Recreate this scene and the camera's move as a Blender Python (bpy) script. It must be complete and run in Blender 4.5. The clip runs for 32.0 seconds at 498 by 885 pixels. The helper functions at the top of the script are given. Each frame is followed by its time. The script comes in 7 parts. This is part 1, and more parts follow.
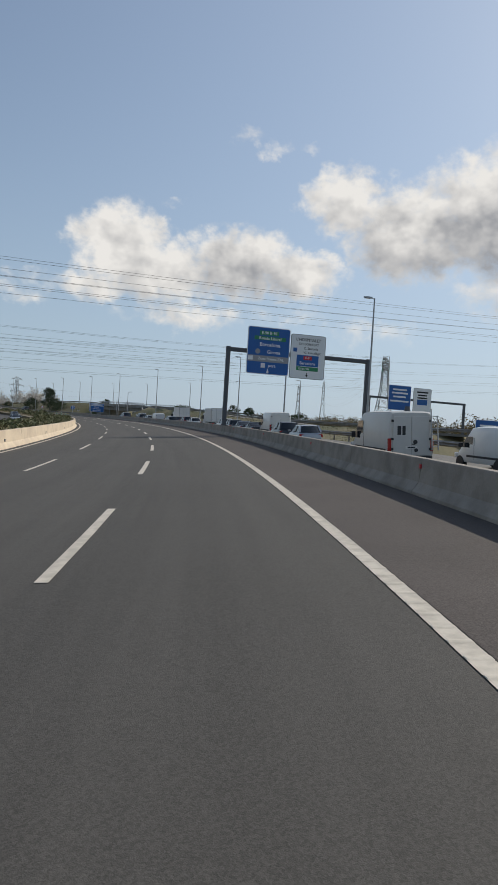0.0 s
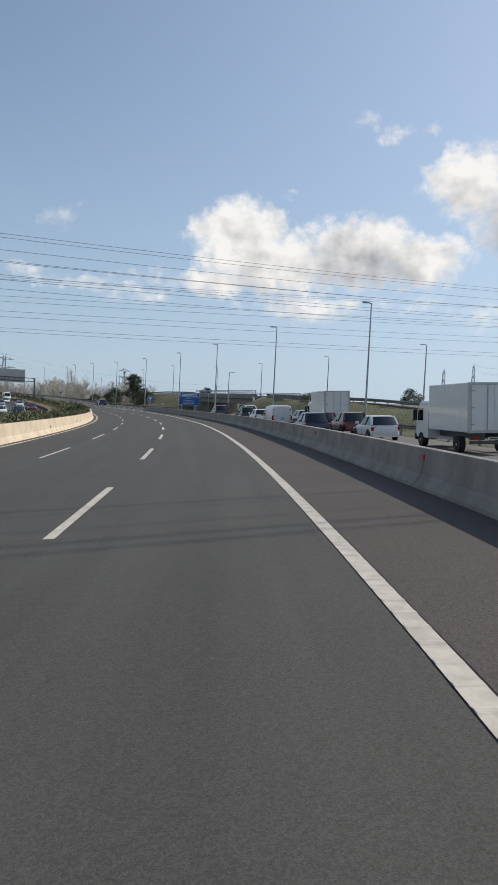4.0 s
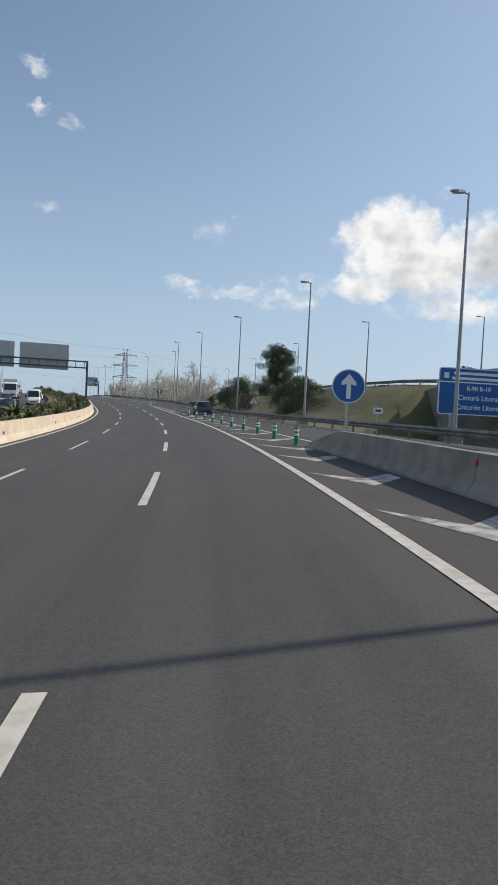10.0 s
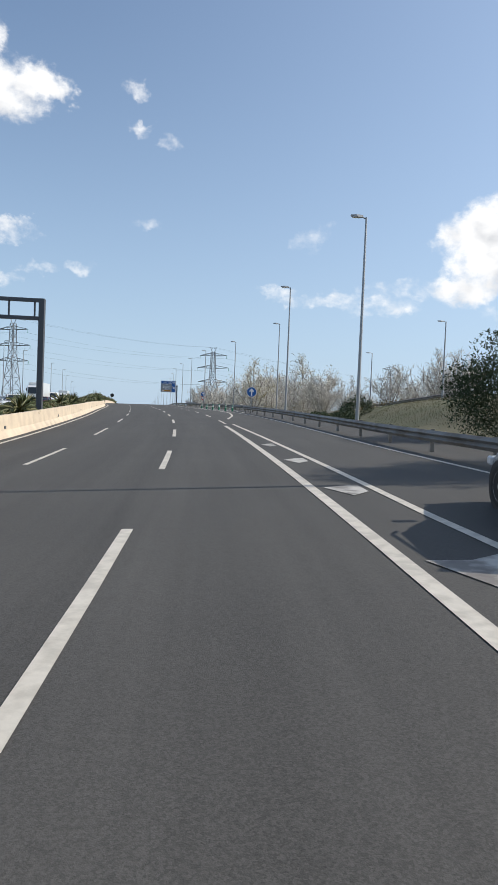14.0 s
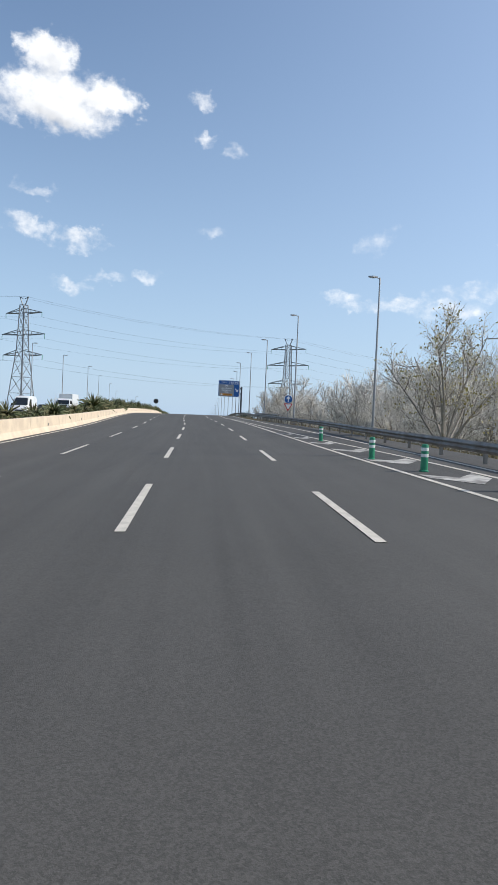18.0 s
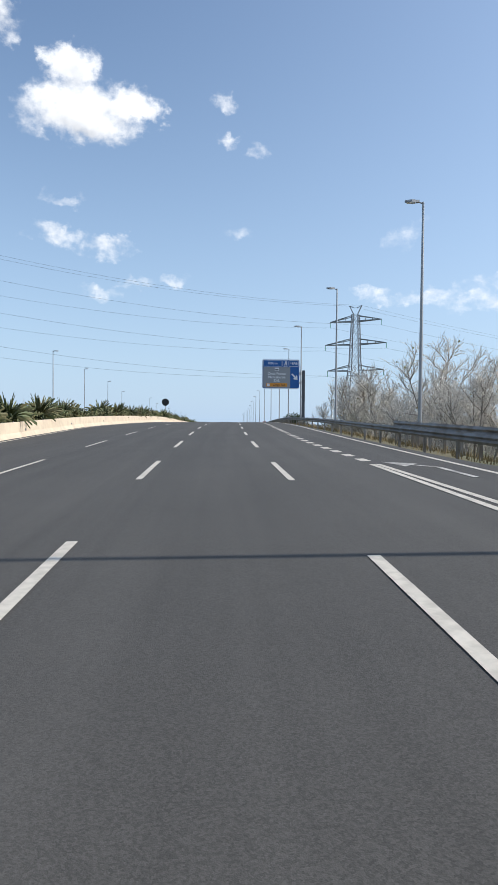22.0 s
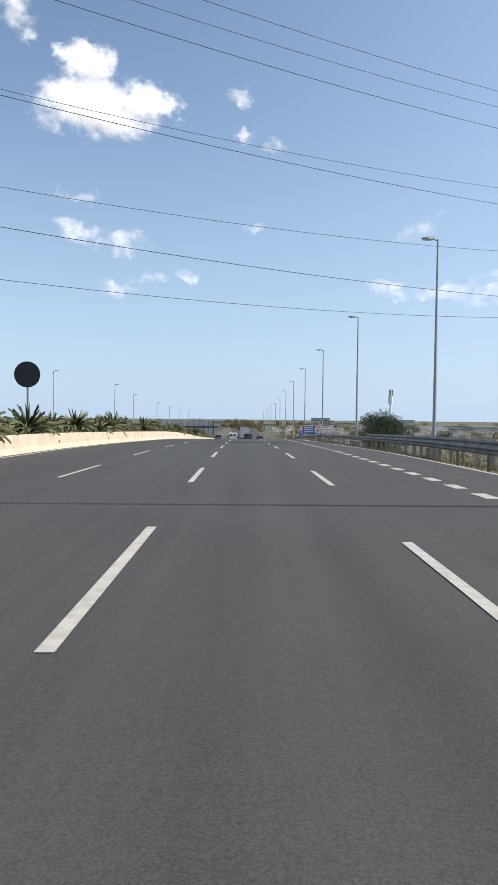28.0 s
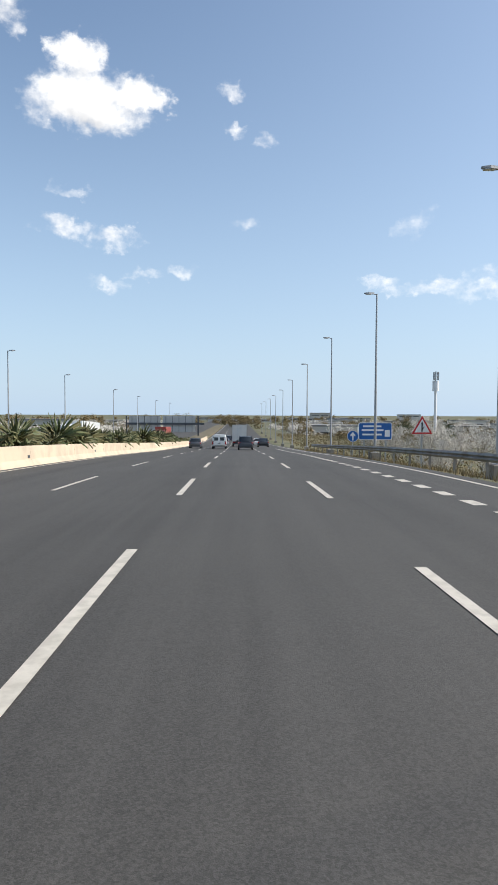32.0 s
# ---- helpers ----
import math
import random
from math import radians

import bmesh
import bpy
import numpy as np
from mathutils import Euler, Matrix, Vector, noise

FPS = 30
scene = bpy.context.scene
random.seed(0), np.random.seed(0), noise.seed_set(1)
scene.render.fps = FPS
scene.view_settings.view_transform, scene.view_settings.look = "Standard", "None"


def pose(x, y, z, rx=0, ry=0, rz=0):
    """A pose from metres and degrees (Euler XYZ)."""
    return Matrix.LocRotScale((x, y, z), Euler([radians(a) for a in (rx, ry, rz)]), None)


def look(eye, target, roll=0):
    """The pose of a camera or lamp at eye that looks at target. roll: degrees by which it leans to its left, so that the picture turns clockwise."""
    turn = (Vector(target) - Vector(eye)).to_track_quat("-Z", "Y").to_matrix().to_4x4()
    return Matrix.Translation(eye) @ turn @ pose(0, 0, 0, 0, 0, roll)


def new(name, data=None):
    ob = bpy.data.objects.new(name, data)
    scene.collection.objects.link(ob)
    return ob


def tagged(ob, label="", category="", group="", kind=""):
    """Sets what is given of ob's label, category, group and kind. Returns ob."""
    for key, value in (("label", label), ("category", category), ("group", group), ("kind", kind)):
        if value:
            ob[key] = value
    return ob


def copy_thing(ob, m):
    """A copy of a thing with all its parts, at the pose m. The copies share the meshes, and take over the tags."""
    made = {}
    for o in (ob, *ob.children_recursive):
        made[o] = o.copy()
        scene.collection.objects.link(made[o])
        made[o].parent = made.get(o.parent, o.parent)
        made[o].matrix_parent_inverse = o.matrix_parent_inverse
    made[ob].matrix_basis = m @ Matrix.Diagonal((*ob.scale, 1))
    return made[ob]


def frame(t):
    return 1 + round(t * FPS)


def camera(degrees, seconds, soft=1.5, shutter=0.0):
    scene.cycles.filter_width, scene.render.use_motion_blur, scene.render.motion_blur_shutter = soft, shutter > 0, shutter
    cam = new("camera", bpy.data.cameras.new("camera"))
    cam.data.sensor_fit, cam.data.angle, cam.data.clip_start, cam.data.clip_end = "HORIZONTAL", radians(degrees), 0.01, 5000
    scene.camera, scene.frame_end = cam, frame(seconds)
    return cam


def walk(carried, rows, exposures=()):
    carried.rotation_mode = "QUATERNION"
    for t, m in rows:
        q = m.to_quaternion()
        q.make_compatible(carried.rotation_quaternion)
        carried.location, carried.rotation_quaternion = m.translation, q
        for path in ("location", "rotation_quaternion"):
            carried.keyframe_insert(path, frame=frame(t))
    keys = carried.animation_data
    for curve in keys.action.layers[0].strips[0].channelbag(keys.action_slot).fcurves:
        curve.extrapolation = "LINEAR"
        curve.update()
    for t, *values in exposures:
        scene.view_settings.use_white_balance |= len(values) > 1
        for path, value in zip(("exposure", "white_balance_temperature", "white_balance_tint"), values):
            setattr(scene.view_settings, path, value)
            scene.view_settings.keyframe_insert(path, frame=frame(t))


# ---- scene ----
cam = camera(41.96, 32.0)
PATH = [
    (0, (-0.114, 0.009, 1.695), (6.359, 7.630, 1.537), 3.53),
    (0.5, (5.431, 7.463, 1.888), (11.771, 15.194, 1.702), 3.37),
    (1, (10.773, 15.001, 2.055), (16.902, 22.900, 1.846), 3.29),
    (1.5, (15.927, 22.626, 2.228), (21.853, 30.678, 1.987), 3.17),
    (2, (20.927, 30.309, 2.431), (26.674, 38.488, 2.170), 3.04),
    (2.5, (25.731, 38.076, 2.637), (31.314, 46.367, 2.336), 2.94),
    (3, (30.328, 45.938, 2.792), (35.722, 54.352, 2.466), 2.89),
    (3.5, (34.782, 53.898, 2.943), (39.966, 62.442, 2.600), 2.90),
    (4, (39.020, 61.957, 3.086), (43.998, 70.622, 2.710), 2.89),
    (4.5, (43.060, 70.134, 3.218), (47.811, 78.924, 2.816), 2.91),
    (5, (46.902, 78.466, 3.356), (51.460, 87.357, 2.939), 3.07),
    (5.5, (50.584, 86.916, 3.491), (54.976, 95.890, 3.063), 3.24),
    (6, (54.153, 95.447, 3.623), (58.397, 104.491, 3.189), 3.40),
    (6.5, (57.608, 104.057, 3.747), (61.712, 113.165, 3.310), 3.55),
    (7, (60.930, 112.732, 3.851), (64.903, 121.899, 3.419), 3.62),
    (7.5, (64.053, 121.462, 3.938), (67.888, 130.688, 3.517), 3.66),
    (8, (67.011, 130.195, 4.062), (70.654, 139.499, 3.641), 3.56),
    (8.5, (69.762, 138.936, 4.203), (73.187, 148.322, 3.781), 3.30),
    (9, (72.303, 147.668, 4.345), (75.526, 157.126, 3.938), 3.10),
    (9.5, (74.607, 156.377, 4.488), (77.661, 165.891, 4.081), 2.99),
    (10, (76.779, 164.965, 4.623), (79.662, 174.532, 4.224), 2.85),
    (10.5, (78.731, 173.549, 4.765), (81.411, 183.175, 4.358), 2.80),
    (11, (80.441, 182.094, 4.885), (82.914, 191.775, 4.482), 2.67),
    (11.5, (81.994, 190.612, 5.012), (84.286, 200.337, 4.608), 2.58),
    (12, (83.403, 199.231, 5.153), (85.558, 208.988, 4.768), 2.56),
    (12.5, (84.681, 207.935, 5.288), (86.690, 217.723, 4.911), 2.45),
    (13, (85.869, 216.694, 5.427), (87.713, 226.515, 5.051), 2.37),
    (13.5, (86.995, 225.484, 5.599), (88.639, 235.343, 5.259), 2.36),
    (14, (87.954, 234.383, 5.818), (89.397, 244.273, 5.487), 2.35),
    (14.5, (88.687, 243.292, 6.059), (89.949, 253.206, 5.721), 2.27),
    (15, (89.225, 252.128, 6.346), (90.341, 262.060, 6.009), 2.25),
    (15.5, (89.580, 260.892, 6.676), (90.569, 270.837, 6.340), 2.32),
    (16, (89.783, 269.557, 7.021), (90.663, 279.513, 6.688), 2.42),
    (16.5, (89.883, 278.123, 7.353), (90.663, 288.087, 7.023), 2.52),
    (17, (89.934, 286.579, 7.646), (90.614, 296.551, 7.317), 2.57),
    (17.5, (89.914, 295.007, 7.943), (90.493, 304.986, 7.643), 2.57),
    (18, (89.822, 303.454, 8.205), (90.304, 313.438, 7.922), 2.51),
    (18.5, (89.655, 311.944, 8.434), (90.020, 321.933, 8.140), 2.28),
    (19, (89.513, 320.426, 8.641), (89.788, 330.418, 8.341), 2.07),
    (19.5, (89.302, 328.948, 8.825), (89.505, 338.941, 8.519), 1.90),
    (20, (89.087, 337.517, 9.020), (89.247, 347.511, 8.705), 1.63),
    (20.5, (88.894, 346.113, 9.232), (89.020, 356.107, 8.913), 1.36),
    (21, (88.703, 354.649, 9.447), (88.770, 364.644, 9.144), 1.07),
    (21.5, (88.370, 363.152, 9.655), (88.393, 373.147, 9.341), 0.78),
    (22, (88.012, 371.599, 9.883), (87.982, 381.594, 9.583), 0.47),
    (22.5, (87.633, 379.982, 10.102), (87.538, 389.977, 9.800), 0.27),
    (23, (87.094, 388.345, 10.282), (86.927, 398.339, 9.976), 0.20),
    (23.5, (86.597, 396.663, 10.451), (86.400, 406.656, 10.138), 0.27),
    (24, (86.223, 404.881, 10.648), (86.016, 414.874, 10.336), 0.51),
    (24.5, (85.826, 413.133, 10.861), (85.612, 423.126, 10.549), 0.56),
    (25, (85.418, 421.348, 11.069), (85.145, 431.340, 10.771), 0.53),
    (25.5, (85.048, 429.462, 11.243), (84.747, 439.453, 10.932), 0.44),
    (26, (84.780, 437.474, 11.417), (84.510, 447.465, 11.094), 0.53),
    (26.5, (84.564, 445.518, 11.533), (84.305, 455.509, 11.200), 0.60),
    (27, (84.371, 453.538, 11.584), (84.116, 463.529, 11.238), 0.61),
    (27.5, (84.171, 461.545, 11.625), (83.917, 471.536, 11.268), 0.58),
    (28, (83.941, 469.553, 11.673), (83.686, 479.543, 11.301), 0.59),
    (28.5, (83.683, 477.566, 11.709), (83.422, 487.555, 11.325), 0.61),
    (29, (83.396, 485.578, 11.724), (83.131, 495.567, 11.336), 0.57),
    (29.5, (83.102, 493.528, 11.702), (82.847, 503.517, 11.310), 0.55),
    (30, (82.771, 501.428, 11.628), (82.528, 511.417, 11.235), 0.54),
    (30.5, (82.467, 509.281, 11.512), (82.240, 519.271, 11.118), 0.56),
    (31, (82.236, 517.111, 11.395), (82.026, 527.101, 11.006), 0.68),
    (31.5, (82.050, 524.953, 11.260), (81.871, 534.943, 10.864), 0.68),
    (32, (81.757, 532.882, 11.081), (81.597, 542.871, 10.645), 0.22),
]
walk(cam, [(t, look(eye, target, roll)) for t, eye, target, roll in PATH],
     [(0, -0.10, 6850, 10), (2, -0.02, 6800, 10), (3, 0.06, 6750, 10), (4, 0.08, 6730, 10), (8, 0.06, 6650, 10), (10, 0.13, 6640, 10), (14, 0.34, 6530, 10), (18, 0.38, 6380, 10), (20, 0.55, 6330, 10), (22, 0.44, 6320, 10), (24, 0.35, 6380, 10), (26, 0.33, 6490, 10), (29, 0.53, 6520, 10), (32, 0.5, 6620, 10)])

# ---------------------------------------------------------------- world, sun
SUN_AZ, SUN_EL = 89.5, 37.0
world = bpy.data.worlds.new("world")
scene.world = world
world.use_nodes = True
WN, WL = world.node_tree.nodes, world.node_tree.links
WN.clear()


def wmath(op, a, b=None, c=None):
    n = WN.new("ShaderNodeMath")
    n.operation = op
    for i, v in enumerate((a, b, c)):
        if v is None:
            continue
        if isinstance(v, (int, float)):
            n.inputs[i].default_value = v
        else:
            WL.new(v, n.inputs[i])
    return n.outputs[0]


def wmix(fac, a, b):
    n = WN.new("ShaderNodeMix")
    n.data_type = "RGBA"
    if isinstance(fac, (int, float)):
        n.inputs[0].default_value = fac
    else:
        WL.new(fac, n.inputs[0])
    for i, v in ((6, a), (7, b)):
        if isinstance(v, tuple):
            n.inputs[i].default_value = (*v, 1)
        else:
            WL.new(v, n.inputs[i])
    return n.outputs[2]


wsky = WN.new("ShaderNodeTexSky")
wsky.sky_type = "NISHITA"
wsky.sun_disc = False
wsky.sun_elevation, wsky.sun_rotation = radians(SUN_EL), radians(SUN_AZ)
wsky.air_density, wsky.dust_density, wsky.ozone_density = 1.1, 1.0, 1.4
wtc = WN.new("ShaderNodeTexCoord")
wsep = WN.new("ShaderNodeSeparateXYZ")
WL.new(wtc.outputs["Generated"], wsep.inputs[0])
az = wmath("MULTIPLY", wmath("ARCTAN2", wsep.outputs[0], wsep.outputs[1]), 57.2958)
el = wmath("MULTIPLY", wmath("ARCSINE", wsep.outputs[2]), 57.2958)


def wnoise(scale, detail, rough, shift):
    mp = WN.new("ShaderNodeMapping")
    mp.inputs["Location"].default_value = shift
    mp.inputs["Scale"].default_value = (scale, scale, scale * 1.25)
    WL.new(wtc.outputs["Generated"], mp.inputs[0])
    n = WN.new("ShaderNodeTexNoise")
    n.inputs["Scale"].default_value = 1.0
    n.inputs["Detail"].default_value, n.inputs["Roughness"].default_value = detail, rough
    WL.new(mp.outputs[0], n.inputs["Vector"])
    return n.outputs["Fac"]


n_big, n_fine, n_u, n_v = wnoise(17, 8, 0.60, (3, 1, 7)), wnoise(46, 7, 0.57, (1, 9, 4)), wnoise(30, 6, 0.6, (8, 2, 2)), wnoise(30, 6, 0.6, (2, 6, 9))
n_heap, n_lit = wnoise(17, 3, 0.45, (3, 1, 7)), wnoise(17, 3, 0.45, (3.22, 0.99, 7.20))
n_fine_lit = wnoise(46, 7, 0.57, (1.16, 8.99, 4.14))
azw = wmath("ADD", az, wmath("MULTIPLY", wmath("SUBTRACT", n_u, 0.5), 4.4))
elw = wmath("ADD", el, wmath("MULTIPLY", wmath("SUBTRACT", n_v, 0.5), 3.2))
# each cloud: azimuth, elevation, half width, half height (degrees), density, greyness of its base
CLOUDS = [
    (28.0, 15.2, 4.6, 3.4, 1.0, 0.25), (31.5, 13.2, 6.5, 3.0, 0.95, 0.45), (38.5, 14.4, 5.6, 3.2, 1.0, 0.75), (43.8, 13.8, 4.6, 2.4, 0.9, 0.6),
    (33.5, 9.6, 6.0, 1.5, 0.6, 0.1), (26.5, 11.6, 4.0, 1.6, 0.7, 0.2), (43, 10.2, 5.0, 1.3, 0.55, 0.1), (50, 9.2, 7, 1.4, 0.6, 0.1),
    (47.5, 19.8, 4.0, 3.0, 0.95, 0.3), (53.5, 17.3, 6.5, 4.4, 1.0, 0.95), (60, 18.5, 7.5, 5.4, 1.0, 0.95), (66, 13, 9, 4, 0.9, 0.7),
    (38.4, 24.2, 1.7, 0.9, 0.75, 0.0), (41.2, 23.4, 2.0, 0.9, 0.75, 0.0), (44.6, 23.6, 1.4, 0.7, 0.55, 0.0), (32.4, 18.9, 1.2, 0.6, 0.6, 0.0),
    (21.2, 11.4, 3.4, 1.0, 0.7, 0.1), (15.5, 10.8, 4.0, 0.9, 0.7, 0.1), (10.0, 11.1, 2.2, 0.6, 0.6, 0.0), (12.6, 15.2, 1.8, 1.3, 0.5, 0.0),
    (-14.2, 24.6, 5.2, 2.5, 0.85, 0.4), (-15.4, 27.2, 2.5, 2.0, 0.85, 0.2), (-10.3, 25.2, 2.6, 1.5, 0.9, 0.2), (-18.6, 24.0, 2.4, 1.4, 0.8, 0.2), (-21.0, 29.6, 2.2, 1.6, 0.6, 0.1),
    (-16.6, 15.3, 3.0, 1.0, 0.9, 0.1), (-12.6, 14.5, 2.8, 1.0, 0.85, 0.1), (-16.6, 18.0, 2.2, 0.6, 0.55, 0.0),
    (-13.2, 11.0, 2.4, 0.7, 0.65, 0.0), (-10.2, 11.8, 2.0, 0.7, 0.65, 0.0), (-6.6, 12.2, 1.8, 0.7, 0.6, 0.0), (-1.0, 16.2, 2.2, 0.8, 0.65, 0.0),
    (-2.3, 25.8, 1.2, 0.8, 0.7, 0.0), (-2.2, 23.3, 1.1, 0.8, 0.7, 0.0), (0.4, 22.6, 1.5, 0.7, 0.65, 0.0), (13.6, 16.0, 1.8, 1.2, 0.5, 0.0),
    (12.4, 10.6, 2.6, 0.7, 0.65, 0.0), (18.6, 10.2, 4.0, 1.0, 0.75, 0.1),
    (-60, 20, 14, 5, 0.9, 0.5), (-95, 30, 16, 6, 0.9, 0.5), (130, 22, 18, 6, 1.0, 0.6), (175, 30, 20, 7, 0.9, 0.5), (85, 14, 12, 4, 0.9, 0.4),
]
dens, grey = None, None
for a, e, w, h, k, g in CLOUDS:
    u = wmath("DIVIDE", wmath("SUBTRACT", azw, a), w)
    v = wmath("DIVIDE", wmath("SUBTRACT", elw, e), h)
    r2 = wmath("ADD", wmath("MULTIPLY", u, u), wmath("MULTIPLY", v, v))
    d = wmath("MULTIPLY", wmath("MAXIMUM", wmath("SUBTRACT", 1.0, wmath("MULTIPLY", r2, 0.72)), 0.0), k if h > 1.4 else k * 0.58)
    dens = d if dens is None else wmath("MAXIMUM", dens, d)
    if g > 0.05:
        lo = wmath("MULTIPLY", wmath("MULTIPLY", d, g), wmath("MAXIMUM", wmath("SUBTRACT", 0.62, wmath("MULTIPLY", v, 0.9)), 0.0))
        grey = lo if grey is None else wmath("MAXIMUM", grey, lo)
tex = wmath("ADD", wmath("MULTIPLY", wmath("SUBTRACT", n_big, 0.5), 1.3), wmath("MULTIPLY", wmath("SUBTRACT", n_fine, 0.5), 1.1))
cover = WN.new("ShaderNodeMapRange")
cover.interpolation_type = "SMOOTHSTEP"
WL.new(wmath("ADD", dens, wmath("MULTIPLY", tex, wmath("MINIMUM", wmath("MULTIPLY", dens, 2.0), 0.72))), cover.inputs[0])
cover.inputs[1].default_value, cover.inputs[2].default_value = 0.14, 0.80
# the clouds' heaps are lit from the sun's side
heap = wmath("ADD", wmath("SUBTRACT", n_heap, n_lit), wmath("MULTIPLY", wmath("SUBTRACT", n_fine, n_fine_lit), 0.12))
shade = wmath("MINIMUM", wmath("MAXIMUM", wmath("ADD", grey, wmath("MULTIPLY", wmath("MULTIPLY", heap, -2.6), dens)), 0.0), 1.0)
cloud = wmix(shade, (0.86, 0.865, 0.87), (0.36, 0.38, 0.42))
skyc = WN.new("ShaderNodeMix")
skyc.data_type, skyc.blend_type = "RGBA", "MULTIPLY"
skyc.inputs[0].default_value = 1.0
WL.new(wsky.outputs[0], skyc.inputs[6])
SKY = 0.096
skyc.inputs[7].default_value = (SKY * 0.90, SKY, SKY * 1.10, 1)
# pale haze of the lower air
low = wmath("MINIMUM", wmath("MAXIMUM", wmath("SUBTRACT", 1.0, wmath("DIVIDE", el, 46.0)), 0.0), 1.0)
hazed = wmix(wmath("MULTIPLY", wmath("MULTIPLY", low, low), 0.85), skyc.outputs[2], (0.41, 0.54, 0.70))
wdot = WN.new("ShaderNodeVectorMath")
wdot.operation = "DOT_PRODUCT"
WL.new(wtc.outputs["Generated"], wdot.inputs[0])
wdot.inputs[1].default_value = (math.sin(radians(SUN_AZ)) * math.cos(radians(SUN_EL)), math.cos(radians(SUN_AZ)) * math.cos(radians(SUN_EL)), math.sin(radians(SUN_EL)))
near_sun = wmath("MAXIMUM", wmath("DIVIDE", wmath("ADD", wdot.outputs["Value"], 0.2), 1.2), 0.0)
veiled = wmix(wmath("MULTIPLY", wmath("MULTIPLY", near_sun, near_sun), 0.42), hazed, (0.60, 0.73, 0.92))
final = wmix(cover.outputs[0], veiled, cloud)
wbg = WN.new("ShaderNodeBackground")
wout = WN.new("ShaderNodeOutputWorld")
WL.new(final, wbg.inputs[0])
wbg.inputs[1].default_value = 1.0
WL.new(wbg.outputs[0], wout.inputs[0])

sun_data = bpy.data.lights.new("sun", "SUN")
sun_data.energy, sun_data.angle, sun_data.color = 3.4, radians(0.53), (1.0, 0.95, 0.87)
sun = new("sun", sun_data)
_sa, _se = radians(SUN_AZ), radians(SUN_EL)
sun.matrix_world = look((math.sin(_sa) * math.cos(_se) * 100, math.cos(_sa) * math.cos(_se) * 100, math.sin(_se) * 100), (0, 0, 0))

# ---------------------------------------------------------------- materials


def material(name, base, rough=0.6, metal=0.0, vary=0.12, grain=30.0, blotch=0.6, bump=0.0, bump_scale=None, second=None, spec=0.5, rnd=0.0, speckle=0.0):
    """A procedural surface: base colour with fine grain and broad blotches, relief from the grain, and per-object variation."""
    m = bpy.data.materials.new(name)
    m.use_nodes = True
    nd, ln = m.node_tree.nodes, m.node_tree.links
    bs = nd["Principled BSDF"]
    tc = nd.new("ShaderNodeTexCoord")
    geo = nd.new("ShaderNodeNewGeometry")
    pos = geo.outputs["Position"]

    def noise_of(scale, detail=3.0):
        n = nd.new("ShaderNodeTexNoise")
        n.inputs["Scale"].default_value, n.inputs["Detail"].default_value = scale, detail
        ln.new(pos, n.inputs["Vector"])
        return n.outputs["Fac"]

    def mth(op, a, b):
        n = nd.new("ShaderNodeMath")
        n.operation = op
        for i, v in enumerate((a, b)):
            if isinstance(v, (int, float)):
                n.inputs[i].default_value = v
            else:
                ln.new(v, n.inputs[i])
        return n.outputs[0]

    fine, broad = noise_of(grain, 4.0), noise_of(blotch, 5.0)
    val = mth("ADD", mth("MULTIPLY", mth("SUBTRACT", fine, 0.5), vary * 2.2), mth("MULTIPLY", mth("SUBTRACT", broad, 0.5), vary * 2.6))
    if speckle:
        vo = nd.new("ShaderNodeTexVoronoi")
        vo.inputs["Scale"].default_value = 85.0
        ln.new(pos, vo.inputs["Vector"])
        sp = nd.new("ShaderNodeSeparateColor")
        ln.new(vo.outputs["Color"], sp.inputs[0])
        val = mth("ADD", val, mth("MULTIPLY", mth("SUBTRACT", sp.outputs[0], 0.5), speckle))
    if rnd:
        oi = nd.new("ShaderNodeObjectInfo")
        val = mth("ADD", val, mth("MULTIPLY", mth("SUBTRACT", oi.outputs["Random"], 0.5), rnd))
    hsv = nd.new("ShaderNodeHueSaturation")
    ln.new(mth("ADD", val, 1.0), hsv.inputs["Value"])
    if second:
        mx = nd.new("ShaderNodeMix")
        mx.data_type = "RGBA"
        rg = nd.new("ShaderNodeMapRange")
        rg.inputs[1].default_value, rg.inputs[2].default_value = 0.42, 0.62
        ln.new(noise_of(second[1], 5.0), rg.inputs[0])
        ln.new(rg.outputs[0], mx.inputs[0])
        mx.inputs[6].default_value, mx.inputs[7].default_value = (*base, 1), (*second[0], 1)
        ln.new(mx.outputs[2], hsv.inputs["Color"])
    else:
        hsv.inputs["Color"].default_value = (*base, 1)
    ln.new(hsv.outputs[0], bs.inputs["Base Color"])
    bs.inputs["Roughness"].default_value, bs.inputs["Metallic"].default_value = rough, metal
    bs.inputs["Specular IOR Level"].default_value = spec
    if bump:
        bp = nd.new("ShaderNodeBump")
        bp.inputs["Strength"].default_value, bp.inputs["Distance"].default_value = bump, 0.02
        ln.new(noise_of(bump_scale or grain, 4.0), bp.inputs["Height"])
        ln.new(bp.outputs[0], bs.inputs["Normal"])
    return m


def glass_material(name, tint=(0.02, 0.025, 0.03), rough=0.04):
    m = bpy.data.materials.new(name)
    m.use_nodes = True
    bs = m.node_tree.nodes["Principled BSDF"]
    bs.inputs["Base Color"].default_value, bs.inputs["Roughness"].default_value = (*tint, 1), rough
    bs.inputs["Specular IOR Level"].default_value = 0.6
    return m


M_ASPHALT = material("asphalt", (0.076, 0.071, 0.064), 0.85, vary=0.11, grain=48, blotch=0.30, bump=0.22, bump_scale=130, spec=0.35, speckle=0.45)


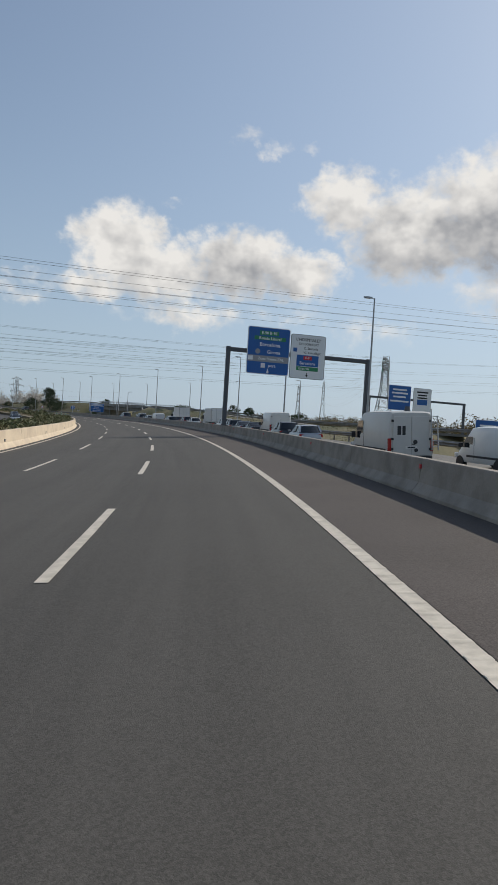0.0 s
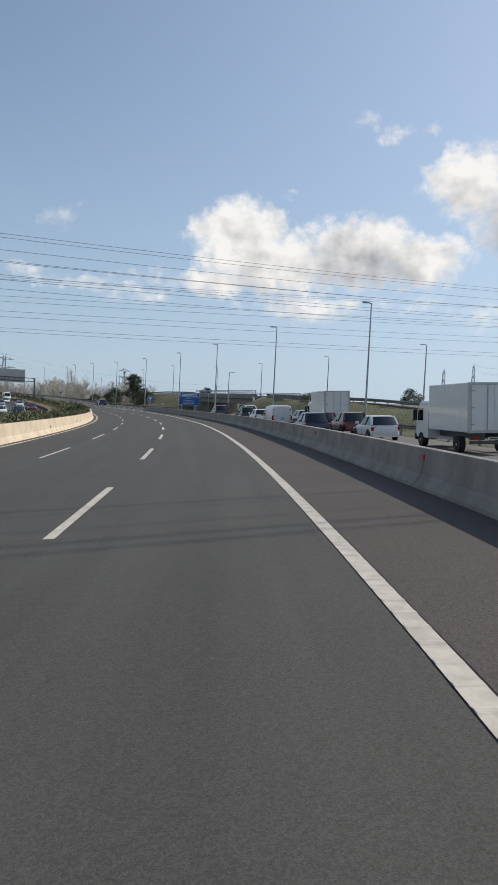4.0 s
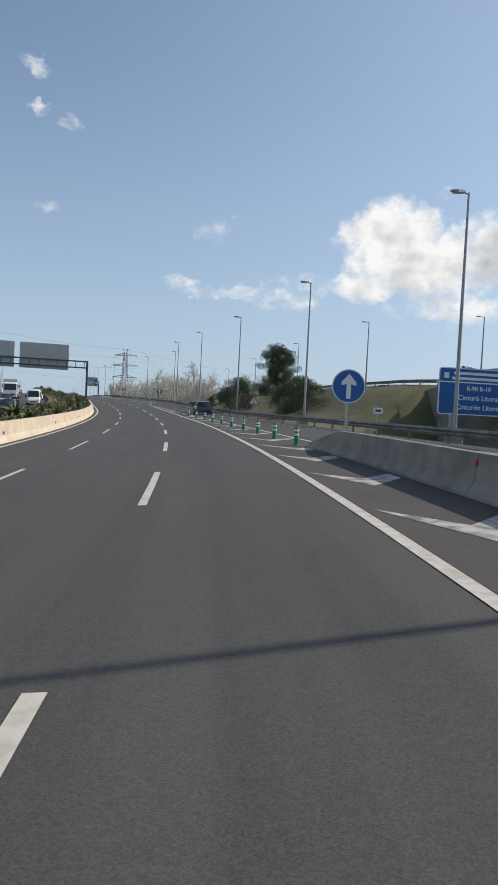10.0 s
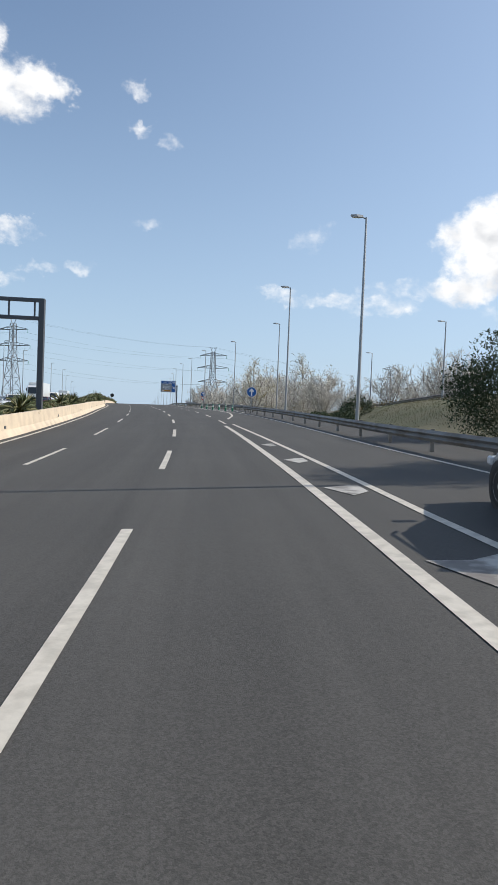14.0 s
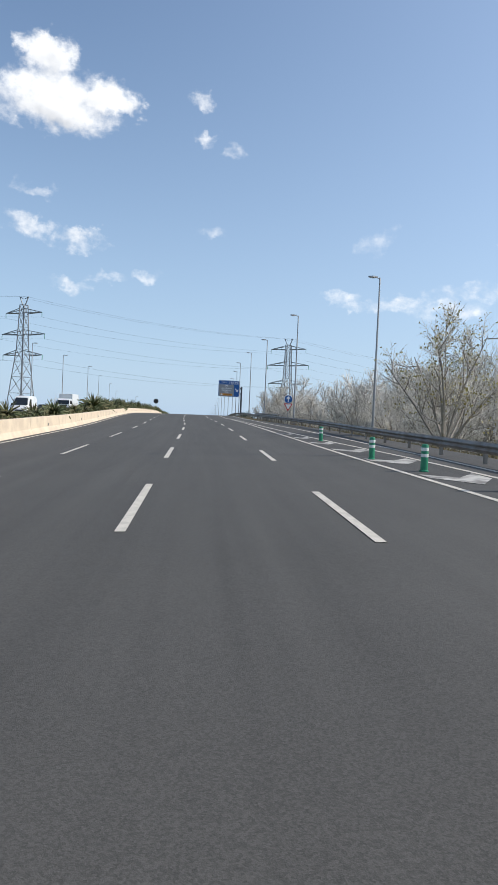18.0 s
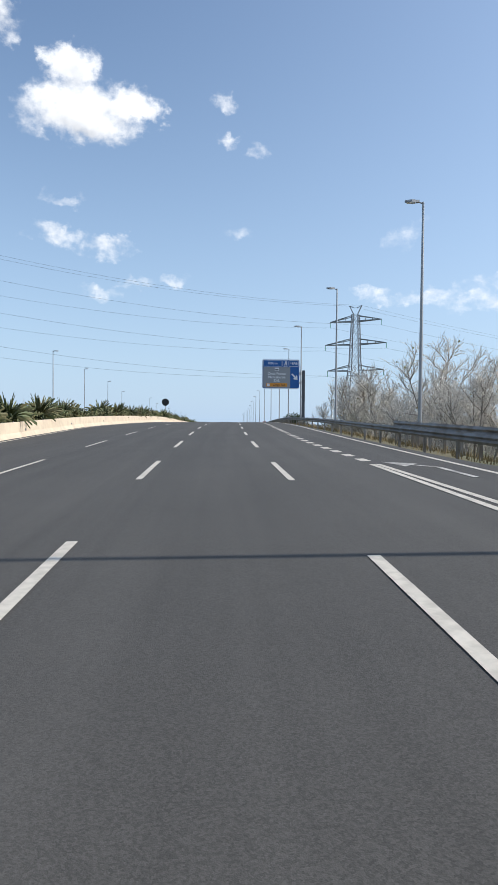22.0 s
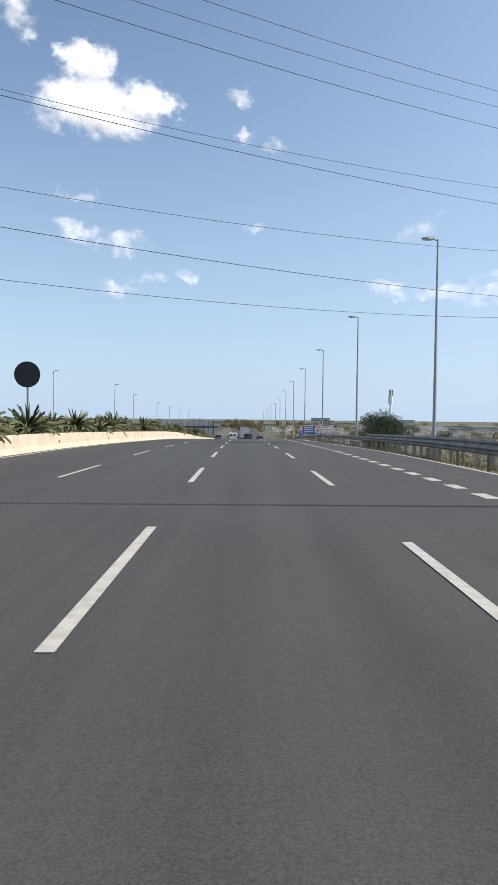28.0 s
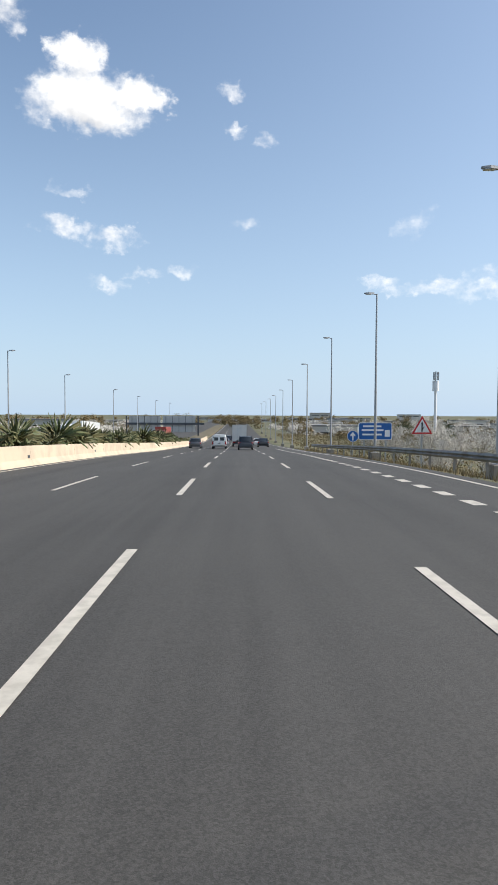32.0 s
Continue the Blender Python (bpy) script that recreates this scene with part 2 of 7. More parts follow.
def lane_wear(m):
    """Long streaks and wheel tracks along the lanes, by the road's own coordinates (offset, distance)."""
    nd, ln = m.node_tree.nodes, m.node_tree.links
    hsv = [n for n in nd if n.bl_idname == "ShaderNodeHueSaturation"][0]
    old = hsv.inputs["Value"].links[0].from_socket
    uv = nd.new("ShaderNodeUVMap")
    uv.uv_map = "along"
    total = old
    for scale, detail, amount in (((1.3, 0.030, 1.0), 4.0, 0.55), ((0.32, 0.010, 1.0), 3.0, 0.40), ((5.0, 0.12, 1.0), 3.0, 0.22)):
        mp = nd.new("ShaderNodeMapping")
        mp.inputs["Scale"].default_value = scale
        ln.new(uv.outputs[0], mp.inputs[0])
        nz = nd.new("ShaderNodeTexNoise")
        nz.inputs["Scale"].default_value, nz.inputs["Detail"].default_value = 1.0, detail
        ln.new(mp.outputs[0], nz.inputs["Vector"])
        ma = nd.new("ShaderNodeMath")
        ma.operation = "MULTIPLY_ADD"
        ln.new(nz.outputs["Fac"], ma.inputs[0])
        ma.inputs[1].default_value, ma.inputs[2].default_value = amount, -amount / 2
        ad = nd.new("ShaderNodeMath")
        ln.new(total, ad.inputs[0])
        ln.new(ma.outputs[0], ad.inputs[1])
        total = ad.outputs[0]
    ln.new(total, hsv.inputs["Value"])


lane_wear(M_ASPHALT)
M_SHOULDER = material("worn_asphalt", (0.085, 0.072, 0.066), 0.88, vary=0.18, grain=22, blotch=0.4, bump=0.2, bump_scale=90, spec=0.3, speckle=0.6)
M_SIDEROAD = material("pale_asphalt", (0.16, 0.155, 0.145), 0.85, vary=0.14, grain=40, blotch=0.5, bump=0.35, bump_scale=60, spec=0.3)
M_PAINT = material("road_paint", (0.62, 0.56, 0.465), 0.6, vary=0.08, grain=14, blotch=2.0, bump=0.15, second=((0.50, 0.45, 0.37), 5.0))
M_OLDPAINT = material("worn_road_paint", (0.50, 0.47, 0.42), 0.75, vary=0.16, grain=9, blotch=1.5, bump=0.2, second=((0.20, 0.18, 0.16), 2.4))
M_CONCRETE = material("weathered_concrete", (0.295, 0.262, 0.222), 0.85, vary=0.12, grain=18, blotch=0.8, bump=0.25, second=((0.215, 0.19, 0.16), 1.3), rnd=0.10)
M_WALL = material("pale_concrete", (0.62, 0.51, 0.375), 0.85, vary=0.08, grain=16, blotch=0.7, bump=0.2, second=((0.53, 0.43, 0.32), 1.1), rnd=0.05)
M_SOIL = material("dry_soil", (0.17, 0.13, 0.085), 0.95, vary=0.25, grain=3, blotch=0.25, bump=0.5, second=((0.12, 0.11, 0.05), 0.5))
M_GROUND = material("scrub_ground", (0.14, 0.12, 0.07), 0.95, vary=0.25, grain=1.5, blotch=0.05, bump=0.4, second=((0.09, 0.10, 0.045), 0.12))
M_GRASS = material("dry_grass", (0.155, 0.135, 0.07), 0.95, vary=0.25, grain=4, blotch=0.018, bump=0.6, bump_scale=6, second=((0.09, 0.10, 0.04), 0.09))
M_GALV = material("galvanised_steel", (0.42, 0.43, 0.44), 0.45, metal=0.75, vary=0.07, grain=20, blotch=1.0)
M_RAIL = material("dull_rail_steel", (0.25, 0.235, 0.215), 0.6, metal=0.25, vary=0.16, grain=9, blotch=0.7, second=((0.17, 0.145, 0.12), 1.2))
M_POST = material("lamp_post_steel", (0.34, 0.35, 0.36), 0.5, metal=0.55, vary=0.06, grain=12, blotch=0.5)
M_DARKSTEEL = material("dark_painted_steel", (0.085, 0.09, 0.10), 0.5, metal=0.3, vary=0.1, grain=12)
M_SIGNBACK = material("sign_back_metal", (0.50, 0.49, 0.47), 0.6, metal=0.1, vary=0.05, grain=6)
M_BLUE = material("sign_blue", (0.010, 0.105, 0.36), 0.45, vary=0.04, grain=3, blotch=0.6)
M_WHITE = material("sign_white", (0.78, 0.79, 0.80), 0.45, vary=0.03, grain=3)
M_GREEN = material("sign_green", (0.02, 0.22, 0.09), 0.45, vary=0.04, grain=3)
M_SIGNGREY = material("sign_grey", (0.30, 0.31, 0.32), 0.5, vary=0.04, grain=3)
M_ORANGE = material("sign_orange", (0.72, 0.30, 0.03), 0.5, vary=0.04, grain=3)
M_RED = material("sign_red", (0.55, 0.02, 0.02), 0.45, vary=0.04, grain=3)
M_BLACK = material("sign_black", (0.015, 0.015, 0.015), 0.5, vary=0.05, grain=3)
M_RUBBER = material("black_rubber", (0.018, 0.018, 0.018), 0.75, vary=0.15, grain=20)
M_GLASS = glass_material("dark_car_glass")

# ---------------------------------------------------------------- the road's line in plan and height
ROAD_X, ROAD_Y = -1.35, 1.02
ROAD_TURN = [(-200, 45.0), (-100, 42.5), (0, 37.35), (40, 31.14), (80, 26.66), (120, 22.08), (160, 16.41), (200, 10.87), (240, 6.78), (280, 2.29), (320, -1.85), (360, -1.97), (400, -3.53), (440, -1.90), (480, -1.30), (520, -2.18), (560, -1.9), (2400, -1.9)]
ROAD_LEVEL = [(-200, -3.4), (-75, -1.4), (-25, -0.48), (0, 0.0), (25, 0.48), (50, 1.0), (75, 1.4), (100, 1.79), (125, 2.15), (150, 2.47), (175, 2.86), (200, 3.23), (225, 3.61), (250, 4.09), (275, 4.86), (300, 5.82), (325, 6.61), (350, 7.2), (375, 7.81), (400, 8.44), (425, 9.0), (450, 9.59), (475, 9.9), (500, 10.02), (525, 9.85), (550, 9.41), (575, 8.93), (600, 8.01), (625, 6.91), (650, 5.97), (675, 5.03), (700, 4.09), (740, 3.5), (800, 3.1), (2400, 2.8)]
# crossfall in degrees: the outer side of the bend lies higher
ROAD_BANK = [(-200, 3.2), (-25, 3.19), (0, 3.28), (25, 3.38), (50, 3.44), (75, 3.43), (100, 3.43), (125, 3.51), (150, 3.53), (175, 3.37), (200, 3.05), (225, 2.72), (250, 2.45), (275, 2.3), (300, 2.1), (325, 1.86), (350, 1.66), (375, 1.48), (400, 1.26), (425, 0.99), (450, 0.74), (475, 0.49), (500, 0.3), (525, 0.19), (550, 0.13), (2400, 0.1)]
_S = np.arange(-200.0, 1500.0, 1.0)
_H = np.radians(np.interp(_S, *zip(*ROAD_TURN)))
_H = np.convolve(np.pad(_H, 5, mode="edge"), np.ones(11) / 11, "valid")
_Zr = np.interp(_S, *zip(*ROAD_LEVEL))
_Zr = np.convolve(np.pad(_Zr, 9, mode="edge"), np.ones(19) / 19, "valid")
_Hm = np.concatenate([_H[:1], (_H[1:] + _H[:-1]) / 2])
_Xr, _Yr = np.cumsum(np.sin(_Hm)), np.cumsum(np.cos(_Hm))
_Xr += ROAD_X - np.interp(0, _S, _Xr)
_Yr += ROAD_Y - np.interp(0, _S, _Yr)


def level(s):
    return float(np.interp(s, _S, _Zr))


def heading(s):
    """Degrees to the right of +y."""
    return math.degrees(float(np.interp(s, _S, _H)))


def bank(s):
    """Degrees of crossfall."""
    return float(np.interp(s, *zip(*ROAD_BANK)))


def cross(s, o):
    """How far the banked carriageways rise at an offset, against the middle of the camera's lane."""
    return math.tan(radians(bank(s))) * (min(max(o, -31.0), 18.0) - 1.7)


def at(s, o, up=0.0):
    """A place s metres along the lane line, o metres to its right, and up metres above the road."""
    h = float(np.interp(s, _S, _H))
    return Vector((float(np.interp(s, _S, _Xr)) + o * math.cos(h), float(np.interp(s, _S, _Yr)) - o * math.sin(h), level(s) + cross(s, o) + up))


def stand(s, o, up=0.0, turn=0.0):
    """The pose of a thing on the road: its +y looks along the road, turned by turn degrees to the left."""
    v = at(s, o, up)
    return pose(v.x, v.y, v.z, 0, 0, -heading(s) + turn)


def drive(s, o, up=0.0, turn=0.0):
    """The same for a thing that rests on wheels: it follows the crossfall and the grade."""
    v = at(s, o, up)
    grade = math.degrees(math.atan((level(s + 3) - level(s - 3)) / 6))
    return pose(v.x, v.y, v.z, 0, 0, -heading(s)) @ pose(0, 0, 0, grade, -bank(s), 0) @ pose(0, 0, 0, 0, 0, turn)


# ---------------------------------------------------------------- mesh helpers


def mesh_of(name, verts, faces, mats, smooth=False, face_mats=None):
    me = bpy.data.meshes.new(name)
    me.from_pydata([tuple(v) for v in verts], [], faces)
    for m in mats if isinstance(mats, (list, tuple)) else [mats]:
        me.materials.append(m)
    if face_mats is not None:
        me.polygons.foreach_set("material_index", face_mats)
    if smooth:
        me.polygons.foreach_set("use_smooth", [True] * len(me.polygons))
    me.update()
    return me


def place(name, me, parent=None, m=None, label=""):
    ob = new(name, me)
    if parent is not None:
        ob.parent = parent
    if m is not None:
        ob.matrix_basis = m
    if label:
        ob["label"] = label
    return ob


def empty(name, m=None):
    ob = new(name)
    ob.empty_display_size = 0.3
    if m is not None:
        ob.matrix_basis = m
    return ob


class Geo:
    """A gathering of simple solids for one mesh."""

    def __init__(self):
        self.v, self.f = [], []

    def add(self, vs, fs):
        n = len(self.v)
        self.v += [tuple(v) for v in vs]
        self.f += [tuple(i + n for i in f) for f in fs]
        return self

    def box(self, x0, y0, z0, x1, y1, z1, bev=0.0):
        if bev <= 0:
            vs = [(x, y, z) for z in (z0, z1) for x, y in ((x0, y0), (x1, y0), (x1, y1), (x0, y1))]
            return self.add(vs, [(3, 2, 1, 0), (4, 5, 6, 7), (0, 1, 5, 4), (1, 2, 6, 5), (2, 3, 7, 6), (3, 0, 4, 7)])
        b = bev
        rings = []
        for z, k in ((z0, b), (z0 + b, 0), (z1 - b, 0), (z1, b)):
            rings.append([(x0 + b, y0 + k, z), (x1 - b, y0 + k, z), (x1 - k, y0 + b, z), (x1 - k, y1 - b, z), (x1 - b, y1 - k, z), (x0 + b, y1 - k, z), (x0 + k, y1 - b, z), (x0 + k, y0 + b, z)])
        return self.loft(rings)

    def loft(self, rings, cap=True, closed=True):
        n = len(rings[0])
        vs = [v for r in rings for v in r]
        fs = []
        for a in range(len(rings) - 1):
            for i in range(n if closed else n - 1):
                j = (i + 1) % n
                fs.append((a * n + i, a * n + j, (a + 1) * n + j, (a + 1) * n + i))
        if cap:
            fs.append(tuple(range(n - 1, -1, -1)))
            fs.append(tuple((len(rings) - 1) * n + i for i in range(n)))
        return self.add(vs, fs)

    def tube(self, a, b, r0, r1=None, n=8):
        a, b = Vector(a), Vector(b)
        r1 = r0 if r1 is None else r1
        d = (b - a).normalized()
        u = d.orthogonal().normalized()
        w = d.cross(u)
        ring = lambda c, r: [tuple(c + (u * math.cos(2 * math.pi * i / n) + w * math.sin(2 * math.pi * i / n)) * r) for i in range(n)]
        return self.loft([ring(a, r0), ring(b, r1)])

    def beam(self, a, b, w):
        return self.tube(a, b, w * 0.7071, n=4)

    def path(self, pts, rs, n=8):
        """A tube through several points."""
        pts = [Vector(q) for q in pts]
        rings = []
        u = None
        for i, c in enumerate(pts):
            d = (pts[min(i + 1, len(pts) - 1)] - pts[max(i - 1, 0)]).normalized()
            u = d.orthogonal().normalized() if u is None else (u - d * u.dot(d)).normalized()
            w = d.cross(u)
            r = rs[i] if isinstance(rs, (list, tuple)) else rs
            rings.append([tuple(c + (u * math.cos(2 * math.pi * k / n) + w * math.sin(2 * math.pi * k / n)) * r) for k in range(n)])
        return self.loft(rings)

    def disc(self, c, r, y0, y1, n=24):
        """A round plate facing along y."""
        ring = lambda y: [(c[0] + r * math.cos(2 * math.pi * i / n), y, c[1] + r * math.sin(2 * math.pi * i / n)) for i in range(n)]
        return self.loft([ring(y0), ring(y1)])

    def plate(self, pts, y0, y1):
        """A flat plate with the outline pts in x and z, between two depths."""
        return self.loft([[(x, y0, z) for x, z in pts], [(x, y1, z) for x, z in pts]])

    def mesh(self, name, mat, smooth=False):
        me = mesh_of(name, self.v, self.f, mat)
        bm = bmesh.new()
        bm.from_mesh(me)
        bmesh.ops.recalc_face_normals(bm, faces=bm.faces)
        bm.to_mesh(me)
        bm.free()
        if smooth:
            me.polygons.foreach_set("use_smooth", [True] * len(me.polygons))
            me.set_sharp_from_angle(angle=radians(40))
        return me


def part(name, geo, mat, parent, label="", m=None, smooth=False):
    return place(name, geo.mesh(name, mat, smooth) if isinstance(geo, Geo) else geo, parent, m, label)


def rounded(w, h, r, n=4):
    """The outline of a rounded rectangle in x and z, its centre at the origin."""
    pts = []
    for cx, cz, a0 in ((w / 2 - r, h / 2 - r, 0), (-w / 2 + r, h / 2 - r, 90), (-w / 2 + r, -h / 2 + r, 180), (w / 2 - r, -h / 2 + r, 270)):
        pts += [(cx + r * math.cos(radians(a0 + 90 * i / n)), cz + r * math.sin(radians(a0 + 90 * i / n))) for i in range(n + 1)]
    return pts


def strip(name, s0, s1, left, right, up, mat, parent=None, step=4.0, label="", thick=0.0):
    """A ribbon that follows the road between two offsets, which may be functions of s."""
    lf = left if callable(left) else (lambda s: left)
    rf = right if callable(right) else (lambda s: right)
    uf = up if callable(up) else (lambda s: up)
    n = max(1, int(math.ceil((s1 - s0) / step)))
    vs, fs = [], []
    for i in range(n + 1):
        s = s0 + (s1 - s0) * i / n
        vs += [at(s, lf(s), uf(s)), at(s, rf(s), uf(s))]
    fs = [(2 * i, 2 * i + 1, 2 * i + 3, 2 * i + 2) for i in range(n)]
    if thick:
        k = len(vs)
        vs += [Vector(v) - Vector((0, 0, thick)) for v in vs]
        fs += [(2 * i, 2 * i + 2, 2 * i + 2 + k, 2 * i + k) for i in range(n)] + [(2 * i + 3, 2 * i + 1, 2 * i + 1 + k, 2 * i + 3 + k) for i in range(n)]
        fs += [(1, 0, k, k + 1), (2 * n, 2 * n + 1, 2 * n + 1 + k, 2 * n + k)]
    me = mesh_of(name, vs, fs, mat)
    if mat is M_ASPHALT:
        uv = me.uv_layers.new(name="along")
        spots = [(o, s0 + (s1 - s0) * i / n) for i in range(n + 1) for s in (s0 + (s1 - s0) * i / n,) for o in (lf(s), rf(s))]
        for loop in me.loops:
            uv.data[loop.index].uv = spots[loop.vertex_index % len(spots)]
    return place(name, me, parent, None, label)


def profile(name, s0, s1, pts, mat, parent=None, step=4.0, offset=0.0):
    """A closed cross-section of (o, up) points drawn along the road."""
    of = offset if callable(offset) else (lambda s: offset)
    n = max(1, int(math.ceil((s1 - s0) / step)))
    g = Geo()
    g.loft([[tuple(at(s, of(s) + o, u)) for o, u in pts] for s in (s0 + (s1 - s0) * i / n for i in range(n + 1))])
    return part(name, g, mat, parent)


def curve_of(table):
    xs, ys = zip(*table)
    return lambda s: float(np.interp(s, xs, ys))


# ---------------------------------------------------------------- plan of the carriageway: offsets from the lane line
LINE_2 = curve_of([(-200, -3.6), (260, -3.6), (363, -3.7), (402, -3.94), (450, -4.27), (475, -4.0), (525, -3.9), (580, -3.5), (1400, -3.5)])
EDGE_L = curve_of([(-200, -6.8), (0, -6.8), (204, -6.5), (268, -6.2), (371, -7.67), (410, -8.9), (450, -10.3), (467, -9.9), (487, -9.1), (538, -9.0), (568, -7.8), (640, -7.4), (1400, -7.4)])
WALL_L = lambda s: EDGE_L(s) - 0.55
EDGE_R = curve_of([(-200, 3.62), (8, 3.58), (41, 3.51), (60, 3.46), (78, 3.53), (110, 3.50), (135, 3.44), (152, 3.38), (171, 3.40), (206, 3.36), (225, 3.28), (241, 3.16), (250, 2.97), (262, 2.88), (276, 2.80), (290, 2.75), (312, 3.5), (1400, 3.5)])
ROAD_R = curve_of([(-200, 17.5), (150, 16), (200, 12.6), (240, 10.8), (300, 10.2), (330, 11.5), (375, 11.5), (410, 9.2), (1400, 9.6)])


# ---------------------------------------------------------------- ground
PLAIN = curve_of([(-200, -3.6), (0, -0.5), (100, 1.2), (200, 2.4), (330, 2.9), (500, 3.2), (620, 2.9), (2400, 1.6)])
RAMP_H = curve_of([(-200, -3.2), (60, 2.73), (105, 3.51), (132, 4.71), (152, 5.77), (198, 7.47), (241, 8.52), (251, 9.0), (270, 9.35), (292, 9.29), (320, 8.91), (345, 8.3), (385, 6.76), (410, 4.6), (440, 3.21)])
RAMP_O = curve_of([(-200, 29), (60, 30), (120, 31.5), (200, 32), (241, 32), (300, 32.5), (345, 36), (410, 48)])
RAMP_Z = lambda s: RAMP_H(s) - level(s) - cross(s, 32)
BR0, BR1 = 201.0, 241.0
SIDE_O = curve_of([(-200, 18.5), (150, 17.0), (200, 13.4), (240, 12.0), (300, 11.2), (330, 12.6), (375, 12.6), (410, 10.6), (1400, 10.8)])


def ease(t):
    t = min(1.0, max(0.0, t))
    return t * t * (3 - 2 * t)


def terrain(s, o):
    """Absolute height of the land."""
    r, p = level(s) + cross(s, o), PLAIN(s)
    low = -0.5 * (1 - ease((s - 120) / 60)) if s < 180 else 0.0
    if o < -31:
        return r - 0.3 + (min(p, r - 0.5) - r + 0.3) * ease((-o - 32) / 22)
    if o <= 6.4:
        return r - 0.32
    e = SIDE_O(s)
    if o <= e:
        return r - 0.32 + low
    base = r - 0.3 + low + (min(p, r - 0.4) - r + 0.3 - low) * ease((o - e) / (5 + 1.8 * max(0.0, r - p)))
    top, c = RAMP_H(s), RAMP_O(s)
    if 60 < s < 430 and top > base:
        d = abs(o - c)
        k = 1 - ease((d - 4.8) / ((2.0 if 160 < s < 200 else 4) + (1.2 if 160 < s < 200 else 2.0) * (top - base)))
        if BR0 - 2 < s < BR1 + 2:
            k *= max(ease((BR0 + 1 - s) / 3), ease((s - BR1 + 1) / 3))
            if o > e + 4:
                base -= 0.9 * ease((s - BR0) / 8) * ease((BR1 - s) / 8) * ease((o - e - 4) / 6)
        base += (top - base) * k
    return base


def spread(a, b, step, far):
    """Grid lines: even between a and b, then wider and wider out to far."""
    xs = list(np.arange(a, b + 0.01, step))
    d = step
    while xs[-1] < far:
        d *= 1.35
        xs.append(xs[-1] + d)
    d = step
    while xs[0] > -far:
        d *= 1.35
        xs.insert(0, xs[0] - d)
    return xs


gx, gy = spread(-80, 190, 3.0, 4300), spread(-120, 780, 3.0, 4600)
_pts = np.stack([_Xr, _Yr], 1)[::2]
gv = []
for y in gy:
    for x in gx:
        i = int(np.argmin((_pts[:, 0] - x) ** 2 + (_pts[:, 1] - y) ** 2)) * 2
        h = _H[i]
        o = (x - _Xr[i]) * math.cos(h) - (y - _Yr[i]) * math.sin(h)
        far = min(1.0, max(0.0, (abs(o) - 90) / 200))
        rough = 0.25 * noise.noise((x * 0.05, y * 0.05, 0)) if abs(o) > 20 else 0
        gv.append((x, y, terrain(float(_S[i]), o) * (1 - far) + 1.2 * far + rough))
nx = len(gx)
ground = place("ground", mesh_of("ground", gv, [(j * nx + i, j * nx + i + 1, (j + 1) * nx + i + 1, (j + 1) * nx + i) for j in range(len(gy) - 1) for i in range(nx - 1)], M_GRASS, smooth=True))
tagged(ground, "flat land and grassy banks beside the motorway", "ground", kind="structure")

# ---------------------------------------------------------------- carriageway
BAR_O = curve_of([(-200, 6.35), (0, 6.35), (40, 6.25), (100, 6.05), (180, 5.9), (203, 5.55), (208, 5.4)])
road = strip("road", -150, 1300, lambda s: WALL_L(s) - 0.2, lambda s: min(ROAD_R(s), 6.5) if s < 195 else ROAD_R(s), 0.0, M_ASPHALT, thick=0.3)
tagged(road, "dark grey asphalt motorway with white lane markings", "road", kind="structure")
shoulder = strip("shoulder", -150, 256, lambda s: EDGE_R(s) + 0.12, lambda s: BAR_O(s) + 0.05 if s < 203 else max(EDGE_R(s) + 0.15, 5.6 - (s - 203) * 0.045), 0.004, M_SHOULDER)
tagged(shoulder, "brownish worn asphalt shoulder along the barrier", "shoulder", kind="structure")
far_carriageway = strip("opposite_road", -150, 1300, -30.0, -13.5, -0.05, M_ASPHALT, thick=0.2)
tagged(far_carriageway, "asphalt carriageway of the opposite direction", "road", kind="structure")
side_road = strip("collector_road", -150, 196, 6.7, ROAD_R, lambda s: -0.5 * (1 - ease((s - 120) / 60)) if s < 180 else 0.0, M_SIDEROAD, thick=0.3)
tagged(side_road, "asphalt collector road beyond the concrete barrier", "road", kind="structure")

# painted lines
UP = 0.008
edge_r = strip("edge_line", -150, 290, lambda s: EDGE_R(s) - 0.1, lambda s: EDGE_R(s) + 0.1, UP, M_PAINT, road, 3.0)
edge_l = strip("edge_line", -150, 1300, lambda s: EDGE_L(s) - 0.08, lambda s: EDGE_L(s) + 0.08, UP, M_PAINT, road, 4.0)
# ribs of the right edge line
rib = Geo().loft([[(-0.10, -0.045, 0), (0.10, -0.045, 0), (0.10, 0.045, 0), (-0.10, 0.045, 0)], [(-0.097, -0.02, 0.0045), (0.097, -0.02, 0.0045), (0.097, 0.02, 0.0045), (-0.097, 0.02, 0.0045)]]).mesh("line_rib", M_PAINT)
for i in range(290):
    s = 2 + i * 0.34
    place("line_rib", rib, road, drive(s, EDGE_R(s), UP + 0.001))


def dashes(name, s0, s1, period, length, width, off, mat=M_PAINT):
    s = s0
    while s < s1:
        o = off(s + length / 2) if callable(off) else off
        g = Geo()
        pts = [(-width / 2, 0), (width / 2, 0), (width / 2, length / 2), (width / 2, length), (-width / 2, length), (-width / 2, length / 2)]
        vs = []
        for x, yy in pts:
            oo = off(s + yy) if callable(off) else off
            vs.append(at(s + yy, oo + x, UP))
        place(name, mesh_of(name, vs, [(0, 1, 2, 5), (5, 2, 3, 4)], mat), road)
        s += period


